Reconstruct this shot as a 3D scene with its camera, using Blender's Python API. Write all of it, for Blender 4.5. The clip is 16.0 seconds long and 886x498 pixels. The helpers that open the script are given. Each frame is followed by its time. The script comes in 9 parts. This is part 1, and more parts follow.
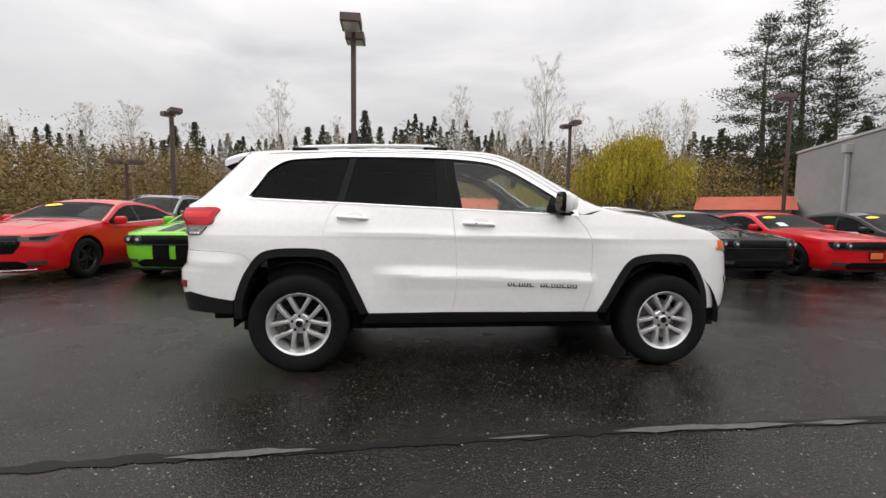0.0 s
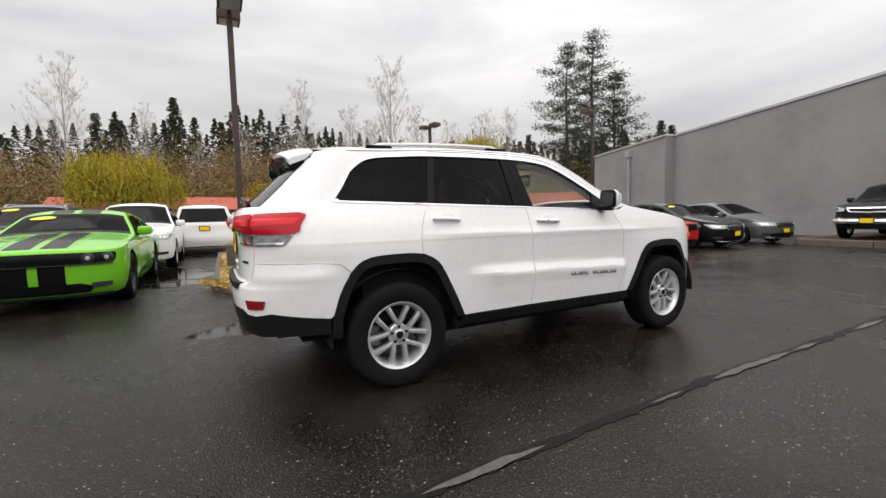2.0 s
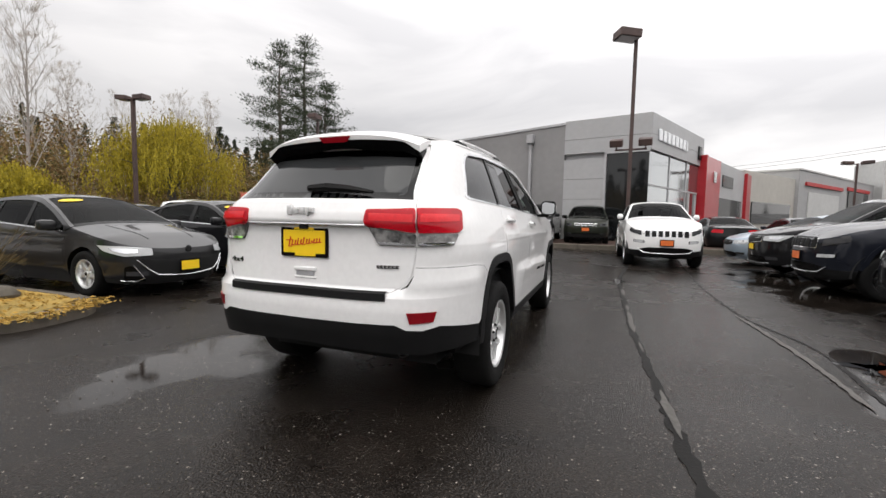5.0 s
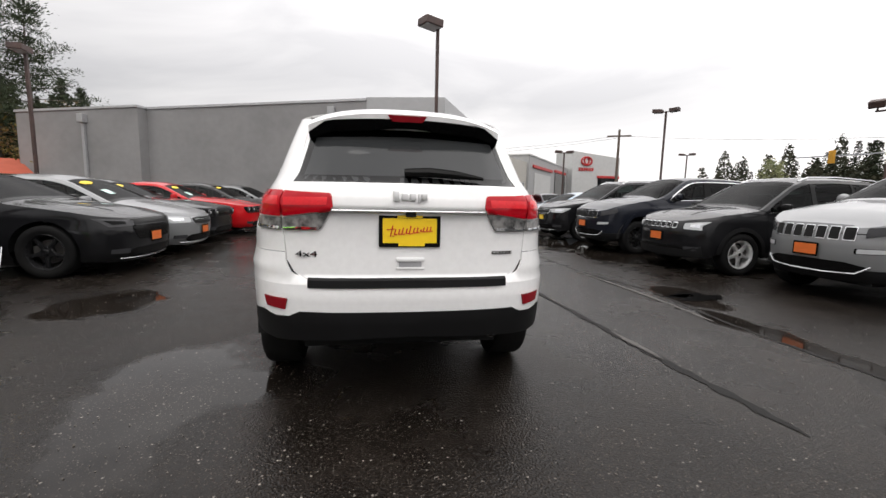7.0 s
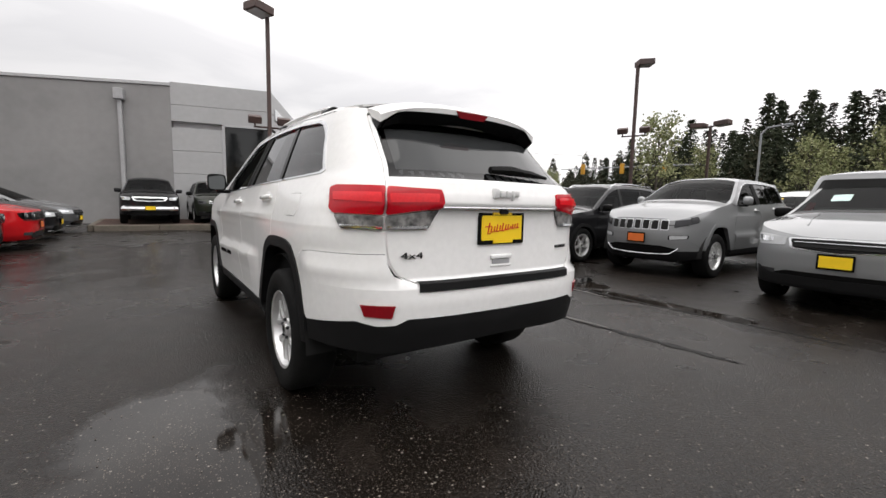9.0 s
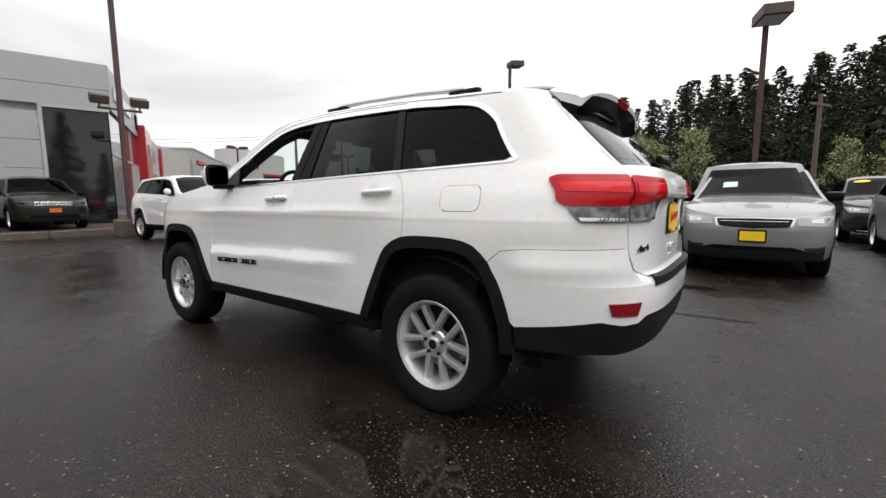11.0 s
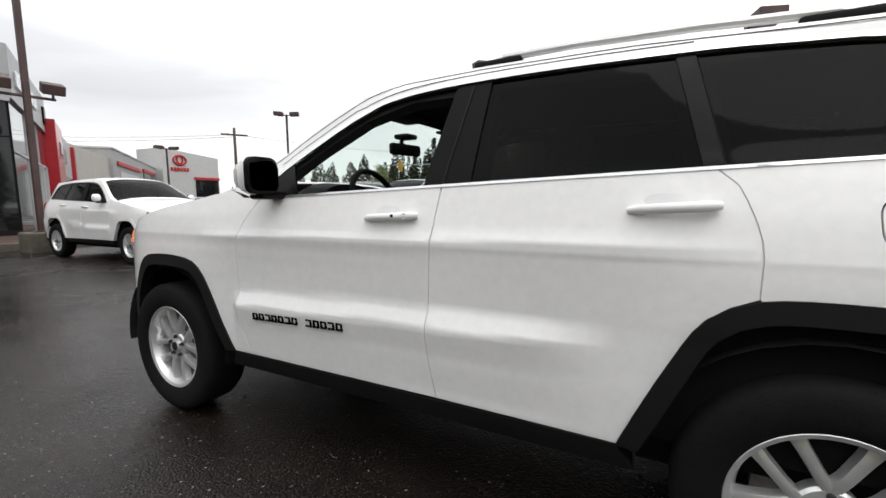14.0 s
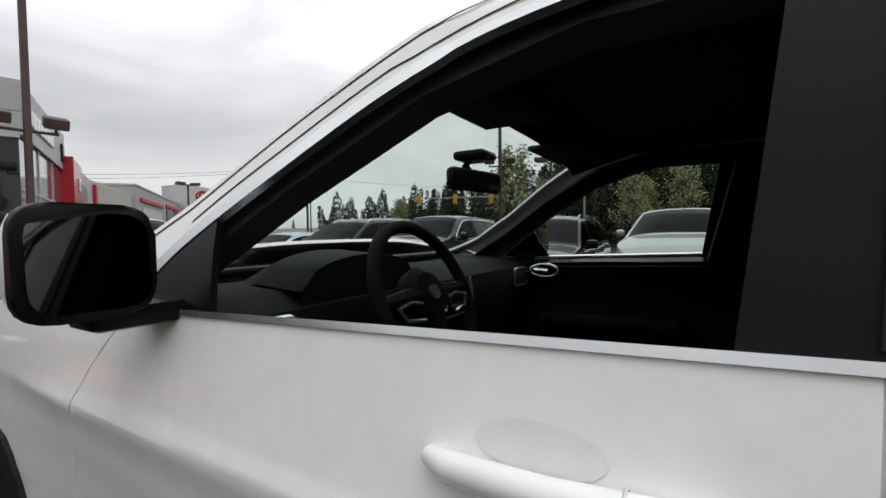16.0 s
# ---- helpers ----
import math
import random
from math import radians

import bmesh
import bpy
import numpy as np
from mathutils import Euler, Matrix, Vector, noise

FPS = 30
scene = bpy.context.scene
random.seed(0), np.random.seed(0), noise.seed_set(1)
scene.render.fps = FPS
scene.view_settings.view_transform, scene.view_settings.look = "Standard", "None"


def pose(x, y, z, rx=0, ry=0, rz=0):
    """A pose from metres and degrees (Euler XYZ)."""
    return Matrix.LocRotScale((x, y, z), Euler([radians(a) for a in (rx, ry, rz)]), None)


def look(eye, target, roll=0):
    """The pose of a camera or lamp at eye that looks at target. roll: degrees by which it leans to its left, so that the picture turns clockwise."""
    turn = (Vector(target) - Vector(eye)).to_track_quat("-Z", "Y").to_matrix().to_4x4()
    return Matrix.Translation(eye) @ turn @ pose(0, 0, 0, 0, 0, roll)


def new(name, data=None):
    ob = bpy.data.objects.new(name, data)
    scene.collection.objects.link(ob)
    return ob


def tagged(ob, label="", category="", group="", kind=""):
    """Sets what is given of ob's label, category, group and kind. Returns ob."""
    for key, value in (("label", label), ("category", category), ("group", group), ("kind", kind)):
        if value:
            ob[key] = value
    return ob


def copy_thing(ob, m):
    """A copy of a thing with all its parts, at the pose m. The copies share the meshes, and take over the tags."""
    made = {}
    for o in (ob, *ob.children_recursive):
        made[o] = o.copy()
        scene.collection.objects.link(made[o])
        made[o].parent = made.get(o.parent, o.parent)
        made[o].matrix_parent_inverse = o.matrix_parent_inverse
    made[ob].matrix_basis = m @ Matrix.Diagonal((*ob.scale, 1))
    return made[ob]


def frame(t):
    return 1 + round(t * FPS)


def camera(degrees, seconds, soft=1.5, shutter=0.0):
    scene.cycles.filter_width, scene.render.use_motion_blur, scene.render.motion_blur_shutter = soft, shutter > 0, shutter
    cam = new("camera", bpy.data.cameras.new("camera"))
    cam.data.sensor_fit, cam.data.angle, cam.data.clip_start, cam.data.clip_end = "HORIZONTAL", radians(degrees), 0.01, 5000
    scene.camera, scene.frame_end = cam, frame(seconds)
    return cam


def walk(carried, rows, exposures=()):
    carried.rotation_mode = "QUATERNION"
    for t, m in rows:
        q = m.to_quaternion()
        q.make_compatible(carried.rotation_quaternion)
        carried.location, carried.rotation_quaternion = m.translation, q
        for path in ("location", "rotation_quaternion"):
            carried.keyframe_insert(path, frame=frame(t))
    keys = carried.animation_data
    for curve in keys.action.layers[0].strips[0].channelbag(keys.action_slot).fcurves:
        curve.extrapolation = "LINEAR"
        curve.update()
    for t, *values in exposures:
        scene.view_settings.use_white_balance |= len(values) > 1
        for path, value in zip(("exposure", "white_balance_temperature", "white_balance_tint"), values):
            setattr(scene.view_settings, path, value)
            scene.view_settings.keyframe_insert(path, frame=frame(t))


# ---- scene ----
from mathutils import geometry

cam = camera(92.4, 16.0)
PATH = [
    (0, (-0.7, -4.135, 1.197), (-0.501, -2.151, 1.044), 0.8),
    (0.5, (-1.164, -4.053, 1.2), (-0.83, -2.087, 1.042), 1.0),
    (1, (-1.655, -4.005, 1.227), (-1.153, -2.078, 1.038), 1.3),
    (1.5, (-2.092, -3.794, 1.205), (-1.359, -1.94, 1.04), 0.3),
    (2, (-2.565, -3.625, 1.211), (-1.623, -1.869, 1.049), -1.2),
    (2.5, (-2.947, -3.357, 1.181), (-1.836, -1.705, 0.987), 0.5),
    (3, (-3.308, -3.064, 1.183), (-2.006, -1.552, 1.052), 2.8),
    (3.5, (-3.657, -2.729, 1.184), (-2.158, -1.414, 1.035), 2.5),
    (4, (-3.928, -2.333, 1.202), (-2.288, -1.196, 1.071), 2.5),
    (4.5, (-4.228, -1.984, 1.194), (-2.466, -1.05, 1.038), 2.2),
    (5, (-4.402, -1.579, 1.191), (-2.535, -0.877, 1.043), 1.1),
    (5.2, (-4.493, -1.424, 1.178), (-2.594, -0.812, 1.044), 0.9),
    (7.3, (-4.653, 0.369, 1.231), (-2.707, -0.041, 1.019), 1.9),
    (7.5, (-4.605, 0.458, 1.173), (-2.657, 0.033, 1.024), 2.5),
    (8, (-4.532, 0.863, 1.176), (-2.657, 0.192, 0.989), 1.6),
    (8.5, (-4.334, 1.2, 1.169), (-2.561, 0.304, 0.939), 1.5),
    (9, (-4.108, 1.558, 1.163), (-2.478, 0.418, 0.949), 1.2),
    (9.5, (-3.816, 1.868, 1.143), (-2.308, 0.573, 0.928), 0.8),
    (9.7, (-3.681, 1.968, 1.142), (-2.209, 0.636, 0.905), 1.7),
    (11.8, (-2.273, 2.783, 1.148), (-1.306, 1.056, 0.864), -0.5),
    (12, (-2.153, 2.764, 1.151), (-1.231, 1.018, 0.832), 0.3),
    (12.5, (-1.848, 2.721, 1.145), (-1.025, 0.927, 0.819), -0.4),
    (13, (-1.587, 2.654, 1.153), (-0.781, 0.857, 0.808), -0.4),
    (13.5, (-1.358, 2.462, 1.181), (-0.454, 0.709, 0.851), 0.2),
    (14, (-1.062, 2.256, 1.201), (-0.116, 0.508, 0.978), -0.4),
    (14.5, (-0.838, 2.030, 1.231), (0.107, 0.274, 1.069), -2.2),
    (15, (-0.610, 1.714, 1.281), (0.435, 0.011, 1.195), 0.4),
    (15.5, (-0.380, 1.476, 1.309), (0.592, -0.272, 1.299), -0.8),
    (16, (-0.197, 1.240, 1.349), (0.823, -0.478, 1.279), -0.7),
]
walk(cam, [(t, look(eye, target, roll)) for t, eye, target, roll in PATH], [(0, 0.0, 6500, 10), (9.7, 0.0, 6500, 10), (12.0, 0.0, 6380, 9), (14.4, 0.0, 6330, 8), (15.2, -0.22, 6300, 8), (16.0, -0.46, 6300, 8)])

# ---------- world and light: a bright overcast day ----------
world = bpy.data.worlds.new("overcast_sky")
scene.world = world
world.use_nodes = True
wn, wl = world.node_tree.nodes, world.node_tree.links
wn.clear()
w_out = wn.new("ShaderNodeOutputWorld")
w_bg = wn.new("ShaderNodeBackground")
w_geo = wn.new("ShaderNodeTexCoord")
w_sep = wn.new("ShaderNodeSeparateXYZ")
w_sky = wn.new("ShaderNodeTexSky")
w_sky.sky_type, w_sky.sun_disc = "NISHITA", False
w_sky.sun_elevation, w_sky.sun_rotation = radians(66), radians(287)
w_map = wn.new("ShaderNodeMapping")
w_map.inputs["Scale"].default_value = (1.0, 1.0, 3.6)
w_noise = wn.new("ShaderNodeTexNoise")
w_noise.inputs["Scale"].default_value = 1.7
w_noise.inputs["Detail"].default_value = 6.0
w_noise.inputs["Distortion"].default_value = 0.6
w_cloud = wn.new("ShaderNodeValToRGB")
w_cloud.color_ramp.elements[0].position, w_cloud.color_ramp.elements[0].color = 0.36, (0.70, 0.685, 0.69, 1)
w_cloud.color_ramp.elements[1].position, w_cloud.color_ramp.elements[1].color = 0.62, (0.985, 0.957, 0.945, 1)
# an overcast sky is brightest overhead and dims toward the horizon
w_up = wn.new("ShaderNodeMapRange")
w_up.inputs["From Min"].default_value, w_up.inputs["From Max"].default_value = 0.18, 0.62
w_up.inputs["To Min"].default_value, w_up.inputs["To Max"].default_value = 0.97, 1.95
w_dir = wn.new("ShaderNodeVectorMath")
w_dir.operation = "DOT_PRODUCT"
w_dir.inputs[1].default_value = (0.12, -0.97, 0.10)
w_side = wn.new("ShaderNodeMapRange")
w_side.inputs["From Min"].default_value, w_side.inputs["From Max"].default_value = -0.9, 0.9
w_side.inputs["To Min"].default_value, w_side.inputs["To Max"].default_value = 0.62, 1.05
w_mul = wn.new("ShaderNodeMath")
w_mul.operation = "MULTIPLY"
w_shade = wn.new("ShaderNodeVectorMath")
w_shade.operation = "SCALE"
w_mix = wn.new("ShaderNodeMix")
w_mix.data_type = "RGBA"
w_mix.inputs["Factor"].default_value = 0.93
w_sky_dim = wn.new("ShaderNodeVectorMath")
w_sky_dim.operation = "SCALE"
w_sky_dim.inputs["Scale"].default_value = 0.10
wl.new(w_geo.outputs["Generated"], w_map.inputs["Vector"])
wl.new(w_map.outputs["Vector"], w_noise.inputs["Vector"])
wl.new(w_noise.outputs["Fac"], w_cloud.inputs["Fac"])
wl.new(w_geo.outputs["Generated"], w_sep.inputs["Vector"])
wl.new(w_sep.outputs["Z"], w_up.inputs["Value"])
wl.new(w_geo.outputs["Generated"], w_dir.inputs[0])
wl.new(w_dir.outputs["Value"], w_side.inputs["Value"])
wl.new(w_up.outputs["Result"], w_mul.inputs[0])
wl.new(w_side.outputs["Result"], w_mul.inputs[1])
wl.new(w_cloud.outputs["Color"], w_shade.inputs[0])
wl.new(w_mul.outputs["Value"], w_shade.inputs["Scale"])
wl.new(w_sky.outputs["Color"], w_sky_dim.inputs[0])
wl.new(w_sky_dim.outputs["Vector"], w_mix.inputs["A"])
wl.new(w_shade.outputs["Vector"], w_mix.inputs["B"])
wl.new(w_mix.outputs["Result"], w_bg.inputs["Color"])
w_bg.inputs["Strength"].default_value = 1.25
wl.new(w_bg.outputs["Background"], w_out.inputs["Surface"])

sun = new("sun", bpy.data.lights.new("sun", "SUN"))
sun.data.energy, sun.data.angle, sun.data.color = 1.35, radians(60), (1.0, 0.97, 0.93)
sun.matrix_world = look((-10, 3, 24), (0, 0, 0))


# ---------- materials ----------
def rgb(c):
    return (*c, 1.0)


def material(name, color, rough=0.5, metal=0.0, vary=0.12, scale=8.0, bump=0.0, bump_scale=60.0, coat=0.0,
             second=None, mix_scale=1.5, spec=0.5, rand=0.0, rough_vary=0.1, dirt=0.0):
    """A principled material: a base colour varied at two scales, with varied gloss and a fine relief."""
    m = bpy.data.materials.new(name)
    m.use_nodes = True
    n, l = m.node_tree.nodes, m.node_tree.links
    p = n["Principled BSDF"]
    p.inputs["Metallic"].default_value = metal
    p.inputs["Coat Weight"].default_value = coat
    p.inputs["Coat Roughness"].default_value = 0.03
    p.inputs["Coat IOR"].default_value = 1.36
    p.inputs["Specular IOR Level"].default_value = spec
    tc = n.new("ShaderNodeTexCoord")
    fine = n.new("ShaderNodeTexNoise")
    fine.inputs["Scale"].default_value = scale
    fine.inputs["Detail"].default_value = 5
    wide = n.new("ShaderNodeTexNoise")
    wide.inputs["Scale"].default_value = mix_scale
    wide.inputs["Detail"].default_value = 3
    l.new(tc.outputs["Object"], fine.inputs["Vector"])
    l.new(tc.outputs["Object"], wide.inputs["Vector"])
    base = n.new("ShaderNodeMix")
    base.data_type = "RGBA"
    base.inputs["A"].default_value = rgb(color)
    base.inputs["B"].default_value = rgb(second or tuple(c * 0.82 for c in color))
    ramp = n.new("ShaderNodeMapRange")
    ramp.inputs["From Min"].default_value, ramp.inputs["From Max"].default_value = 0.38, 0.66
    l.new(wide.outputs["Fac"], ramp.inputs["Value"])
    if second is None:
        ramp.inputs["To Max"].default_value = min(1.0, vary * 4)
    l.new(ramp.outputs["Result"], base.inputs["Factor"])
    hue = n.new("ShaderNodeHueSaturation")
    val = n.new("ShaderNodeMapRange")
    val.inputs["From Min"].default_value, val.inputs["From Max"].default_value = 0.25, 0.75
    val.inputs["To Min"].default_value, val.inputs["To Max"].default_value = 1 - vary, 1 + vary
    l.new(fine.outputs["Fac"], val.inputs["Value"])
    if rand:
        info = n.new("ShaderNodeObjectInfo")
        rv = n.new("ShaderNodeMapRange")
        rv.inputs["To Min"].default_value, rv.inputs["To Max"].default_value = 1 - rand, 1 + rand
        l.new(info.outputs["Random"], rv.inputs["Value"])
        mul = n.new("ShaderNodeMath")
        mul.operation = "MULTIPLY"
        l.new(val.outputs["Result"], mul.inputs[0])
        l.new(rv.outputs["Result"], mul.inputs[1])
        l.new(mul.outputs["Value"], hue.inputs["Value"])
    else:
        l.new(val.outputs["Result"], hue.inputs["Value"])
    l.new(base.outputs["Result"], hue.inputs["Color"])
    l.new(hue.outputs["Color"], p.inputs["Base Color"])
    rr = n.new("ShaderNodeMapRange")
    rr.inputs["To Min"].default_value = max(0.02, rough * (1 - rough_vary))
    rr.inputs["To Max"].default_value = min(1.0, rough * (1 + rough_vary))
    l.new(wide.outputs["Fac"], rr.inputs["Value"])
    l.new(rr.outputs["Result"], p.inputs["Roughness"])
    if bump:
        bn = n.new("ShaderNodeTexNoise")
        bn.inputs["Scale"].default_value = bump_scale
        bn.inputs["Detail"].default_value = 4
        l.new(tc.outputs["Object"], bn.inputs["Vector"])
        b = n.new("ShaderNodeBump")
        b.inputs["Strength"].default_value = bump
        b.inputs["Distance"].default_value = 0.01
        l.new(bn.outputs["Fac"], b.inputs["Height"])
        l.new(b.outputs["Normal"], p.inputs["Normal"])
    return m


def paint(name, color, metal=0.0, rough=0.32):
    """Car paint: a coloured base under a clear coat, with a faint film of road dust."""
    return material(name, color, rough=rough, metal=metal, vary=0.03, scale=160 if metal else 30, coat=1.0, spec=0.05, mix_scale=2.2, rough_vary=0.25)


def glass(name, tint, gloss=1.0, base=0.032, power=5.0):
    """A window pane: tinted, with the mirror gloss of glass."""
    m = bpy.data.materials.new(name)
    m.use_nodes = True
    n, l = m.node_tree.nodes, m.node_tree.links
    n.clear()
    out = n.new("ShaderNodeOutputMaterial")
    t = n.new("ShaderNodeBsdfTransparent")
    t.inputs["Color"].default_value = rgb(tint)
    g = n.new("ShaderNodeBsdfGlossy")
    g.inputs["Roughness"].default_value = 0.015
    g.inputs["Color"].default_value = (gloss, gloss, gloss, 1)
    lw = n.new("ShaderNodeLayerWeight")
    pw = n.new("ShaderNodeMath")
    pw.operation = "POWER"
    pw.inputs[1].default_value = power
    f = n.new("ShaderNodeMapRange")
    f.inputs["To Min"].default_value, f.inputs["To Max"].default_value = base, 1.0
    l.new(lw.outputs["Facing"], pw.inputs[0])
    l.new(pw.outputs["Value"], f.inputs["Value"])
    mx = n.new("ShaderNodeMixShader")
    l.new(f.outputs["Result"], mx.inputs["Fac"])
    l.new(t.outputs["BSDF"], mx.inputs[1])
    l.new(g.outputs["BSDF"], mx.inputs[2])
    l.new(mx.outputs["Shader"], out.inputs["Surface"])
    return m


def lens(name, color, rough=0.08):
    m = material(name, color, rough=max(rough, 0.12), vary=0.1, scale=90, mix_scale=12, spec=0.35)
    return m


PAINTS = {
    "white": paint("white_paint", (0.84, 0.835, 0.83)),
    "silver": paint("silver_paint", (0.27, 0.275, 0.28), 0.5, 0.38),
    "grey": paint("grey_paint", (0.17, 0.175, 0.18), 0.6, 0.3),
    "dark_grey": paint("dark_grey_paint", (0.030, 0.030, 0.031), 0.4, 0.3),
    "black": paint("black_paint", (0.008, 0.008, 0.009)),
    "navy": paint("navy_black_paint", (0.013, 0.015, 0.022), 0.3),
    "red": paint("red_paint", (0.52, 0.008, 0.012)),
    "green": paint("lime_green_paint", (0.17, 0.52, 0.025), 0.1),
    "light_blue": paint("pale_blue_paint", (0.42, 0.50, 0.58), 0.5),
    "olive": paint("dark_olive_paint", (0.022, 0.026, 0.018), 0.4),
}
M_CLAD = material("black_plastic_cladding", (0.008, 0.008, 0.0085), rough=0.55, spec=0.22, vary=0.15, bump=0.12, bump_scale=400)
M_TRIM = material("satin_black_trim", (0.006, 0.006, 0.006), rough=0.25, vary=0.1, spec=0.12)
M_DARK = material("dark_recess", (0.006, 0.006, 0.006), rough=0.9, vary=0.2)
M_RUBBER = material("tyre_rubber", (0.006, 0.006, 0.0062), rough=0.8, vary=0.2, scale=30, bump=0.25, bump_scale=150, second=(0.010, 0.0098, 0.0095), spec=0.15)
M_ALLOY = material("silver_alloy", (0.74, 0.74, 0.74), rough=0.33, metal=0.7, vary=0.06, scale=40)
M_DARKALLOY = material("black_alloy", (0.02, 0.02, 0.021), rough=0.25, metal=0.4, vary=0.1)
M_CHROME = material("chrome", (0.85, 0.86, 0.87), rough=0.07, metal=1.0, vary=0.02)
M_BRIGHT = material("satin_bright_trim", (0.72, 0.73, 0.74), rough=0.22, metal=0.9, vary=0.03)
M_SATIN = material("satin_silver_trim", (0.74, 0.74, 0.74), rough=0.4, metal=0.3, vary=0.03)
M_DISC = material("brake_disc_steel", (0.23, 0.22, 0.21), rough=0.4, metal=0.9, vary=0.2, scale=50)
M_GLASS_DARK = glass("privacy_glass", (0.040, 0.042, 0.045), 1.0, 0.008, 5.0)
M_GLASS_BACK = glass("tinted_rear_glass", (0.10, 0.105, 0.11))
M_GLASS_CLEAR = glass("green_tinted_glass", (0.78, 0.87, 0.83))
M_GLASS_CAR = glass("car_glass", (0.13, 0.16, 0.152), 0.30)
M_RED_LENS = lens("red_lamp_lens", (0.46, 0.003, 0.012))
M_GUIDE = lens("bright_red_light_guide", (0.68, 0.014, 0.022))
M_DEEP_RED = lens("deep_red_reflector", (0.24, 0.006, 0.012), 0.15)
M_CLEAR_LENS = material("clear_lamp_lens", (0.24, 0.235, 0.23), 0.12, vary=0.2, scale=70, second=(0.045, 0.045, 0.045), mix_scale=19, spec=0.35)
M_HEADLAMP = lens("headlamp_lens", (0.50, 0.51, 0.52), 0.05)
M_SMOKED = lens("smoked_lamp_lens", (0.045, 0.045, 0.048), 0.05)
M_AMBER = lens("amber_lamp_lens", (0.75, 0.16, 0.015), 0.1)
M_YELLOW = material("yellow_card", (0.95, 0.64, 0.015), rough=0.4, vary=0.05)
M_STICKER = material("yellow_windscreen_sticker", (0.86, 0.62, 0.02), rough=0.5, vary=0.08)
M_BLUE_STICKER = material("pale_blue_sticker", (0.35, 0.55, 0.80), rough=0.5)
M_PAPER = material("pale_paper_sheet", (0.55, 0.72, 0.68), rough=0.6)
M_ORANGE = material("orange_card", (0.72, 0.16, 0.03), rough=0.4, vary=0.1)
M_REDINK = material("red_lettering", (0.62, 0.03, 0.015), rough=0.4)
M_INT = material("black_interior_vinyl", (0.005, 0.005, 0.0054), spec=0.12, rough=0.75, vary=0.15, scale=40, bump=0.15, bump_scale=500)
M_INT2 = material("dark_grey_interior_fabric", (0.025, 0.025, 0.027), rough=0.85, vary=0.2, scale=90, bump=0.2, bump_scale=600)
M_LINER = material("dark_headliner", (0.02, 0.02, 0.022), rough=0.95, vary=0.1, scale=80)


# ---------- mesh helpers ----------
def part(name, bm, mat, parent=None, label="", smooth=False):
    """Links a bmesh as one mesh object under a thing or a part."""
    me = bpy.data.meshes.new(name)
    bm.to_mesh(me)
    bm.free()
    me.materials.append(mat)
    if smooth:
        me.shade_smooth()
        me.set_sharp_from_angle(angle=radians(40))
    ob = new(name, me)
    if parent is not None:
        ob.parent = parent
    if label:
        ob["label"] = label
    return ob


def share(ob, parent, m):
    """Another object on the same mesh, under parent, at the pose m."""
    o = new(ob.name.split(".")[0], ob.data)
    o.parent = parent
    o.matrix_basis = m
    if "label" in ob:
        o["label"] = ob["label"]
    return o


def thing(name, label, category, m=Matrix(), group="", kind=""):
    ob = new(name)
    ob.empty_display_size = 0.1
    ob.matrix_basis = m
    return tagged(ob, label, category, group, kind)


def add_box(bm, x0, x1, y0, y1, z0, z1, bevel=0.0, m=None):
    vs = [bm.verts.new(((x0, x1)[i & 1], (y0, y1)[i >> 1 & 1], (z0, z1)[i >> 2])) for i in range(8)]
    fs = [bm.faces.new([vs[i] for i in q]) for q in ((0, 2, 3, 1), (4, 5, 7, 6), (0, 1, 5, 4), (2, 6, 7, 3), (0, 4, 6, 2), (1, 3, 7, 5))]
    if bevel:
        es = list({e for f in fs for e in f.edges})
        r = bmesh.ops.bevel(bm, geom=es, offset=bevel, segments=2, profile=0.5, affect="EDGES", clamp_overlap=True)
        vs = list({v for f in r["faces"] for v in f.verts} | {v for v in vs if v.is_valid})
    if m is not None:
        bmesh.ops.transform(bm, matrix=m, verts=vs)
    return vs


def box(x0, x1, y0, y1, z0, z1, bevel=0.0, m=None):
    bm = bmesh.new()
    add_box(bm, x0, x1, y0, y1, z0, z1, bevel, m)
    return bm


def add_tube(bm, pts, radii, sides=8, caps=True):
    """A round bar along points, with a radius at each."""
    rings, pts = [], [Vector(p) for p in pts]
    for i, p in enumerate(pts):
        d = (pts[min(i + 1, len(pts) - 1)] - pts[max(i - 1, 0)]).normalized()
        a = d.orthogonal().normalized() if i == 0 else (a - d * a.dot(d)).normalized()
        b = d.cross(a)
        r = radii[i] if hasattr(radii, "__len__") else radii
        rings.append([bm.verts.new(p + r * (math.cos(2 * math.pi * k / sides) * a + math.sin(2 * math.pi * k / sides) * b)) for k in range(sides)])
    for u, v in zip(rings, rings[1:]):
        for k in range(sides):
            bm.faces.new((u[k], u[(k + 1) % sides], v[(k + 1) % sides], v[k]))
    if caps and sides > 2:
        bm.faces.new(rings[0][::-1])
        bm.faces.new(rings[-1])


def tube(pts, radii, sides=8):
    bm = bmesh.new()
    add_tube(bm, pts, radii, sides)
    return bm


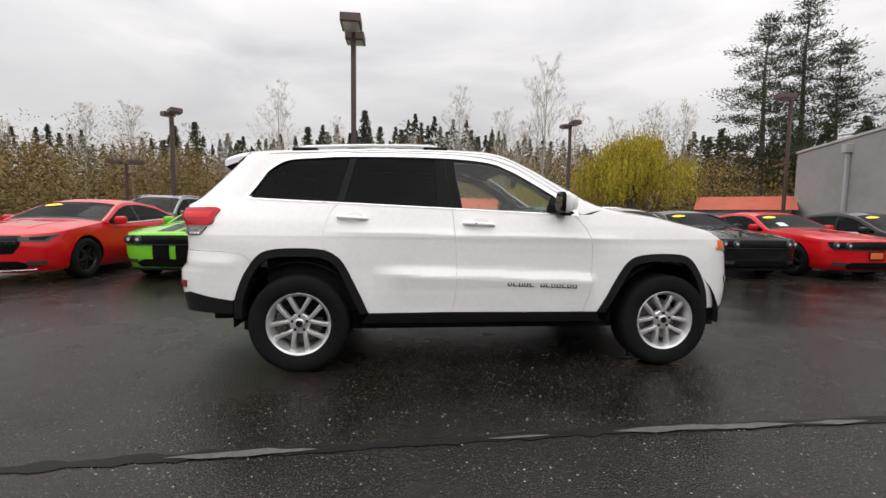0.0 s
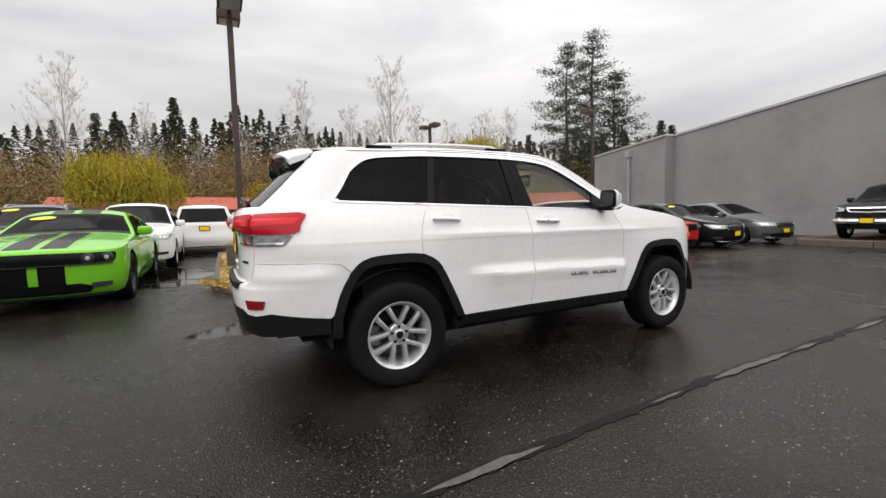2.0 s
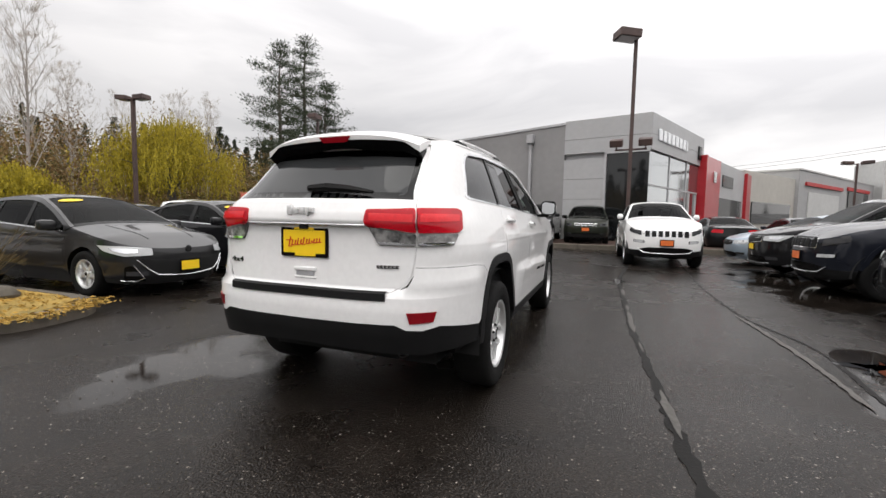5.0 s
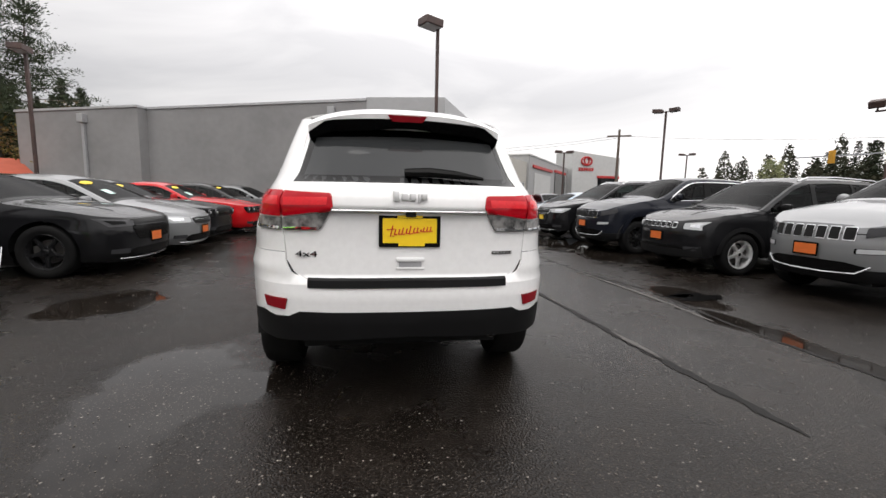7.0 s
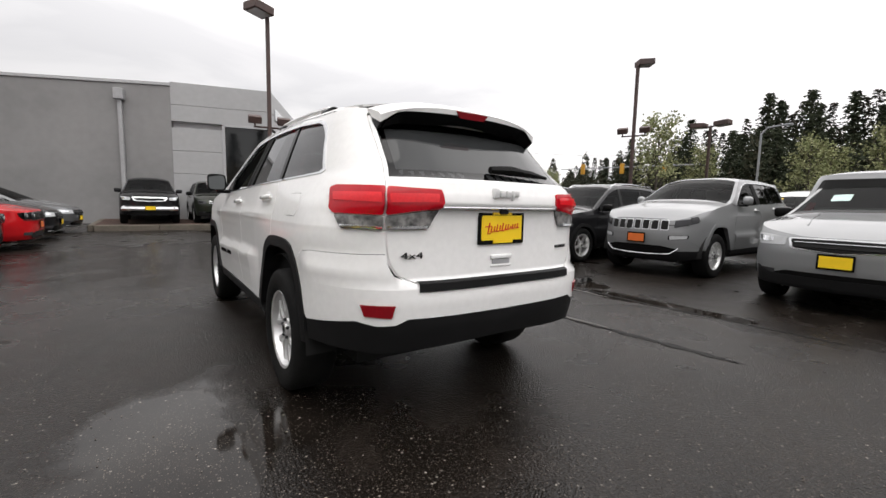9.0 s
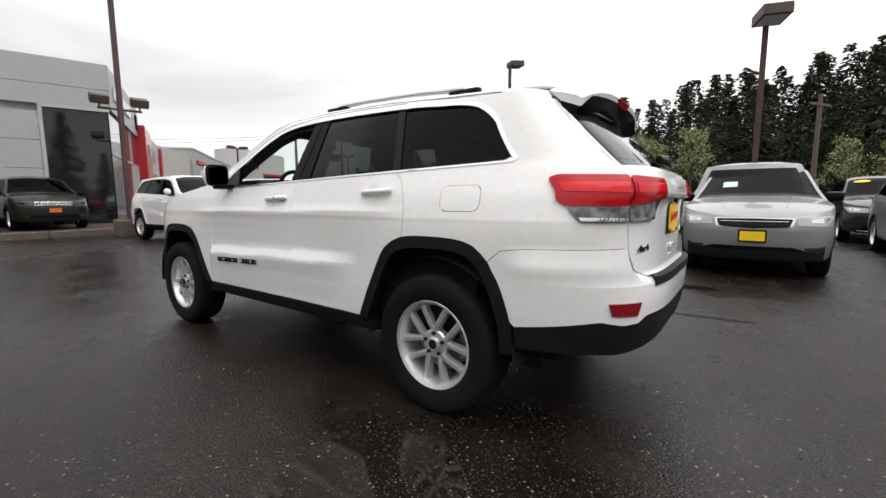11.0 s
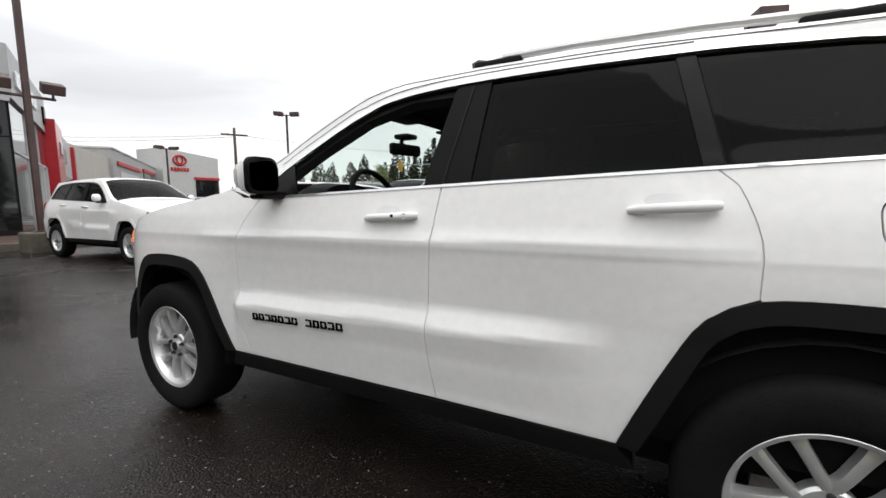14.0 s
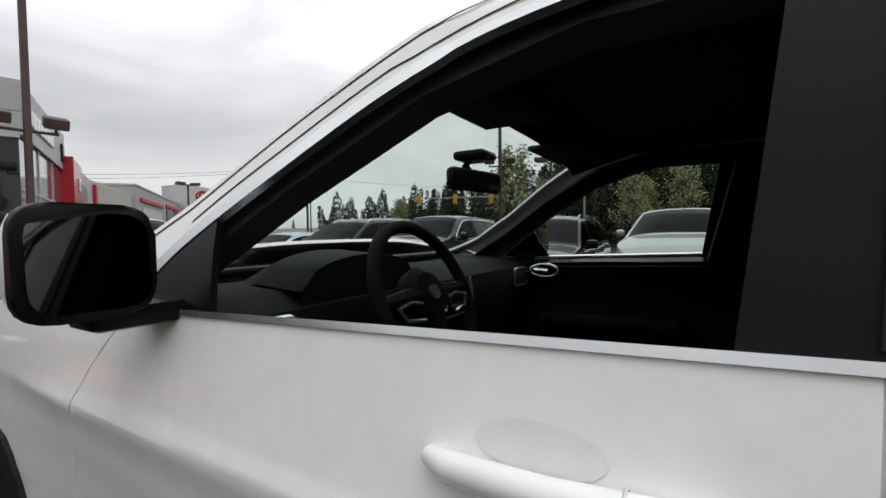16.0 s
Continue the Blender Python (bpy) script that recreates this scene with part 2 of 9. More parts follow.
def lathe(profile, steps=48, axis="y"):
    """A turned body: profile rows of (radius, place along the axis)."""
    bm = bmesh.new()
    rings = []
    for k in range(steps):
        a = 2 * math.pi * k / steps
        c, s = math.cos(a), math.sin(a)
        if axis == "y":
            rings.append([bm.verts.new((r * c, h, r * s)) for r, h in profile])
        else:
            rings.append([bm.verts.new((r * c, r * s, h)) for r, h in profile])
    for k in range(steps):
        u, v = rings[k], rings[(k + 1) % steps]
        for j in range(len(profile) - 1):
            try:
                bm.faces.new((u[j], u[j + 1], v[j + 1], v[j]))
            except ValueError:
                pass
    bmesh.ops.remove_doubles(bm, verts=bm.verts, dist=1e-5)
    bmesh.ops.recalc_face_normals(bm, faces=bm.faces)
    return bm


def extrude_poly(pts, depth, m=None, bevel=0.0):
    """A flat outline in x, y raised by depth along z."""
    bm = bmesh.new()
    lo = [bm.verts.new((x, y, 0)) for x, y in pts]
    hi = [bm.verts.new((x, y, depth)) for x, y in pts]
    n = len(pts)
    bm.faces.new(lo[::-1])
    top = bm.faces.new(hi)
    for i in range(n):
        bm.faces.new((lo[i], lo[(i + 1) % n], hi[(i + 1) % n], hi[i]))
    if bevel:
        bmesh.ops.bevel(bm, geom=list(top.edges), offset=bevel, segments=2, profile=0.5, affect="EDGES")
    if m is not None:
        bmesh.ops.transform(bm, matrix=m, verts=bm.verts)
    bmesh.ops.recalc_face_normals(bm, faces=bm.faces)
    return bm


def words(text, size, depth, m, font_scale=1.0):
    """Raised lettering in the built-in font, as a bmesh."""
    c = bpy.data.curves.new("lettering", "FONT")
    c.body, c.size, c.extrude, c.align_x, c.align_y = text, size, depth, "CENTER", "CENTER"
    ob = new("lettering", c)
    ob.scale = (font_scale, 1, 1)
    dg = bpy.context.evaluated_depsgraph_get()
    me = bpy.data.meshes.new_from_object(ob.evaluated_get(dg))
    bm = bmesh.new()
    bm.from_mesh(me)
    bmesh.ops.transform(bm, matrix=m @ Matrix.Diagonal((font_scale, 1, 1, 1)), verts=bm.verts)
    bpy.data.objects.remove(ob)
    bpy.data.curves.remove(c)
    bpy.data.meshes.remove(me)
    return bm


# ---------- curved sheet-metal panels ----------
def smooth_line(pts, step):
    """A smooth line through points (Catmull-Rom), cut at about even steps."""
    p = np.array(pts, float)
    p = np.vstack([2 * p[0] - p[1], p, 2 * p[-1] - p[-2]])
    out = []
    for a, b, c, d in zip(p, p[1:], p[2:], p[3:]):
        n = max(1, int(np.linalg.norm(c - b) / step))
        for t in np.arange(n) / n:
            out.append(0.5 * (2 * b + (c - a) * t + (2 * a - 5 * b + 4 * c - d) * t**2 + (3 * b - a - 3 * c + d) * t**3))
    out.append(p[-2])
    return [tuple(q) for q in out]


def cut_line(pts, step, closed=True):
    out = []
    n = len(pts)
    for i in range(n if closed else n - 1):
        a, b = np.array(pts[i], float), np.array(pts[(i + 1) % n], float)
        k = max(1, int(math.ceil(np.linalg.norm(b - a) / step)))
        out += [tuple(a + (b - a) * j / k) for j in range(k)]
    return out if closed else out + [tuple(pts[-1])]


def inside(poly, q):
    x, y = q[:, 0], q[:, 1]
    p = np.array(poly)
    r = np.zeros(len(q), bool)
    for (ax, ay), (bx, by) in zip(p, np.roll(p, -1, 0)):
        if ay == by:
            continue
        hit = (ay > y) != (by > y)
        r ^= hit & (x < (bx - ax) * (y - ay) / (by - ay) + ax)
    return r


class Sheet:
    """Gathers curved panels with exact outlines and true normals into one mesh."""

    def __init__(self):
        self.v, self.f, self.n = [], [], []

    def add(self, surf, poly, holes=(), step=0.06, off=0.0, flange=0.012, rows=(), flip=False):
        loops = [cut_line(poly, step)] + [cut_line(h, step) for h in holes]
        pts, edges = [], []
        for lp in loops:
            k = len(pts)
            pts += lp
            edges += [(k + i, k + (i + 1) % len(lp)) for i in range(len(lp))]
        arr = np.array(loops[0])
        lo, hi = arr.min(0), arr.max(0)
        gx = np.arange(lo[0] + step / 2, hi[0], step)
        gy = np.unique(np.r_[np.arange(lo[1] + step / 2, hi[1], step), [r for r in rows if lo[1] < r < hi[1]]])
        grid = np.array([(a, b) for a in gx for b in gy]).reshape(-1, 2)
        if len(grid):
            ok = inside(loops[0], grid)
            for h in loops[1:]:
                ok &= ~inside(h, grid)
            rim = np.array(pts)
            far = np.array([np.min(np.abs(rim - g).sum(1)) > step * 0.35 for g in grid])
            pts += [tuple(g) for g in grid[ok & far]]
        vs, _, fs, *_ = geometry.delaunay_2d_cdt([Vector(p) for p in pts], edges, [], 0, 1e-7)
        uv = np.array([(p.x, p.y) for p in vs])
        tri = np.array([f[:3] for f in fs if len(f) == 3])
        mid = uv[tri].mean(1)
        keep = inside(loops[0], mid)
        for h in loops[1:]:
            keep &= ~inside(h, mid)
        tri = tri[keep]
        p, nr = self.at(surf, uv)
        c = np.cross(p[tri[:, 1]] - p[tri[:, 0]], p[tri[:, 2]] - p[tri[:, 0]])
        wrong = (c * nr[tri].mean(1)).sum(1) < 0
        tri[wrong] = tri[wrong][:, ::-1]
        k = len(self.v)
        top = p + off * nr
        self.v += top.tolist()
        self.n += nr.tolist()
        self.f += (tri + k).tolist()
        if flange:
            count = {}
            for t in tri:
                for a, b in ((t[0], t[1]), (t[1], t[2]), (t[2], t[0])):
                    count[(a, b)] = 1
            rim = [(a, b) for a, b in count if (b, a) not in count]
            for a, b in rim:
                k = len(self.v)
                self.v += [top[a].tolist(), top[b].tolist(), (top[b] - flange * nr[b]).tolist(), (top[a] - flange * nr[a]).tolist()]
                side = np.cross(top[b] - top[a], nr[a])
                side = (side / (np.linalg.norm(side) + 1e-9)).tolist()
                self.n += [side] * 4
                self.f.append([k + 1, k, k + 3, k + 2])
        return self

    @staticmethod
    def at(surf, uv):
        e = 2e-3
        p = surf(uv[:, 0], uv[:, 1])
        du = surf(uv[:, 0] + e, uv[:, 1]) - surf(uv[:, 0] - e, uv[:, 1])
        dv = surf(uv[:, 0], uv[:, 1] + e) - surf(uv[:, 0], uv[:, 1] - e)
        n = np.cross(du, dv)
        n /= np.linalg.norm(n, axis=1, keepdims=True) + 1e-12
        return p, n * np.sign(surf.out(p, n))[:, None]

    def link(self, name, mat, parent, label=""):
        me = bpy.data.meshes.new(name)
        me.from_pydata(self.v, [], self.f)
        me.shade_smooth()
        me.normals_split_custom_set_from_vertices(self.n)
        me.materials.append(mat)
        ob = new(name, me)
        ob.parent = parent
        if label:
            ob["label"] = label
        return ob


class Chart:
    """A map from two numbers to a place on the body, and which way is out."""

    def __init__(self, fn, axis):
        self.fn, self.axis = fn, axis

    def __call__(self, a, b):
        return self.fn(np.asarray(a, float), np.asarray(b, float))

    def out(self, p, n):
        if self.axis == "z":
            return n[:, 2] + 1e-9
        r = n[:, 0] * (p[:, 0] - np.clip(p[:, 0], -1.2, 1.2)) + n[:, 1] * p[:, 1]
        return r + 1e-9


class Shell:
    """The skin of a car: sides that wrap round the ends (side chart: place along the skin, height),
    end faces (y, z) and one top surface (x, y) for bonnet, screen and roof. x forward, y to the left."""

    def __init__(self, width, rear, front, top, xr, xf, rear_pow=(4.0, 2.58), front_pow=(2.8, 2.5), drop=0.07, power=3.0, detail=None, taper=None, dip=((-9.0, 0.0), (9.0, 0.0))):
        self.dip = np.array(dip, float).T
        self.width, self.rear, self.front, self.topline = (np.array(v, float).T for v in (width, rear, front, top))
        self.xr, self.xf, self.rp, self.fp, self.drop, self.power, self.detail, self.taper = xr, xf, rear_pow, front_pow, drop, power, detail, taper
        self.fine = np.linspace(self.topline[0][0], self.topline[0][-1], 400)
        zt = np.interp(self.fine, *self.topline)
        k = np.ones(13) / 13
        zt = np.convolve(np.pad(zt, 6, mode="edge"), k, "valid")
        self.topz = zt
        self.tabs, self.table = [], None
        for (m, n), a in ((rear_pow, xr - self.rear[1].min()), (front_pow, self.front[1].max() - xf)):
            ph = np.linspace(math.pi / 2, 0, 300)
            y, x = self.w(0.8) * np.sin(ph) ** (2 / m), a * np.cos(ph) ** (2 / n)
            s = np.r_[0, np.cumsum(np.hypot(np.diff(x), np.diff(y)))]
            self.tabs.append((s, ph))
        self.rear_end, self.front_end = xr - self.tabs[0][0][-1], xf + self.tabs[1][0][-1]

    def w(self, z):
        return np.interp(z, *self.width)

    def top_mid(self, x):
        return np.interp(x, self.fine, self.topz)

    def edge(self, x):
        return self.top_mid(x) - self.drop - np.interp(x, *self.dip)

    def top_at(self, x, y):
        ye = self.w(self.edge(x))
        return self.top_mid(x) - (self.drop + np.interp(x, *self.dip)) * np.minimum(np.abs(y) / ye, 1.15) ** self.power

    def side_at(self, s, z):
        s, z = np.broadcast_arrays(np.asarray(s, float), np.asarray(z, float))
        x, w = s.copy(), self.w(z)
        y = w * np.ones_like(s)
        r = s < self.xr
        ph = np.interp(self.xr - s, *self.tabs[0])
        m, n = self.rp
        x = np.where(r, self.xr - (self.xr - np.interp(z, *self.rear)) * np.cos(ph) ** (2 / n), x)
        y = np.where(r, w * np.sin(ph) ** (2 / m), y)
        f = s > self.xf
        ph = np.interp(s - self.xf, *self.tabs[1])
        m, n = self.fp
        x = np.where(f, self.xf + (np.interp(z, *self.front) - self.xf) * np.cos(ph) ** (2 / n), x)
        y = np.where(f, w * np.sin(ph) ** (2 / m), y)
        if self.detail is not None:
            y = y + self.detail(s, z)
        if self.taper is not None:
            y = self.taper(x, y, z)
        return x, y

    def side(self, sgn):
        def fn(s, z):
            x, y = self.side_at(s, z)
            return np.stack([x, sgn * y, z + 0 * x], -1)
        return Chart(fn, "side")

    def end(self, which):
        def fn(y, z):
            w = self.w(z)
            if which == "rear":
                m, n = self.rp
                x = self.xr - (self.xr - np.interp(z, *self.rear)) * np.clip(1 - (np.abs(y) / w) ** m, 0, 1) ** (1 / n)
            else:
                m, n = self.fp
                x = self.xf + (np.interp(z, *self.front) - self.xf) * np.clip(1 - (np.abs(y) / w) ** m, 0, 1) ** (1 / n)
            return np.stack([x, y if self.taper is None else self.taper(x, y, z), z + 0 * x], -1)
        return Chart(fn, "side")

    def top(self):
        return Chart(lambda x, y: np.stack([x, y, self.top_at(x, y)], -1), "z")

    def s_rear(self, y, z):
        """The side chart's number for a place y on the rear face."""
        ph = np.arcsin(np.clip(abs(y) / self.w(z), 0, 1) ** (self.rp[0] / 2))
        return float(self.xr - np.interp(-ph, -self.tabs[0][1], self.tabs[0][0]))

    def s_front(self, y, z):
        ph = np.arcsin(np.clip(abs(y) / self.w(z), 0, 1) ** (self.fp[0] / 2))
        return float(self.xf + np.interp(-ph, -self.tabs[1][1], self.tabs[1][0]))

    def s_x(self, x, z):
        """The side chart's number for a place x on the flank, also round the corners."""
        s = np.linspace(self.rear_end, self.front_end, 400)
        return float(np.interp(x, np.maximum.accumulate(self.side_at(s, np.full(400, z))[0] + np.arange(400) * 1e-7), s))

    def rim_table(self):
        """Along the whole skin: the height, x and y at which the side meets the top surface."""
        if self.table is None:
            s = np.linspace(self.rear_end, self.front_end, 500)
            z = self.edge(np.clip(s, self.topline[0][0], self.topline[0][-1]))
            for _ in range(14):
                x, y = self.side_at(s, z)
                z = 0.5 * z + 0.5 * self.top_at(x, y)
            x, y = self.side_at(s, z)
            self.table = (s, z, np.maximum.accumulate(x + np.arange(500) * 1e-7), y)
        return self.table

    def rim(self, s):
        """The height at which the side meets the top surface."""
        t = self.rim_table()
        return float(np.interp(s, t[0], t[1]))

    def rim_y(self, x):
        t = self.rim_table()
        return float(np.interp(x, t[2], t[3]))

    def rim_line(self, s0, s1, step=0.06):
        n = max(2, int(abs(s1 - s0) / step))
        return [(float(s), self.rim(float(s))) for s in np.linspace(s0, s1, n + 1)]


def both(fn):
    for sgn in (-1, 1):
        fn(sgn)


def mirror_pts(half):
    """A closed outline from its half with y >= 0, from bottom middle to top middle."""
    return [(y, z) for y, z in half] + [(-y, z) for y, z in half[::-1] if y > 1e-6]


def rounded(pts, r, n=4):
    """Rounds the corners of a closed outline."""
    out = []
    p = [np.array(q, float) for q in pts]
    for a, b, c in zip(p[-1:] + p[:-1], p, p[1:] + p[:1]):
        u, v = a - b, c - b
        k = min(r, 0.45 * np.linalg.norm(u), 0.45 * np.linalg.norm(v))
        s, e = b + u / np.linalg.norm(u) * k, b + v / np.linalg.norm(v) * k
        for t in np.linspace(0, 1, n + 1):
            out.append(tuple((1 - t) ** 2 * s + 2 * t * (1 - t) * b + t**2 * e))
    return out

# ---------- wheels ----------
WHEELS = {}


def wheel_parts(parent, cx, cy, sgn, radius=0.378, width=0.245, rim=0.235, rim_mat=None, style="twin", seg=56):
    """A wheel: tyre and rim, with brake disc behind. sgn: the side on which its face lies."""
    rim_mat = rim_mat or M_ALLOY
    hub = new("wheel")
    hub.parent = parent
    hub.matrix_basis = pose(cx, cy, radius) @ Matrix.Diagonal((1, sgn, 1, 1))
    key = (radius, width, rim, rim_mat.name, style, seg)
    if key in WHEELS:
        for o in WHEELS[key]:
            share(o, hub, o.matrix_basis.copy())
        return hub
    h = width / 2
    tyre = lathe([(rim - 0.012, -h * 0.75), (rim + 0.01, -h * 0.95), (radius * 0.86, -h), (radius * 0.96, -h * 0.92), (radius * 0.995, -h * 0.75),
                  (radius, -h * 0.3), (radius, h * 0.3), (radius * 0.995, h * 0.75), (radius * 0.96, h * 0.92), (radius * 0.9, h * 1.0),
                  (radius * 0.8, h * 1.02), (rim + 0.035, h * 0.98), (rim + 0.012, h * 0.93), (rim, h * 0.86)], seg)
    part("tyre", tyre, M_RUBBER, hub, smooth=True)
    bm = lathe([(rim - 0.004, -h * 0.7), (rim - 0.03, -h * 0.5), (rim - 0.035, h * 0.3), (rim - 0.022, h * 0.62), (rim - 0.012, h * 0.84),
                (rim + 0.002, h * 0.9), (rim + 0.008, h * 0.86), (rim + 0.002, h * 0.7)], seg)
    face = h * 0.66
    def spoke(a0, a1, w0, w1):
        o = Vector((-math.sin(a0), 0, math.cos(a0)))
        r0, r1 = Vector((math.cos(a0), 0, math.sin(a0))) * 0.058, Vector((math.cos(a0), 0, math.sin(a0))) * (rim - 0.020)
        p0, p1 = r0 + o * a1 * 0.038, r1 + o * a1 * 0.054
        d = (p1 - p0).normalized()
        t = Vector((-d.z, 0, d.x))
        sec = []
        for k, w, y in ((0, w0, face - 0.004), (0.3, w0 * 0.92, face + 0.006), (0.75, w1, face + 0.002), (1, w1 * 1.25, face - 0.002)):
            c = p0.lerp(p1, k)
            sec.append([bm.verts.new(c + t * w + Vector((0, y - 0.035, 0))), bm.verts.new(c + t * w * 0.8 + Vector((0, y - 0.003, 0))), bm.verts.new(c + t * w * 0.35 + Vector((0, y, 0))),
                        bm.verts.new(c - t * w * 0.35 + Vector((0, y, 0))), bm.verts.new(c - t * w * 0.8 + Vector((0, y - 0.003, 0))), bm.verts.new(c - t * w + Vector((0, y - 0.035, 0)))])
        for u, v in zip(sec, sec[1:]):
            for j in range(5):
                bm.faces.new((u[j], v[j], v[j + 1], u[j + 1]))
    n = 5
    for k in range(n):
        a = 2 * math.pi * k / n - math.pi / 2
        if style == "twin":
            for e in (-1, 1):
                spoke(a, e, 0.0185, 0.019)
        else:
            spoke(a, 0, 0.034, 0.026)
    part("rim", bm, rim_mat, hub, smooth=True)
    hubcap = lathe([(0.0, face + 0.012), (0.03, face + 0.012), (0.036, face + 0.008), (0.038, face - 0.002), (0.07, face - 0.004), (0.078, face - 0.012), (0.078, face - 0.05)], 28)
    part("hub_cap", hubcap, rim_mat, hub, smooth=True)
    part("cap_badge", lathe([(0.0, face + 0.0135), (0.026, face + 0.0135), (0.028, face + 0.010)], 20), M_DARKALLOY, hub)
    for k in range(5):
        a = 2 * math.pi * (k + 0.5) / 5 - math.pi / 2
        part("lug_nut", lathe([(0, face + 0.012), (0.008, face + 0.012), (0.011, face + 0.004), (0.011, face - 0.012)], 8), M_DARKALLOY if style == "twin" else rim_mat, hub).location = (0.057 * math.cos(a), 0, 0.057 * math.sin(a))
    part("brake_disc", lathe([(0.07, -0.005), (0.16, -0.005), (0.16, -0.03), (0.07, -0.03)], 32), M_DISC, hub)
    part("brake_caliper", box(-0.19, -0.115, -0.05, 0.02, -0.075, 0.075, 0.012), M_DISC, hub)
    WHEELS[key] = list(hub.children)
    return hub


def arch_liner(parent, cx, r=0.45, y0=0.5, y1=0.9):
    def one(sgn):
        bm = bmesh.new()
        rows = []
        for k in range(19):
            a = math.pi * (k / 18 * 1.06 - 0.03)
            rows.append([bm.verts.new((cx + r * 1.05 * math.cos(a), sgn * y, 0.39 + r * math.sin(a))) for y in (y0, y1)])
        c = bm.verts.new((cx, sgn * y0, 0.35))
        for u, v in zip(rows, rows[1:]):
            bm.faces.new((u[0], u[1], v[1], v[0]))
            bm.faces.new((u[0], v[0], c))
        part("wheel_arch_liner", bm, M_DARK, parent)
    both(one)


# ---------- the white off-road estate car, in full detail ----------
def hero_detail(s, z):
    """Pressings of the flank: the ledge low on the doors, the shoulder line and the bumper's shoulder."""
    on = np.clip((s + 0.92) / 0.25, 0, 1) * np.clip((0.86 - s) / 0.06, 0, 1)
    zt = z + 0.030 * (s - 0.7)
    ledge = np.interp(zt, [0.45, 0.60, 0.690, 0.712, 0.768, 0.785], [0.0, 0.014, 0.031, 0.031, 0.003, 0.0])
    shoulder = np.interp(z + 0.012 * (s - 0.8), [0.93, 1.00, 1.045, 1.075, 1.12], [0, 0.004, 0.012, 0.004, 0]) * np.clip((s + 1.3) / 0.3, 0, 1) * np.clip((1.15 - s) / 0.3, 0, 1)
    flare_r = 0.012 * np.exp(-((s + 1.45) / 0.50) ** 4) * np.interp(z, [0.3, 0.85, 1.02], [1, 1, 0])
    flare_f = 0.014 * np.exp(-((s - 1.42) / 0.50) ** 4) * np.interp(z, [0.3, 0.85, 1.00], [1, 1, 0])
    corner = np.interp(z, [0.5, 0.70, 0.83, 0.875, 0.93], [0.0, 0.012, 0.024, 0.012, 0.0]) * np.clip((-1.86 - s) / 0.14, 0, 1) * np.clip((s + 2.75) / 0.25, 0, 1)
    return on * ledge + shoulder + flare_r + flare_f + corner


def hero_taper(x, y, z):
    """The body draws in toward the tail, most of all above the belt."""
    t = np.interp(x, [-2.1, -0.8], [1, 0]) * np.interp(z, [0.3, 1.0, 1.18, 1.33, 1.72], [0.018, 0.026, 0.045, 0.080, 0.055])
    start = np.interp(z, [1.2, 1.35], [0.66, 0.30])
    return y - np.sign(y) * t * np.clip((np.abs(y) - start) / (0.86 - start), 0, 1)


HERO_TOP = [(-2.02, 1.695), (-1.96, 1.722), (-1.75, 1.745), (-1.40, 1.765), (-0.9, 1.784), (-0.36, 1.790), (0.0, 1.776), (0.15, 1.756), (0.39, 1.674), (0.70, 1.510), (0.98, 1.340),
            (1.05, 1.308), (1.47, 1.246), (1.82, 1.168), (2.02, 1.075), (2.16, 0.99), (2.30, 0.93)]


def hero_shell():
    return Shell(
        width=[(0.25, 0.86), (0.40, 0.905), (0.46, 0.915), (0.60, 0.918), (0.80, 0.915), (0.95, 0.921), (1.04, 0.920), (1.08, 0.912), (1.15, 0.896), (1.24, 0.868), (1.32, 0.838), (1.48, 0.765), (1.62, 0.700), (1.68, 0.668), (1.74, 0.61)],
        rear=[(0.28, -2.25), (0.36, -2.38), (0.44, -2.435), (0.55, -2.465), (0.70, -2.478), (0.76, -2.474), (0.785, -2.455), (0.80, -2.425), (0.95, -2.420), (1.10, -2.424), (1.135, -2.434), (1.15, -2.458), (1.20, -2.452),
              (1.265, -2.425), (1.295, -2.375), (1.45, -2.205), (1.62, -2.03), (1.70, -1.965), (1.76, -1.93)],
        front=[(0.25, 2.22), (0.40, 2.30), (0.60, 2.335), (0.75, 2.335), (0.90, 2.31), (1.00, 2.28), (1.10, 2.20), (1.2, 2.0)],
        top=HERO_TOP, xr=-1.72, xf=1.50, front_pow=(2.6, 2.4), drop=0.070, power=3.0, detail=hero_detail, taper=hero_taper,
        dip=((-1.40, 0.0), (-0.95, -0.018), (0.0, -0.018), (0.16, 0.0), (0.38, 0.045), (0.60, 0.078), (0.80, 0.076), (0.95, 0.033), (1.06, 0.0)))


REAR_ARCH = [(-1.935, 0.42), (-1.915, 0.573), (-1.84, 0.768), (-1.758, 0.884), (-1.658, 0.934), (-1.478, 0.948), (-1.275, 0.937), (-1.153, 0.874), (-1.071, 0.739), (-0.988, 0.568), (-0.938, 0.455)]
FRONT_ARCH = [(0.867, 0.455), (0.941, 0.58), (1.027, 0.739), (1.115, 0.865), (1.231, 0.911), (1.47, 0.921), (1.625, 0.89), (1.735, 0.76), (1.80, 0.62), (1.84, 0.48)]
DOOR_B = [(-0.302, 0.46), (-0.276, 0.62), (-0.272, 0.78), (-0.285, 1.04), (-0.305, 1.257)]
DOOR_F = [(0.744, 0.455), (0.79, 0.58), (0.806, 0.691), (0.812, 0.90), (0.80, 1.02), (0.764, 1.11), (0.67, 1.223)]
DOOR_R = [(-1.27, 0.94), (-1.27, 1.09), (-1.215, 1.24), (-1.165, 1.2875)]
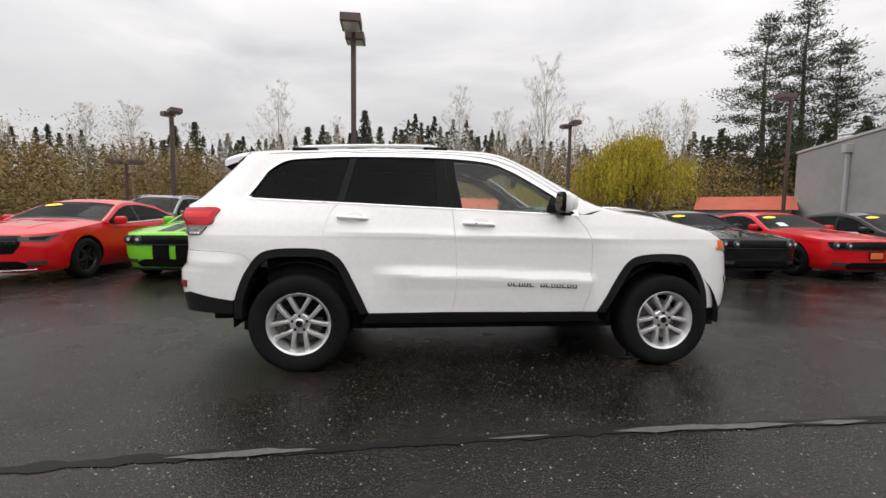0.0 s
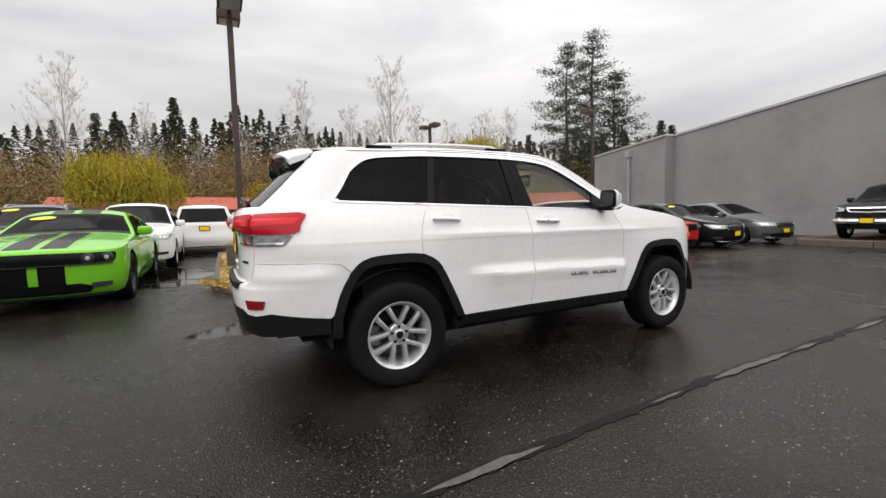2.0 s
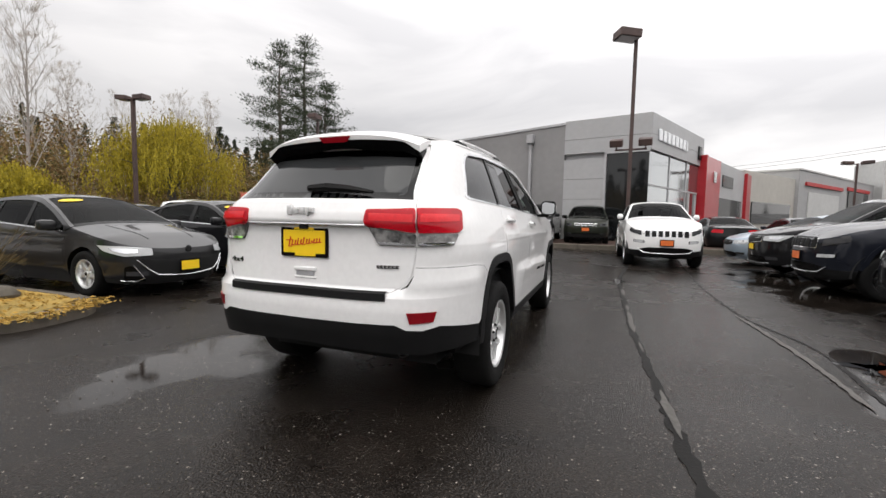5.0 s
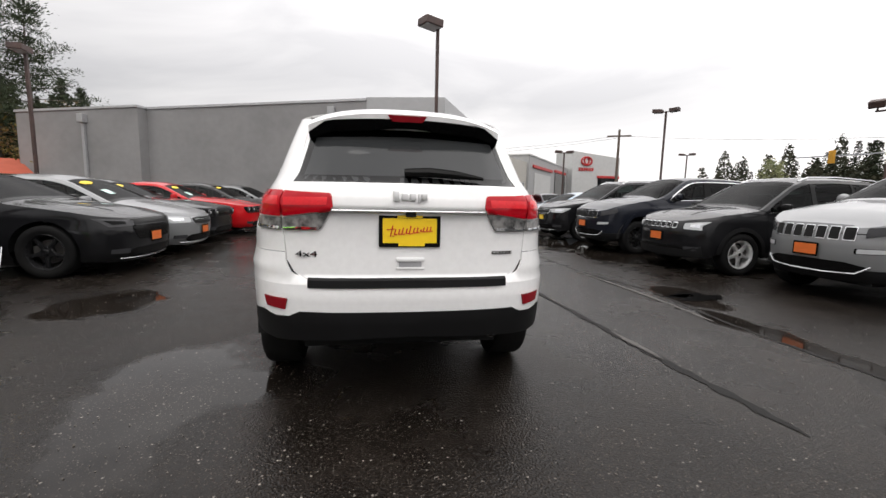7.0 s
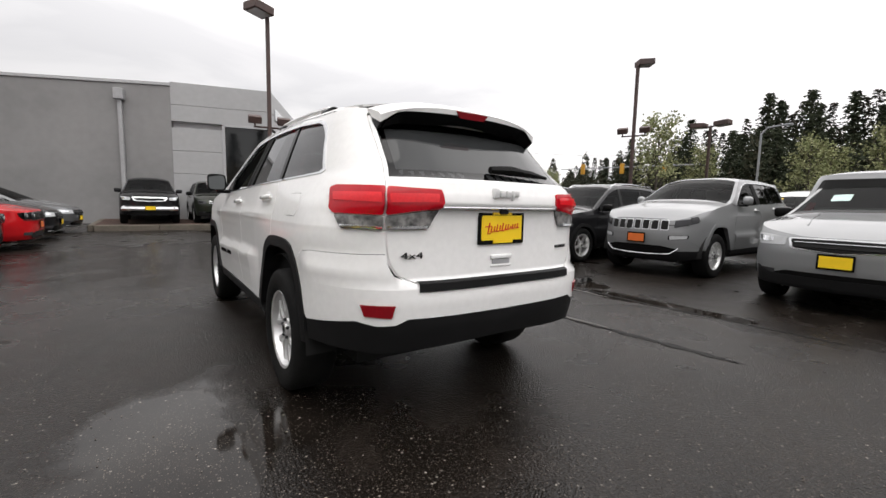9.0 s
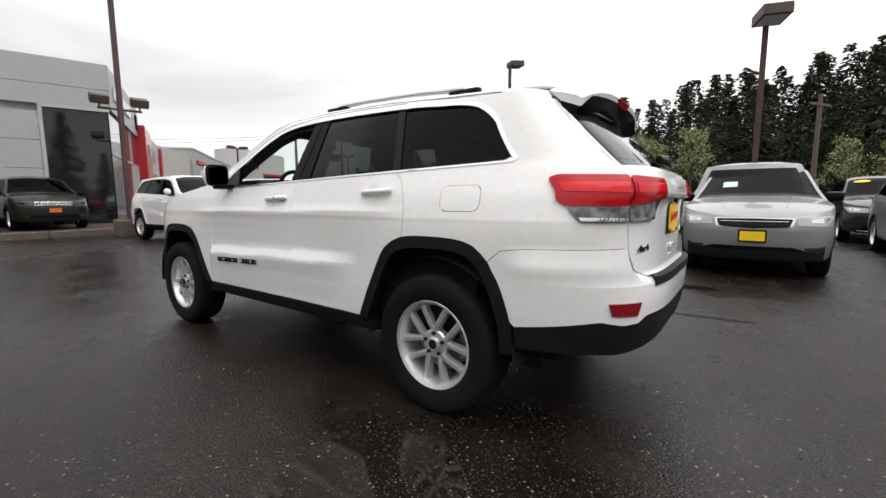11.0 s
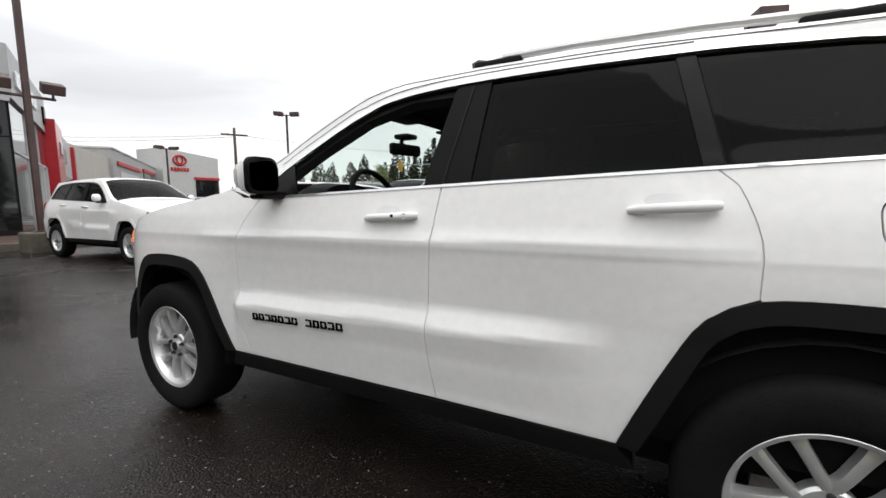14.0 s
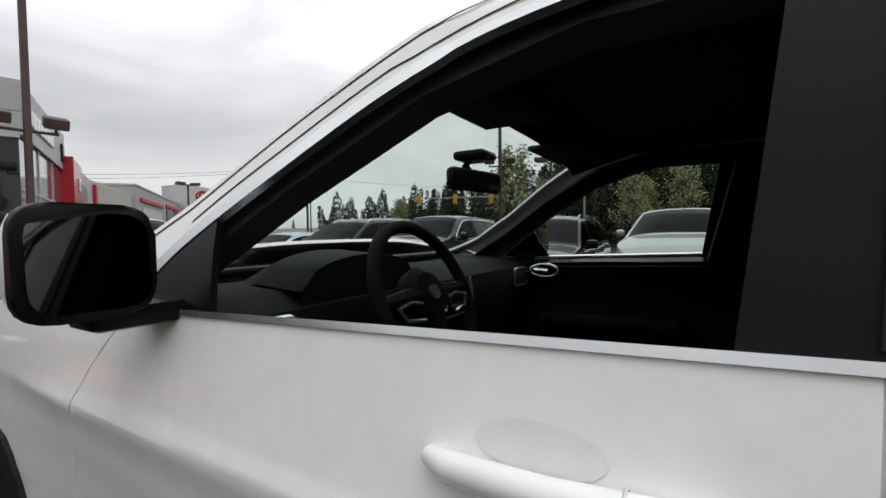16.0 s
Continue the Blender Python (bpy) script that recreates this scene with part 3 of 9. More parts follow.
DLO_TOP = [(-1.895, 1.33), (-1.785, 1.474), (-1.665, 1.585), (-1.56, 1.630), (-1.35, 1.650), (-1.094, 1.666), (-0.476, 1.673), (-0.066, 1.652), (0.168, 1.588), (0.407, 1.454), (0.578, 1.342), (0.685, 1.245)]


def belt(x):
    return 1.2464 - 0.0353 * x


def shrink(line, cx, cz, by):
    """A line drawn nearer to a centre by a distance."""
    out = []
    for x, z in line:
        d = np.array([x - cx, z - cz])
        k = np.linalg.norm(d)
        out.append((cx + d[0] * (k - by) / k, cz + d[1] * (k - by) / k))
    return out


def plate_card(parent, m, w, h, card, ink, frame_mat):
    """A dealer's card in a plate frame, with bars for its unreadable print."""
    pl = new("plate")
    pl.parent = parent
    pl.matrix_basis = m
    part("plate_frame", extrude_poly(rounded([(-w / 2 - 0.012, -h / 2 - 0.012), (w / 2 + 0.012, -h / 2 - 0.012), (w / 2 + 0.012, h / 2 + 0.012), (-w / 2 - 0.012, h / 2 + 0.012)], 0.012), 0.006), frame_mat, pl)
    part("plate_card", extrude_poly(rounded([(-w / 2 + 0.008, -h / 2 + 0.01), (w / 2 - 0.008, -h / 2 + 0.01), (w / 2 - 0.008, h / 2 - 0.01), (-w / 2 + 0.008, h / 2 - 0.01)], 0.006), 0.004, Matrix.Translation((0, 0, 0.006))), card, pl)
    if ink:
        bm = bmesh.new()
        for k, (x, hh) in enumerate([(-0.32, 0.40), (-0.26, 0.22), (-0.19, 0.20), (-0.13, 0.26), (-0.06, 0.20), (0.0, 0.30), (0.07, 0.20), (0.13, 0.20), (0.19, 0.09), (0.24, 0.18), (0.30, 0.18), (0.36, 0.18)]):
            mm = Matrix.Translation((x * w, (-0.05 + 0.20 * x + hh * 0.25) * h, 0.0115)) @ Matrix.Rotation(0.12, 4, "Z")
            add_box(bm, -0.011 * w, 0.011 * w, -hh * h / 2, hh * h / 2, -0.001, 0.0015, 0, mm @ Matrix.Rotation(-0.35, 4, "Z"))
            add_box(bm, -0.004 * w, 0.034 * w, -hh * h * 0.5, -hh * h * 0.5 + 0.035 * h, -0.001, 0.0012, 0, mm)
        add_box(bm, -0.40 * w, -0.26 * w, 0.10 * h, 0.135 * h, 0.0105, 0.0130, 0, Matrix.Rotation(0.1, 4, "Z"))
        part("print", bm, ink, pl)
        part("frame_print", box(-0.22 * w, 0.22 * w, h / 2 - 0.008, h / 2 + 0.006, 0.006, 0.0105), card, pl)
        part("frame_print", box(-0.2 * w, 0.26 * w, -h / 2 - 0.006, -h / 2 + 0.012, 0.006, 0.0105), card, pl)
    return pl


FACE_REAR = Matrix(((0, 0, -1, 0), (-1, 0, 0, 0), (0, 1, 0, 0), (0, 0, 0, 1)))
FACE_FRONT = Matrix(((0, 0, 1, 0), (1, 0, 0, 0), (0, 1, 0, 0), (0, 0, 0, 1)))


def estate_car(m, body, label, rim_mat=None, hero=False, step=0.07, trim=None, card=None, group=""):
    """The four-door off-road estate car with seven-slot grille."""
    car = thing("off_road_car", label, "car", m, group)
    sh = hero_shell()
    trim = trim or (M_CLAD if hero else body)
    chrome = M_BRIGHT
    rows = (0.66, 0.685, 0.69, 0.70, 0.712, 0.73, 0.75, 0.768, 0.785, 1.03, 1.045, 1.06, 1.075) if hero else (0.735, 1.045)
    tgap = 0.0022
    ra, fa = smooth_line(REAR_ARCH, 0.05), smooth_line(FRONT_ARCH, 0.05)
    db, df, dr = smooth_line(DOOR_B, 0.05), smooth_line(DOOR_F, 0.05), smooth_line(DOOR_R, 0.04)
    dlo = smooth_line(DLO_TOP, 0.04)
    s_gate = lambda y, z: sh.s_rear(y, z)
    xa = [p for p in ra if p[0] > -1.27]
    xb = [p for p in ra if p[0] <= -1.27]

    def flank(sgn):
        S = sh.side(sgn)
        door = Sheet().add(S, [(x - tgap, z) for x, z in df[:-1]] + [(0.66, belt(0.66)), (db[-1][0] + tgap, belt(db[-1][0]))] + [(x + tgap, z) for x, z in db[::-1][1:]], step=step * 0.8, rows=rows).link("front_door", body, car)
        rd = Sheet().add(S, [(x - tgap, z) for x, z in db[:-1]] + [(db[-1][0] - tgap, belt(-0.3)), (-1.16, belt(-1.16))] + [(x + tgap, z) for x, z in dr[::-1][1:]] + [(x, z) for x, z in xa], step=step * 0.8, rows=rows).link("rear_door", body, car)
        # front wing
        front_seam = [(sh.s_x(2.06, 0.72), 0.62), (sh.s_x(2.07, 0.9), 0.88)]
        top = sh.rim_line(sh.s_x(2.04, 0.98), 0.99, 0.05)
        Sheet().add(S, [(x + tgap, z) for x, z in df[::-1]] + fa + [(1.86, 0.50), *front_seam] + top + [(0.90, 1.265), (0.80, 1.225)], step=step * 0.8, rows=rows).link("front_wing", body, car)
        # rear quarter, roof side and windscreen pillar in one pressing
        rim_s = sh.rim_line(0.985, -1.90, 0.05)
        tail = [(s_gate(0.40, 1.66), 1.655), (s_gate(0.596, 1.622), 1.634)] + [(s_gate(0.666 - 0.070 * (z - 1.28) / 0.342, z), z) for z in (1.60, 1.52, 1.44, 1.36, 1.28)] + [(s_gate(0.658, 1.10), 1.10), (s_gate(0.645, 0.93), 0.921)]
        seam = [(-2.0, 0.9155), (-1.868, 0.9015), (-1.797, 0.8475)]
        arch_up = [p for p in xb if p[0] > -1.785]
        hole = []
        if hero and sgn > 0:
            hole = [rounded([(-1.735, 1.075), (-1.5, 1.075), (-1.495, 1.205), (-1.73, 1.205)], 0.05, 6)]
        Sheet().add(S, [(x - tgap, z) for x, z in dr] + [(-1.20, belt(-1.2) + 0.003), (-1.85, belt(-1.85)), (-1.90, belt(-1.90) + 0.006)] + dlo[1:] + [(0.74, 1.226), (0.90, 1.268)] + rim_s + tail + seam + arch_up,
                    holes=hole, step=step * 0.8, rows=rows).link("rear_quarter_panel", body, car)
        if hole:
            Sheet().add(S, shrink(hole[0], -1.615, 1.14, 0.004), step=0.05, off=0.001).link("fuel_flap", body, car)
            Sheet().add(S, shrink(hole[0], -1.615, 1.14, -0.02), step=0.08, off=-0.014, flange=0).link("fuel_flap_recess", M_DARK, car)
        # wheel-arch mouldings
        for name, line, cx in (("rear_arch_moulding", ra, -1.45), ("front_arch_moulding", fa, 1.42)):
            inner = shrink(line, cx, 0.40, 0.062)
            mould = Sheet()
            mould.add(S, line + inner[::-1], step=step * 0.7, off=0.010, flange=0.06)
            mould.link(name, M_CLAD if hero else body, car)
        # sill
        Sheet().add(S, [(-0.94, 0.452), (0.87, 0.448), (0.90, 0.375), (-0.99, 0.375)], step=step, off=0.004, flange=0.05).link("sill_moulding", M_CLAD, car)
        # glass: pillars, panes, bright surround
        pil = Sheet()
        pil.add(S, [(-0.222, belt(-0.222)), (-0.415, belt(-0.415)), (-0.428, 1.660), (-0.283, 1.659)], step=step, off=-0.004)
        pil.link("pillar_cover", HERO_CACHE["film"], car)
        Sheet().add(S, [(-1.135, belt(-1.135)), (-1.185, belt(-1.185)), (-1.10, 1.654), (-1.045, 1.657)], step=step, off=-0.006).link("window_bar", M_TRIM, car)
        qw = [(-1.19, belt(-1.19) + 0.012), (-1.85, belt(-1.85) + 0.014)] + [(x + 0.02, z - 0.012) for x, z in dlo if x < -1.12] + [(-1.105, 1.650)]
        rw = [(-0.415, belt(-0.415) + 0.01), (-1.133, belt(-1.133) + 0.01), (-1.045, 1.653), (-0.428, 1.660)]
        fw = [(0.62, belt(0.62) + 0.012), (-0.222, belt(-0.222) + 0.01), (-0.283, 1.654)] + [(x - 0.012, z - 0.014) for x, z in dlo if x > -0.28]
        panes = [("quarter_window", qw, M_GLASS_DARK), ("rear_door_window", rw, M_GLASS_DARK)]
        if not (hero and sgn > 0):
            panes.append(("front_door_window", fw, M_GLASS_CLEAR if hero else M_GLASS_CAR))
        for nm, poly, mt in panes:
            Sheet().add(S, poly, step=step, off=-0.012, flange=0).link(nm, mt, car).visible_shadow = False
        ring_in = [(0.66, belt(0.66) + 0.004), (-1.83, belt(-1.83) + 0.006), (-1.865, belt(-1.85) + 0.02)] + [(x + 0.012 * (x < -1.5) - 0.010 * (x > 0.1), z - 0.010) for x, z in dlo]
        ring_out = [(0.71, belt(0.7) - 0.005), (-1.87, belt(-1.87) - 0.004), (-1.915, belt(-1.90) + 0.012)] + [(x - 0.010 * (x < -1.5) + 0.008 * (x > 0.1), z + 0.006) for x, z in dlo]
        Sheet().add(S, ring_out, holes=[ring_in], step=0.04, off=0.004, flange=0.014).link("window_surround", chrome, car)
        if hero:
            # seam between the doors on the black pillar, seams above the doors and along the roof
            Sheet().add(S, [(-0.303, belt(-0.303) + 0.012), (-0.309, belt(-0.309) + 0.012), (-0.361, 1.648), (-0.354, 1.648)], step=0.06, off=0.0005, flange=0.004).link("door_seal", M_DARK, car)
            over = [(x, z + 0.026 + 0.006 * (x > 0.2)) for x, z in dlo if -1.10 < x < 0.60]
            Sheet().add(S, over + [(x, z + 0.0045) for x, z in over[::-1]], step=0.05, off=0.001, flange=0).link("door_seam", M_DARK, car)
            ditch = [(x, z - 0.014) for x, z in sh.rim_line(0.72, -1.72, 0.06)]
            Sheet().add(S, ditch + [(x, z - 0.0045) for x, z in ditch[::-1]], step=0.05, off=0.001, flange=0).link("roof_seam", M_DARK, car)
        # lamps at the rear corner
        yi, yo = 0.652, 0.660
        lamp_in = [(s_gate(0.402, 1.222), 1.224), (s_gate(0.392, 1.165), 1.160), (s_gate(0.41, 1.14), 1.142), (s_gate(0.54, 1.12), 1.124), (s_gate(yi, 1.10), 1.106), (s_gate(yi, 1.23), 1.232)]
        clear_in = [(s_gate(0.408, 1.14), 1.136), (s_gate(0.462, 1.04), 1.040), (s_gate(yi, 1.04), 1.036), (s_gate(yi, 1.10), 1.100), (s_gate(0.54, 1.12), 1.118)]
        lamp_out = [(s_gate(yo, 1.10), 1.106), (-2.165, 1.106), (-2.115, 1.125), (-2.055, 1.226), (-2.10, 1.240), (s_gate(yo, 1.23), 1.233)]
        clear_out = [(s_gate(yo, 1.04), 1.036), (-2.235, 1.038), (-2.17, 1.098), (s_gate(yo, 1.10), 1.100)]
        lamp = new("tail_lamp")
        lamp.parent = car
        for nm, poly, mt in (("red_lens", lamp_in, M_RED_LENS), ("red_lens", lamp_out, M_RED_LENS), ("clear_lens", clear_in, M_CLEAR_LENS), ("clear_lens", clear_out, M_CLEAR_LENS)):
            Sheet().add(S, rounded(poly, 0.012, 2), step=0.035, off=0.012, flange=0.02).link(nm, mt, lamp)
        Sheet().add(S, [(s_gate(0.468, 1.04), 1.042), (s_gate(yi - 0.006, 1.04), 1.038), (s_gate(yi - 0.006, 1.05), 1.052), (s_gate(0.462, 1.05), 1.056)], step=0.04, off=0.016, flange=0.006).link("bright_bar", M_CHROME, lamp)
        Sheet().add(S, [(s_gate(0.668, 1.04), 1.038), (-2.240, 1.040), (-2.225, 1.054), (s_gate(0.668, 1.05), 1.052)], step=0.04, off=0.016, flange=0.006).link("bright_bar", M_CHROME, lamp)
        Sheet().add(S, [(s_gate(0.425, 1.17), 1.166), (s_gate(yi - 0.012, 1.16), 1.160), (s_gate(yi - 0.012, 1.20), 1.200), (s_gate(0.42, 1.20), 1.202)], step=0.04, off=0.0155, flange=0.003).link("light_guide", M_GUIDE, lamp)
        Sheet().add(S, [(s_gate(yo + 0.012, 1.16), 1.160), (-2.13, 1.166), (-2.10, 1.204), (s_gate(yo + 0.012, 1.20), 1.201)], step=0.04, off=0.0155, flange=0.003).link("light_guide", M_GUIDE, lamp)
        Sheet().add(S, [(s_gate(0.62, 0.685), 0.685), (s_gate(0.762, 0.69), 0.687), (s_gate(0.748, 0.63), 0.632), (s_gate(0.636, 0.626), 0.626)], step=0.04, off=0.007, flange=0.015).link("rear_reflector", M_DEEP_RED, car)
        # front lamp
        hl = [(sh.s_x(1.94, 0.93), 0.93), (sh.s_front(0.57, 0.85), 0.835), (sh.s_front(0.57, 0.95), 0.955), (sh.s_x(1.97, 0.99), 1.0)] if not hero else [(sh.s_x(1.93, 0.95), 0.955), (sh.s_front(0.47, 0.92), 0.90), (sh.s_front(0.47, 1.0), 0.985), (sh.s_x(1.97, 0.99), 1.03)]
        lampf = new("headlamp")
        lampf.parent = car
        Sheet().add(S, rounded(hl, 0.015, 2), step=0.05, off=0.008, flange=0.02).link("lens", M_SMOKED if not hero else M_HEADLAMP, lampf)
        Sheet().add(S, [(sh.s_x(1.93, 0.95), 0.958), (sh.s_x(2.04, 0.95), 0.945), (sh.s_x(2.05, 1.0), 1.005), (sh.s_x(1.97, 0.99), 1.03)], step=0.04, off=0.013, flange=0.02).link("amber_lens", M_AMBER if hero else M_SMOKED, lampf)
        # bumper ends
        s2 = sh.s_x(-2.28, 0.60)
        edge = [(-1.935, 0.555), (-2.10, 0.575), (s2, 0.605), (s_gate(0.70, 0.58), 0.585), (s_gate(0.62, 0.58), 0.590), (s_gate(0.565, 0.62), 0.618), (sh.rear_end, 0.614)]
        Sheet().add(S, [(-1.80, 0.845), (-1.87, 0.899), (-2.0, 0.913), (s_gate(0.6445, 0.918), 0.918), (s_gate(0.6355, 0.88), 0.878), (s_gate(0.6005, 0.82), 0.816), (s_gate(0.531, 0.789), 0.785), (sh.rear_end, 0.785)] + edge[::-1]
                    + [p for p in ra if -1.925 < p[0] < -1.81][::1], step=0.045, rows=(0.74, 0.76, 0.83, 0.87)).link("rear_bumper", body, car)
        low = [(-1.945, 0.45), (-2.05, 0.452), (sh.s_x(-2.25, 0.42), 0.452), (s_gate(0.70, 0.4), 0.445), (s_gate(0.5, 0.4), 0.455), (sh.rear_end, 0.47)]
        Sheet().add(S, [(x, z - 0.003) for x, z in edge] + low[::-1], step=0.06, flange=0.06).link("lower_rear_bumper", M_CLAD, car)
        fb = [(1.865, 0.50), (sh.s_x(2.06, 0.72), 0.617), (sh.s_x(2.07, 0.9), 0.878), (sh.s_front(0.47, 0.89), 0.875), (sh.front_end, 0.885), (sh.front_end, 0.46), (sh.s_front(0.5, 0.45), 0.45), (sh.s_x(2.1, 0.45), 0.46), (1.86, 0.47)]
        Sheet().add(S, fb, step=0.06).link("front_bumper", body, car)
        Sheet().add(S, [(1.86, 0.467), (sh.s_x(2.1, 0.45), 0.457), (sh.s_front(0.5, 0.45), 0.447), (sh.front_end, 0.457), (sh.front_end, 0.30), (sh.s_front(0.6, 0.3), 0.30), (1.90, 0.33)], step=0.08, flange=0.05).link("lower_front_bumper", M_CLAD, car)
        top = sh.rim_line(sh.s_x(2.05, 0.98), sh.front_end, 0.06)
        Sheet().add(S, [(sh.s_x(2.072, 0.9), 0.884), (sh.front_end, 0.890)] + top[::-1], step=0.06).link("front_panel", body, car)
        fog = rounded([(sh.s_front(0.50, 0.66), 0.64), (sh.s_front(0.74, 0.66), 0.66), (sh.s_front(0.75, 0.72), 0.72), (sh.s_front(0.50, 0.72), 0.71)], 0.02)
        Sheet().add(S, fog, step=0.05, off=0.004, flange=0.008).link("fog_lamp_recess", M_TRIM, car)
        Sheet().add(S, shrink(fog, sum(p[0] for p in fog) / len(fog), 0.682, 0.022), step=0.05, off=0.008, flange=0.004).link("fog_lamp", M_HEADLAMP, car)
        if hero:
            for ln in (db, df, dr):
                seam_ = sorted(ln, key=lambda p: p[1])
                Sheet().add(S, [(x + 0.012, z) for x, z in seam_] + [(x - 0.012, z) for x, z in seam_[::-1]], step=0.06, off=-0.007, flange=0).link("door_seal", body, car)
        # handles
        for hx0, hx1, zz in ((-0.945, -1.175, 1.175), (0.022, -0.222, 1.140)):
            w0 = float(sh.side_at(np.array([hx0]), np.array([zz]))[1][0])
            hd = new("door_handle")
            hd.parent = car
            part("grip", tube([(hx0, sgn * (w0 + 0.002), zz - 0.004), (hx0 - 0.03, sgn * (w0 + 0.017), zz - 0.001), ((hx0 + hx1) / 2, sgn * (w0 + 0.023), zz + 0.003), (hx1 + 0.03, sgn * (w0 + 0.018), zz + 0.007), (hx1, sgn * (w0 + 0.004), zz + 0.009)], [0.010, 0.0145, 0.0155, 0.0165, 0.012], 12), body, hd, smooth=True)
            cx = (hx0 + hx1) / 2
            # flat ellipse on the skin; the hollow's shade is put into its duller white
            cup = [(cx + 0.018 + 0.058 * math.cos(a), zz + 0.024 + 0.021 * math.sin(a)) for a in np.linspace(0, 2 * math.pi, 20, endpoint=False)]
            Sheet().add(S, cup, step=0.03, off=0.0015, flange=0).link("grip_cup", HERO_CACHE["cup"], hd)
        if hero:
            w0 = float(sh.side_at(np.array([-0.19]), np.array([1.15]))[1][0])
            part("key_hole", lathe([(0.0, 0.004), (0.006, 0.004), (0.0065, -0.01)], 12), M_DARK, car).matrix_basis = pose(-0.127, sgn * (w0 + 0.0385), 1.148, 0, 0, 0 if sgn > 0 else 180)
            part("handle_joint", lathe([(0.0160, -0.0015), (0.0172, 0.0), (0.0160, 0.0015)], 16), M_SATIN, car).matrix_basis = pose(-0.155, sgn * (w0 + 0.020), 1.146, 0, 0, 90)
            if sgn > 0:
                part("lock_cylinder", lathe([(0.0, 0.001), (0.009, 0.0015), (0.011, 0.003), (0.0125, 0.0)], 18), HERO_CACHE["cup"], car).matrix_basis = pose(-0.180, w0 + 0.034, 1.147)
        # mirror
        mr = new("door_mirror")
        mr.parent = car
        cy = sgn * 0.990
        bm = bmesh.new()
        add_box(bm, 0.510, 0.640, cy - 0.081, cy + 0.081, 1.236, 1.398, 0.055)
        for v in bm.verts:
            if v.co.x > 0.57:
                v.co.y = cy + (v.co.y - cy) * 0.86
                v.co.z = 1.312 + (v.co.z - 1.312) * 0.82
        bmesh.ops.recalc_face_normals(bm, faces=bm.faces)
        part("mirror_housing", bm, body, mr, smooth=True)
        part("mirror_back", extrude_poly(rounded([(-0.080, -0.079), (0.080, -0.079), (0.080, 0.079), (-0.080, 0.079)], 0.042, 5), 0.022, Matrix.Translation((0.524, cy, 1.317)) @ FACE_REAR, 0.006), M_TRIM, mr, smooth=True)
        # left glass: the dark view it would reflect is put into its colour
        part("mirror_glass", extrude_poly(rounded([(-0.068, -0.066), (0.068, -0.066), (0.068, 0.066), (-0.068, 0.066)], 0.034, 4), 0.003, Matrix.Translation((0.499, cy, 1.317)) @ Matrix.Rotation(radians(5.5), 4, "Y") @ Matrix.Rotation(-sgn * radians(1), 4, "Z") @ FACE_REAR), HERO_CACHE["mirror" if sgn < 0 else "dimmed"], mr)
        part("mirror_arm", box(0.51, 0.605, min(cy, sgn * 0.84), max(cy, sgn * 0.84), 1.215, 1.252, 0.012), M_TRIM, mr, smooth=True)
        Sheet().add(S, [(0.675, 1.228), (0.435, 1.236), (0.50, 1.375), (0.56, 1.349)], step=0.05, off=0.002).link("mirror_base", M_TRIM, mr)
        # roof rail
        if hero:
            xs = [-1.54, -1.45, -1.1, -0.7, -0.45, -0.38]
            zz = [float(sh.top_at(np.array([x]), np.array([0.59]))[0]) for x in xs]
            part("roof_rail", tube([(x, sgn * 0.59, z + d) for x, z, d in zip(xs, zz, (0.0, 0.022, 0.026, 0.026, 0.022, 0.0))], [0.016, 0.017, 0.015, 0.015, 0.017, 0.016], 8), M_SATIN, car, smooth=True)
            for k, x in enumerate((-1.46, -0.42)):
                part("rail_foot", box(x - 0.1, x + 0.1, sgn * 0.59 - 0.022, sgn * 0.59 + 0.022, zz[1 if k == 0 else 4] - 0.03, zz[1 if k == 0 else 4] + 0.020, 0.012), M_TRIM, car, smooth=True)
            # name bars on the front door
            x0, x1 = (0.122, 0.688)
            n = 13
            for k in range(n):
                if k == 5:
                    continue
                bm = bmesh.new()
                a = x0 + (x1 - x0) * (k + 0.12) / n
                b = x0 + (x1 - x0) * (k + 0.88) / n
                zc = 0.682 - 0.0345 * (a - 0.122)
                w0 = float(sh.side_at(np.array([a]), np.array([zc]))[1][0])
                add_box(bm, a, b, sgn * w0 - 0.002, sgn * w0 + 0.006, zc - 0.0165, zc - 0.0095)
                add_box(bm, a, b, sgn * w0 - 0.002, sgn * w0 + 0.006, zc + 0.0095, zc + 0.0165)
                add_box(bm, a, a + 0.008, sgn * w0 - 0.002, sgn * w0 + 0.006, zc - 0.0165, zc + 0.0165)
                if k % 3 != 1:
                    add_box(bm, b - 0.008, b, sgn * w0 - 0.002, sgn * w0 + 0.006, zc - 0.0165, zc + 0.0165)
                part("badge_bar", bm, M_TRIM, car)

    both(flank)
    # top: bonnet, windscreen, roof
    T = sh.top()
    def outline(x0, x1, inset):
        xs = np.linspace(x0, x1, max(3, int(abs(x1 - x0) / 0.06)))
        ye = [sh.rim_y(float(x)) - inset for x in xs]
        return [(float(x), y) for x, y in zip(xs, ye)] + [(float(x), -y) for x, y in zip(xs[::-1], ye[::-1])]
    Sheet().add(T, outline(-1.955, 0.20, 0.004), step=0.08).link("roof", body, car)
    Sheet().add(T, outline(0.21, 0.975, 0.05), step=0.09, off=-0.006, flange=0).link("windscreen", (M_GLASS_CLEAR if hero else M_GLASS_CAR), car, "clear windscreen").visible_shadow = False
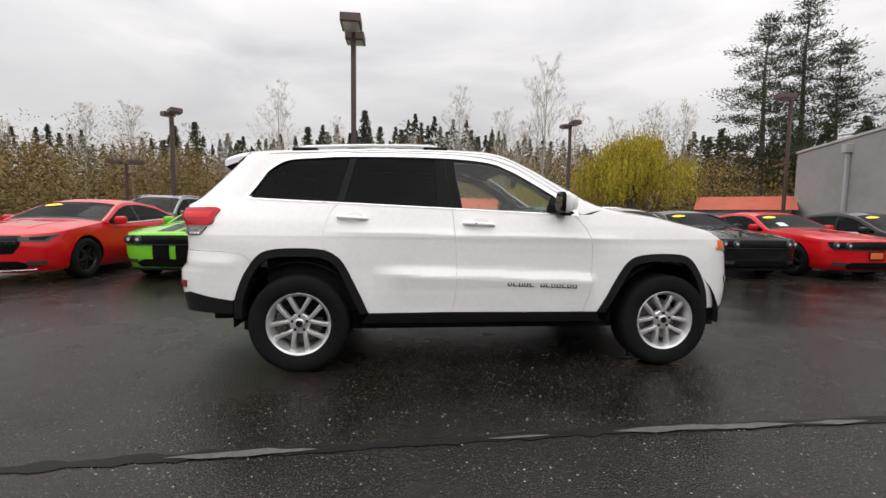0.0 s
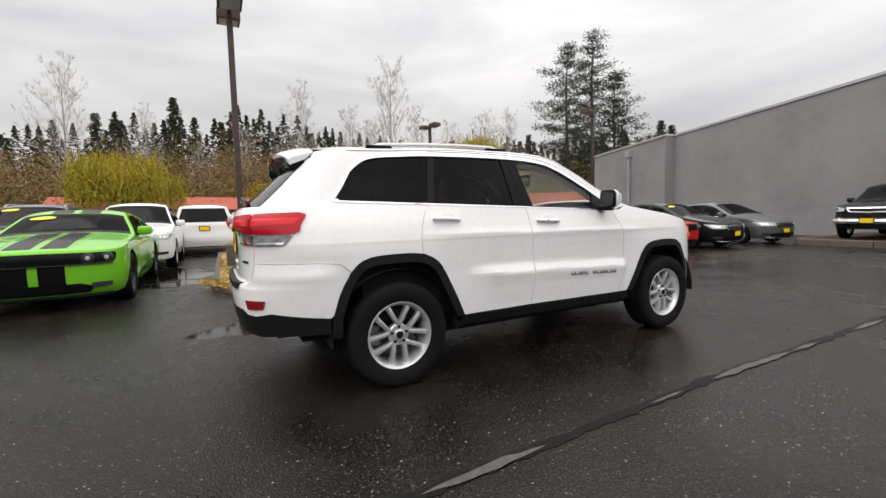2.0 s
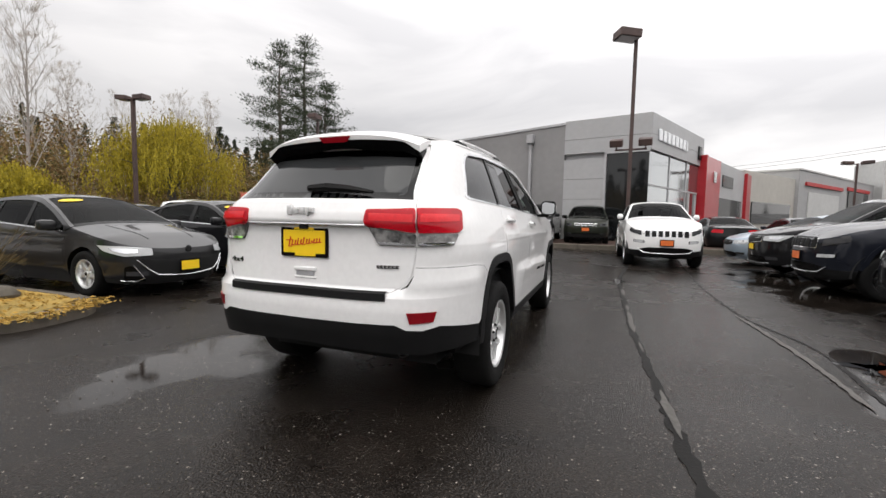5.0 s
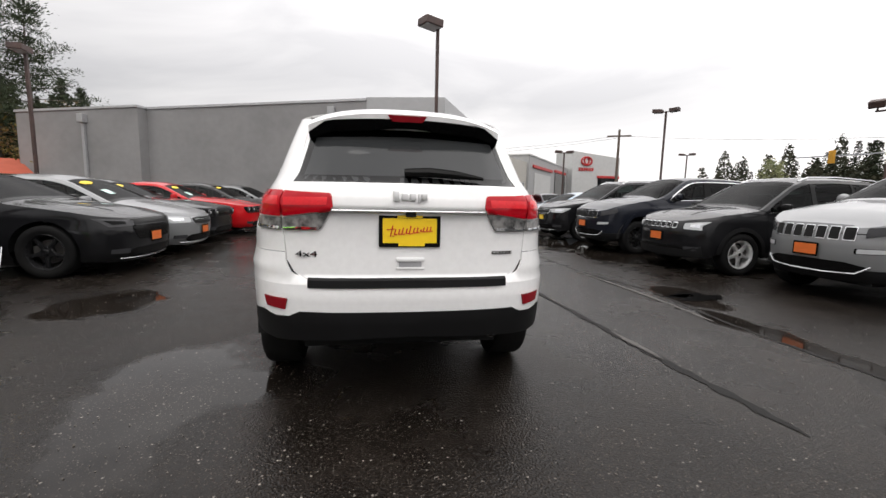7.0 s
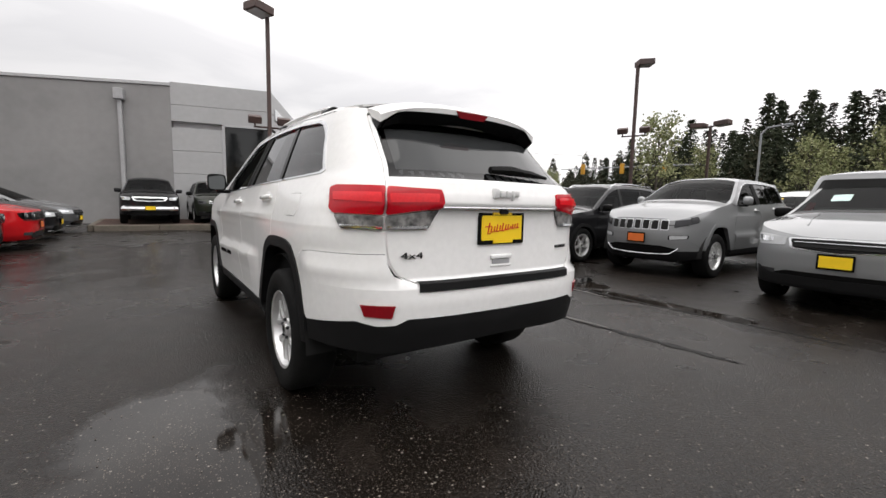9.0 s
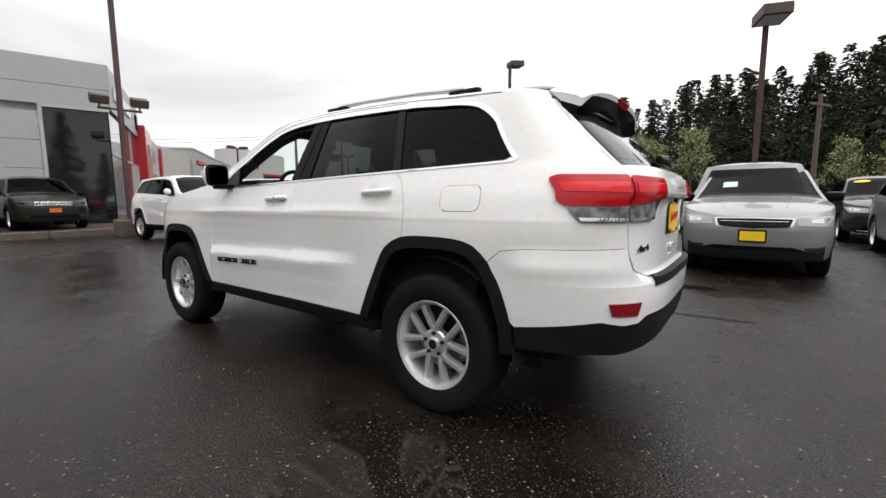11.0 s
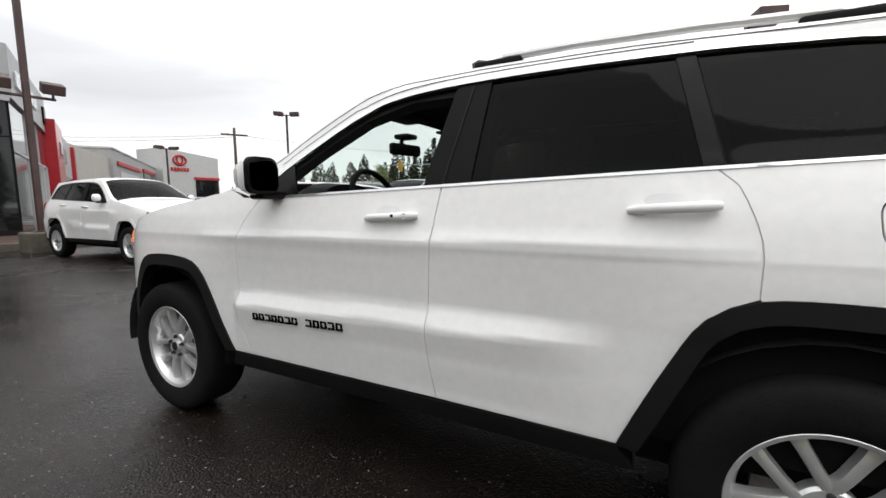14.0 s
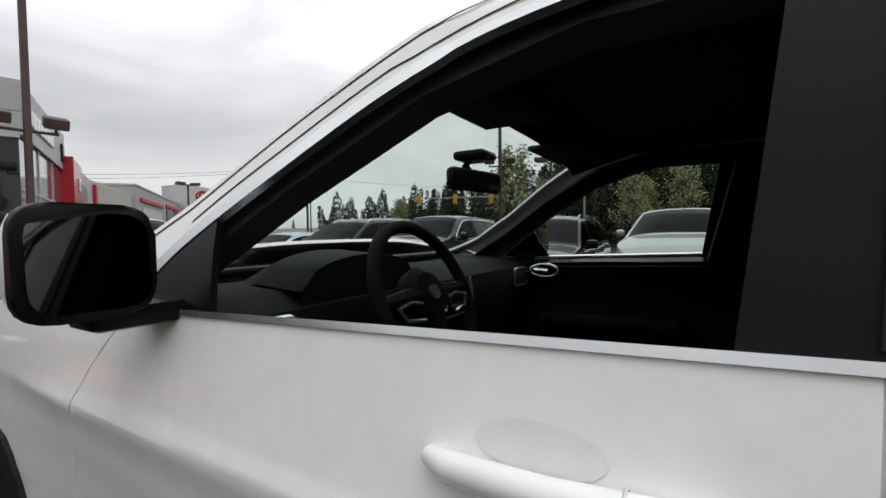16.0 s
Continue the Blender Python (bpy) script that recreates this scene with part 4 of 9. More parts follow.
    def screen_edge(sgn):
        xs = np.linspace(0.205, 0.985, 14)
        o = [(x, sgn * y) for x, y in outline(0.205, 0.985, 0.003)[:13]]
        n = len(o)
        i = [(x, y - sgn * 0.05) for x, y in o]
        Sheet().add(T, o + i[::-1], step=0.06).link("screen_pillar", body, car)
    both(screen_edge)
    def nose_outline(x0):
        o = outline(x0, 2.04, 0.004)
        h = o[: len(o) // 2]
        tip = [(float(sh.side_at(np.array([s]), np.array([z]))[0][0]) - 0.004, float(sh.side_at(np.array([s]), np.array([z]))[1][0])) for s, z in sh.rim_line(sh.s_x(2.05, 0.98), sh.front_end - 0.02, 0.06)]
        h = h + tip
        return h + [(x, -y) for x, y in h[::-1]]
    Sheet().add(T, nose_outline(1.0), step=0.08).link("bonnet", body, car)
    part("scuttle", box(0.90, 1.03, -0.72, 0.72, 1.235, 1.262, 0.01), M_TRIM, car)
    # tailgate
    R = sh.end("rear")
    gate = mirror_pts([(0, 0.789), (0.53, 0.789), (0.597, 0.82), (0.632, 0.88), (0.642, 0.93), (0.655, 1.10), (0.662, 1.28), (0.592, 1.622), (0.40, 1.650), (0, 1.660)])
    hole = mirror_pts([(0, 1.287), (0.645, 1.283), (0.575, 1.585), (0.55, 1.605), (0, 1.612)])
    Sheet().add(R, gate, holes=[hole], step=0.045, rows=(1.135, 1.15, 1.14, 1.20)).link("tailgate", body, car)
    Sheet().add(R, hole, step=0.07, off=-0.004, flange=0).link("rear_window", M_GLASS_BACK if hero else M_GLASS_DARK, car, "dark tinted rear window").visible_shadow = False
    fr = mirror_pts([(0, 1.33), (0.60, 1.328), (0.545, 1.55), (0, 1.57)])
    Sheet().add(R, hole, holes=[fr], step=0.06, off=-0.007, flange=0).link("window_border", M_TRIM, car)
    seam_out = [(y * 1.022, z - (0.012 if z < 0.8 else 0.0)) for y, z in gate if z < 1.63]
    seam_in = [(y * 0.975, z + (0.014 if z < 0.8 else 0.0)) for y, z in gate if z < 1.62]
    Sheet().add(R, seam_out, holes=[seam_in], step=0.06, off=-0.009, flange=0).link("gate_seal", body, car)
    # spoiler over the rear window
    bm = bmesh.new()
    prof = [(-1.93, 1.738), (-2.03, 1.728), (-2.12, 1.700), (-2.145, 1.682), (-2.14, 1.655), (-2.06, 1.600), (-1.99, 1.640)]
    ring = []
    for y in np.linspace(-0.555, 0.555, 25):
        k = abs(y) / 0.555
        row = []
        for i, (x, z) in enumerate(prof):
            lift = 0.030 * k**2 + (0.045 * k**4 if i <= 3 else 0.0)
            xx = x + 0.05 * k**3 * (1 if 0 < i < 6 else 0)
            zz = z - lift - (0.055 * max(0, k - 0.82) / 0.18 if i in (4, 5) else 0) + (0.018 * max(0, 1 - k * 2.6) if i == 5 else 0)
            row.append(bm.verts.new((xx, y, zz)))
        ring.append(row)
    n = len(prof)
    dark = bmesh.new()
    copy_ = [[dark.verts.new(v.co) for v in row] for row in ring]
    for u, v, du, dv in zip(ring, ring[1:], copy_, copy_[1:]):
        for j in range(n):
            w_, p_, q_ = (bm, u, v) if j < 4 else (dark, du, dv)
            w_.faces.new((p_[j], p_[(j + 1) % n], q_[(j + 1) % n], q_[j]))
    for end in (0, -1):
        bm.faces.new([ring[end][i] for i in (0, 1, 2, 3, 4, 6)])
        dark.faces.new([copy_[end][i] for i in (4, 5, 6)])
    for w_ in (bm, dark):
        bmesh.ops.delete(w_, geom=[v for v in w_.verts if not v.link_faces], context="VERTS")
        bmesh.ops.recalc_face_normals(w_, faces=w_.faces)
    part("roof_spoiler", bm, body, car, smooth=True)
    part("spoiler_fin", dark, M_TRIM, car, smooth=True)
    bm = bmesh.new()
    rows_ = []
    for y in np.linspace(-0.525, 0.525, 19):
        k = abs(y) / 0.525
        rows_.append([bm.verts.new((x + 0.04 * k**3, y, z - 0.03 * k**2 - 0.045 * max(0, k - 0.82) / 0.18)) for x, z in ((-2.128, 1.652), (-2.07, 1.612), (-2.005, 1.628), (-2.005, 1.640), (-2.06, 1.622), (-2.12, 1.658))])
    for u, v in zip(rows_, rows_[1:]):
        for j in range(6):
            bm.faces.new((u[j], u[(j + 1) % 6], v[(j + 1) % 6], v[j]))
    bm.faces.new(rows_[0][::-1])
    bm.faces.new(rows_[-1])
    bmesh.ops.recalc_face_normals(bm, faces=bm.faces)
    part("spoiler_underside", bm, M_TRIM, car, smooth=True)
    part("high_brake_lamp", extrude_poly(rounded([(-0.115, 0.018), (0.115, 0.018), (0.085, -0.018), (-0.085, -0.018)], 0.01), 0.02, Matrix.Translation((-2.128, 0, 1.662)) @ Matrix.Rotation(radians(-14), 4, "Y") @ FACE_REAR), M_DEEP_RED, car)
    # bumper step pad
    bm = bmesh.new()
    rows_ = []
    for y in np.linspace(-0.525, 0.525, 27):
        def rx(z):
            return float(sh.end("rear")(np.array([y]), np.array([z]))[0][0])
        rows_.append([bm.verts.new((rx(0.79) + 0.01, y, 0.783)), bm.verts.new((rx(0.76) + 0.018, y, 0.795)), bm.verts.new((rx(0.76) - 0.006, y, 0.785)), bm.verts.new((rx(0.745) - 0.007, y, 0.745)), bm.verts.new((rx(0.745) + 0.006, y, 0.742))])
    for u, v in zip(rows_, rows_[1:]):
        for j in range(4):
            bm.faces.new((u[j], v[j], v[j + 1], u[j + 1]))
    bmesh.ops.recalc_face_normals(bm, faces=bm.faces)
    part("bumper_step_pad", bm, M_CLAD, car, smooth=True)
    if hero:
        # chrome-like lip over the plate, camera, pull handle, badges
        part("tailgate_lip", tube([(float(R(np.array([y]), np.array([1.146]))[0][0]) - 0.004, y, 1.142) for y in np.linspace(-0.40, 0.40, 15)], 0.006, 8), M_BRIGHT, car, smooth=True)
        part("rear_camera", box(-2.448, -2.41, -0.028, 0.028, 1.112, 1.136, 0.006), M_DARK, car)
        part("tailgate_pull", box(-2.434, -2.40, -0.075, 0.075, 0.875, 0.897, 0.006), body, car, smooth=True)
        part("tailgate_pull", box(-2.430, -2.40, -0.075, 0.075, 0.832, 0.846, 0.005), body, car, smooth=True)
        # grey filling: shade between the two white bars, put in as colour
        part("pull_recess", box(-2.4285, -2.40, -0.06, 0.06, 0.848, 0.873), material("recess_shade_grey", (0.35, 0.35, 0.36), 0.6), car)
        part("lettering", words("4x4", 0.044, 0.003, Matrix.Translation((float(R(np.array([0.535]), np.array([0.915]))[0][0]) - 0.004, 0.535, 0.912)) @ Matrix.Rotation(math.atan2(float(R(np.array([0.40]), np.array([0.93]))[0][0]) - float(R(np.array([0.535]), np.array([0.93]))[0][0]), 0.135), 4, "Z") @ FACE_REAR, 1.75), M_DARKALLOY, car, "grey raised 4x4 lettering")
        for k in range(6):
            bm = bmesh.new()
            y = -0.452 - 0.0205 * k
            xx = float(R(np.array([y]), np.array([0.92]))[0][0])
            add_box(bm, xx - 0.005, xx + 0.01, y - 0.0155, y, 0.913, 0.918)
            add_box(bm, xx - 0.005, xx + 0.01, y - 0.0155, y, 0.924, 0.929)
            add_box(bm, xx - 0.005, xx + 0.01, y - 0.005, y, 0.913, 0.929)
            part("badge_bar", bm, M_DARKALLOY, car)
        for y0, y1, z0, z1 in ((0.094, 0.062, 1.192, 1.247), (0.052, 0.018, 1.198, 1.236), (0.010, -0.024, 1.198, 1.236), (-0.034, -0.05, 1.185, 1.236), (-0.05, -0.082, 1.203, 1.236)):
            part("emblem_bar", box(-2.470, -2.440, y1, y0, z0, z1, 0.006), M_SATIN, car, smooth=True)
        plate_card(car, Matrix.Translation((-2.424, 0.004, 1.040)) @ FACE_REAR, 0.30, 0.15, M_YELLOW, M_REDINK, M_TRIM)
        wb = new("rear_wiper")
        wb.parent = car
        bm = bmesh.new()
        def gx(y, z):
            return float(R(np.array([y]), np.array([z]))[0][0])
        add_tube(bm, [(gx(0.0, 1.345) - 0.03, 0.03, 1.345), (gx(0.1, 1.35) - 0.048, -0.10, 1.348), (gx(0.25, 1.34) - 0.045, -0.25, 1.338), (gx(0.4, 1.325) - 0.03, -0.40, 1.322)], [0.02, 0.026, 0.022, 0.008], 8)
        part("wiper_arm", bm, M_TRIM, wb, smooth=True)
    # grille and front intake
    F = sh.end("front")
    Sheet().add(F, rounded(mirror_pts([(0, 0.892), (0.45, 0.90), (0.455, 0.985), (0, 0.992)]), 0.02), step=0.07, off=0.004, flange=0.01).link("grille_panel", body, car)
    for k in range(7):
        y = (k - 3) * (0.122 if hero else 0.146)
        z0_, z1_, hw_ = (0.905, 0.978, 0.05) if hero else (0.795, 0.965, 0.058)
        slot = rounded([(y - hw_, z0_), (y + hw_, z0_), (y + hw_, z1_), (y - hw_, z1_)], 0.018)
        g = Sheet().add(F, slot, step=0.05, off=0.012, flange=0.01).link("grille_slot", M_CHROME, car)
        Sheet().add(F, shrink(slot, y, (z0_ + z1_) / 2, 0.013), step=0.05, off=0.0165, flange=0.004).link("slot_mesh", M_DARK, g)
    Sheet().add(F, rounded(mirror_pts([(0, 0.50), (0.52, 0.52), (0.60, 0.60), (0.40, 0.655), (0, 0.66)] if hero else [(0, 0.39), (0.52, 0.41), (0.62, 0.49), (0.42, 0.535), (0, 0.54)]), 0.03), step=0.08, off=0.006, flange=0.01).link("lower_intake", M_TRIM, car)
    if not hero:
        part("intake_trim", tube([(float(F(np.array([y]), np.array([z]))[0][0]) + 0.012, y, z) for y, z in ((-0.64, 0.50), (-0.52, 0.405), (-0.2, 0.385), (0.2, 0.385), (0.52, 0.405), (0.64, 0.50))], 0.012, 6), M_BRIGHT, car, smooth=True)
        plate_card(car, Matrix.Translation((2.352, 0, 0.655)) @ FACE_FRONT, 0.30, 0.15, card or M_ORANGE, None, M_TRIM)
    # wheels and underside
    for sx in (-1.4575, 1.4575):
        for sgn in (-1, 1):
            wheel_parts(car, sx, sgn * 0.800, sgn, radius=0.373, rim_mat=rim_mat, seg=56 if hero else 36)
        arch_liner(car, sx)
    part("underbody", box(-1.95, 2.1, -0.62, 0.62, 0.26, 0.42), M_DARK, car)
    part("exhaust_tailpipe", lathe([(0.036, 0.0), (0.036, 0.36), (0.031, 0.362), (0.031, 0.1)], 20), M_DISC, car).matrix_basis = pose(-1.86, -0.52, 0.41, 0, 0, 90)
    interior(car, sh, hero)
    return car


def seat(parent, x, y, w=0.5):
    st = new("seat")
    st.parent = parent
    st.matrix_basis = pose(x, y, 0)
    part("seat_cushion", box(-0.26, 0.28, -w / 2, w / 2, 0.60, 0.78, 0.05), M_INT2, st, smooth=True)
    part("seat_backrest", box(-0.09, 0.09, -w / 2, w / 2, 0.0, 0.62, 0.06, Matrix.Translation((-0.27, 0, 0.72)) @ Matrix.Rotation(radians(-16), 4, "Y")), M_INT2, st, smooth=True)
    part("headrest", box(-0.06, 0.06, -0.14, 0.14, 0.0, 0.19, 0.05, Matrix.Translation((-0.46, 0, 1.34)) @ Matrix.Rotation(radians(-10), 4, "Y")), M_INT2, st, smooth=True)


def interior(car, sh, full):
    inn = new("interior")
    inn.parent = car
    part("cabin_floor", box(-2.1, 1.0, -0.80, 0.80, 0.40, 0.46), M_INT, inn)
    part("bulkhead", box(0.98, 1.04, -0.78, 0.78, 0.42, 1.19), M_INT, inn)
    # headliner and inner door linings
    T = Chart(lambda x, y: np.stack([x, y, sh.top_at(x, y) - 0.045], -1), "z")
    Sheet().add(T, [(-1.9, -0.58), (0.26, -0.60), (0.26, 0.60), (-1.9, 0.58)], step=0.12, flange=0.03).link("headliner", M_LINER, inn)

    def lining(sgn):
        S = sh.side(sgn)
        Sheet().add(S, [(0.80, 0.45), (0.80, 1.17), (0.62, 1.205), (-0.30, 1.235), (-1.7, 1.28), (-1.7, 0.45)], step=0.12, off=-0.075, flange=0.02).link("door_lining", M_INT, inn)
        Sheet().add(S, [(0.72, belt(0.7) - 0.035), (-1.75, belt(-1.75) - 0.02), (-1.75, belt(-1.75) + 0.0), (0.70, belt(0.7) - 0.005)], step=0.08, off=-0.03, flange=0.045).link("window_seal", M_TRIM, inn)
        top_in = [(0.88, 1.225), (0.62, 1.375), (0.40, 1.515), (0.17, 1.635), (-0.1, 1.69), (-1.8, 1.66), (-1.8, 1.63), (-0.07, 1.635), (0.16, 1.57), (0.39, 1.44), (0.56, 1.325), (0.68, 1.23)]
        Sheet().add(S, top_in, step=0.07, off=-0.03, flange=0.05).link("pillar_trim", M_LINER, inn)
        Sheet().add(S, [(-0.24, 1.24), (-0.46, 1.24), (-0.46, 1.66), (-0.33, 1.66)], step=0.08, off=-0.03, flange=0.05).link("pillar_trim", M_LINER, inn)
        Sheet().add(S, [(-1.10, 1.27), (-1.22, 1.27), (-1.14, 1.66), (-1.03, 1.66)], step=0.08, off=-0.03, flange=0.05).link("pillar_trim", M_LINER, inn)
        if full:
            y = sgn * 0.80
            part("inner_handle_bezel", tube([(0.435 + 0.068 * math.cos(a), y - sgn * 0.012, 1.168 + 0.030 * math.sin(a)) for a in np.linspace(0, 2 * math.pi, 17)], 0.006, 6), M_BRIGHT, inn, smooth=True)
            part("inner_handle", tube([(0.48, y - sgn * 0.025, 1.172), (0.41, y - sgn * 0.035, 1.166)], 0.010, 8), M_BRIGHT, inn, smooth=True)
            part("armrest", box(-0.15, 0.45, y - 0.06, y + 0.06, 0.90, 0.97, 0.03), M_INT, inn, smooth=True)
    both(lining)
    # dashboard
    bm = bmesh.new()
    prof = [(1.0, 1.18), (0.80, 1.235), (0.62, 1.225), (0.54, 1.19), (0.52, 1.12), (0.56, 1.02), (0.60, 0.90), (0.62, 0.72), (1.0, 0.72)]
    ends = [[bm.verts.new((x, y, z)) for x, z in prof] for y in np.linspace(-0.80, 0.80, 9)]
    for u, v in zip(ends, ends[1:]):
        for j in range(len(prof)):
            bm.faces.new((u[j], u[(j + 1) % len(prof)], v[(j + 1) % len(prof)], v[j]))
    bm.faces.new(ends[0][::-1])
    bm.faces.new(ends[-1])
    bmesh.ops.recalc_face_normals(bm, faces=bm.faces)
    part("dashboard", bm, M_INT, inn, smooth=True)
    for y in (-0.38, 0.38):
        seat(inn, -0.20, y)
    if not full:
        return
    for y in (-0.4, 0.1, 0.45):
        seat(inn, -1.15, y, 0.42)
    # instrument hood
    bm = bmesh.new()
    rows_ = []
    for y in np.linspace(0.16, 0.60, 11):
        k = (y - 0.38) / 0.22
        h = 0.075 * max(0, 1 - k * k) ** 0.5
        rows_.append([bm.verts.new(p) for p in ((0.86, y, 1.215), (0.70, y, 1.235 + h), (0.545, y, 1.225 + h), (0.55, y, 1.15), (0.60, y, 1.10))])
    for u, v in zip(rows_, rows_[1:]):
        for j in range(4):
            bm.faces.new((u[j], u[j + 1], v[j + 1], v[j]))
    part("instrument_hood", bm, M_INT, inn, smooth=True)
    # steering wheel
    wheel = new("steering_wheel")
    wheel.parent = inn
    wheel.matrix_basis = Matrix.Translation((0.37, 0.36, 1.200)) @ Matrix.Rotation(radians(-66), 4, "Y")
    part("steering_rim", tube([(0.185 * math.cos(a), 0.185 * math.sin(a), 0) for a in np.linspace(0, 2 * math.pi, 41)], 0.0165, 10), M_INT, wheel, smooth=True)
    part("steering_boss", lathe([(0, 0.02), (0.055, 0.015), (0.075, -0.005), (0.07, -0.04), (0.03, -0.06), (0.03, -0.2)], 24, "z"), M_INT, wheel, smooth=True)
    for a in (90, 270, 180):
        c, s = math.cos(radians(a)), math.sin(radians(a))
        part("steering_spoke", tube([(0.05 * c, 0.05 * s, -0.01), (0.12 * c, 0.12 * s, -0.008), (0.18 * c, 0.18 * s, 0)], [0.03, 0.022, 0.016], 8), M_INT, wheel, smooth=True)
    for e in (-1, 1):
        part("spoke_trim", tube([(-0.02, e * 0.06, 0.016), (-0.012, e * 0.10, 0.014), (-0.02, e * 0.15, 0.016), (-0.05, e * 0.13, 0.014), (-0.06, e * 0.07, 0.016)], 0.005, 6), M_BRIGHT, wheel, smooth=True)
    part("emblem", lathe([(0, 0.024), (0.02, 0.024), (0.022, 0.018)], 16, "z"), M_DARKALLOY, wheel, smooth=True)
    # vents and centre stack
    def vent(y0, y1, z0, z1, x):
        p = rounded([(y0, z0), (y1, z0 + 0.01), (y1 - 0.01, z1), (y0 + 0.015, z1 - 0.004)], 0.02)
        p.append(p[0])
        part("vent_bezel", tube([(x, a, b) for a, b in p], 0.006, 6), M_BRIGHT, inn, smooth=True)
        part("vent_recess", box(x + 0.002, x + 0.03, y0 + 0.01, y1 - 0.01, z0 + 0.01, z1 - 0.01), M_DARK, inn)
    vent(0.62, 0.79, 1.095, 1.185, 0.525)
    vent(-0.79, -0.62, 1.095, 1.185, 0.525)
    vent(-0.14, -0.01, 1.09, 1.18, 0.52)
    vent(0.01, 0.14, 1.09, 1.18, 0.52)
    part("touch_screen", box(0.50, 0.54, -0.11, 0.11, 0.94, 1.075, 0.006), M_TRIM, inn)
    part("stack_trim", tube([(0.515, -0.15, 1.19), (0.505, -0.155, 1.08), (0.52, -0.15, 0.9), (0.50, -0.12, 0.80)], 0.007, 6), M_BRIGHT, inn, smooth=True)
    part("stack_trim", tube([(0.515, 0.15, 1.19), (0.505, 0.155, 1.08), (0.52, 0.15, 0.9), (0.50, 0.12, 0.80)], 0.007, 6), M_BRIGHT, inn, smooth=True)
    part("centre_console", box(-0.35, 0.55, -0.12, 0.12, 0.45, 0.80, 0.04), M_INT, inn, smooth=True)
    part("gear_lever", tube([(0.22, 0, 0.80), (0.20, 0, 0.93)], [0.014, 0.022], 8), M_INT, inn, smooth=True)
    mir = new("rear_view_mirror")
    mir.parent = inn
    part("mirror_shell", box(-0.018, 0.018, -0.125, 0.125, -0.035, 0.035, 0.016, Matrix.Translation((0.40, 0.03, 1.515)) @ Matrix.Rotation(radians(-12), 4, "Z")), M_TRIM, mir, smooth=True)
    part("mirror_stem", tube([(0.41, 0, 1.52), (0.45, 0, 1.57), (0.42, 0, 1.60)], 0.013, 8), M_TRIM, mir, smooth=True)
    part("sensor_cover", box(0.36, 0.47, -0.055, 0.055, 1.582, 1.612, 0.012, Matrix.Identity(4)), M_TRIM, mir, smooth=True)
    for e in (-1, 1):
        part("sun_visor", box(0.12, 0.30, e * 0.36 - 0.19, e * 0.36 + 0.19, 1.63, 1.648, 0.008), M_LINER, inn, smooth=True)


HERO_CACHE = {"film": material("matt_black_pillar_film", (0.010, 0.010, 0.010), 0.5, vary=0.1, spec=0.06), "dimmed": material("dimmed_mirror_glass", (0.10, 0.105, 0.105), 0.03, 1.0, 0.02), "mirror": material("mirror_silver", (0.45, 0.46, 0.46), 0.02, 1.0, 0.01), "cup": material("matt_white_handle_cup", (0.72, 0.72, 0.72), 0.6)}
HERO = estate_car(Matrix(), PAINTS["white"], "white four-door off-road car with black wheel arches, window down", hero=True, step=0.045)

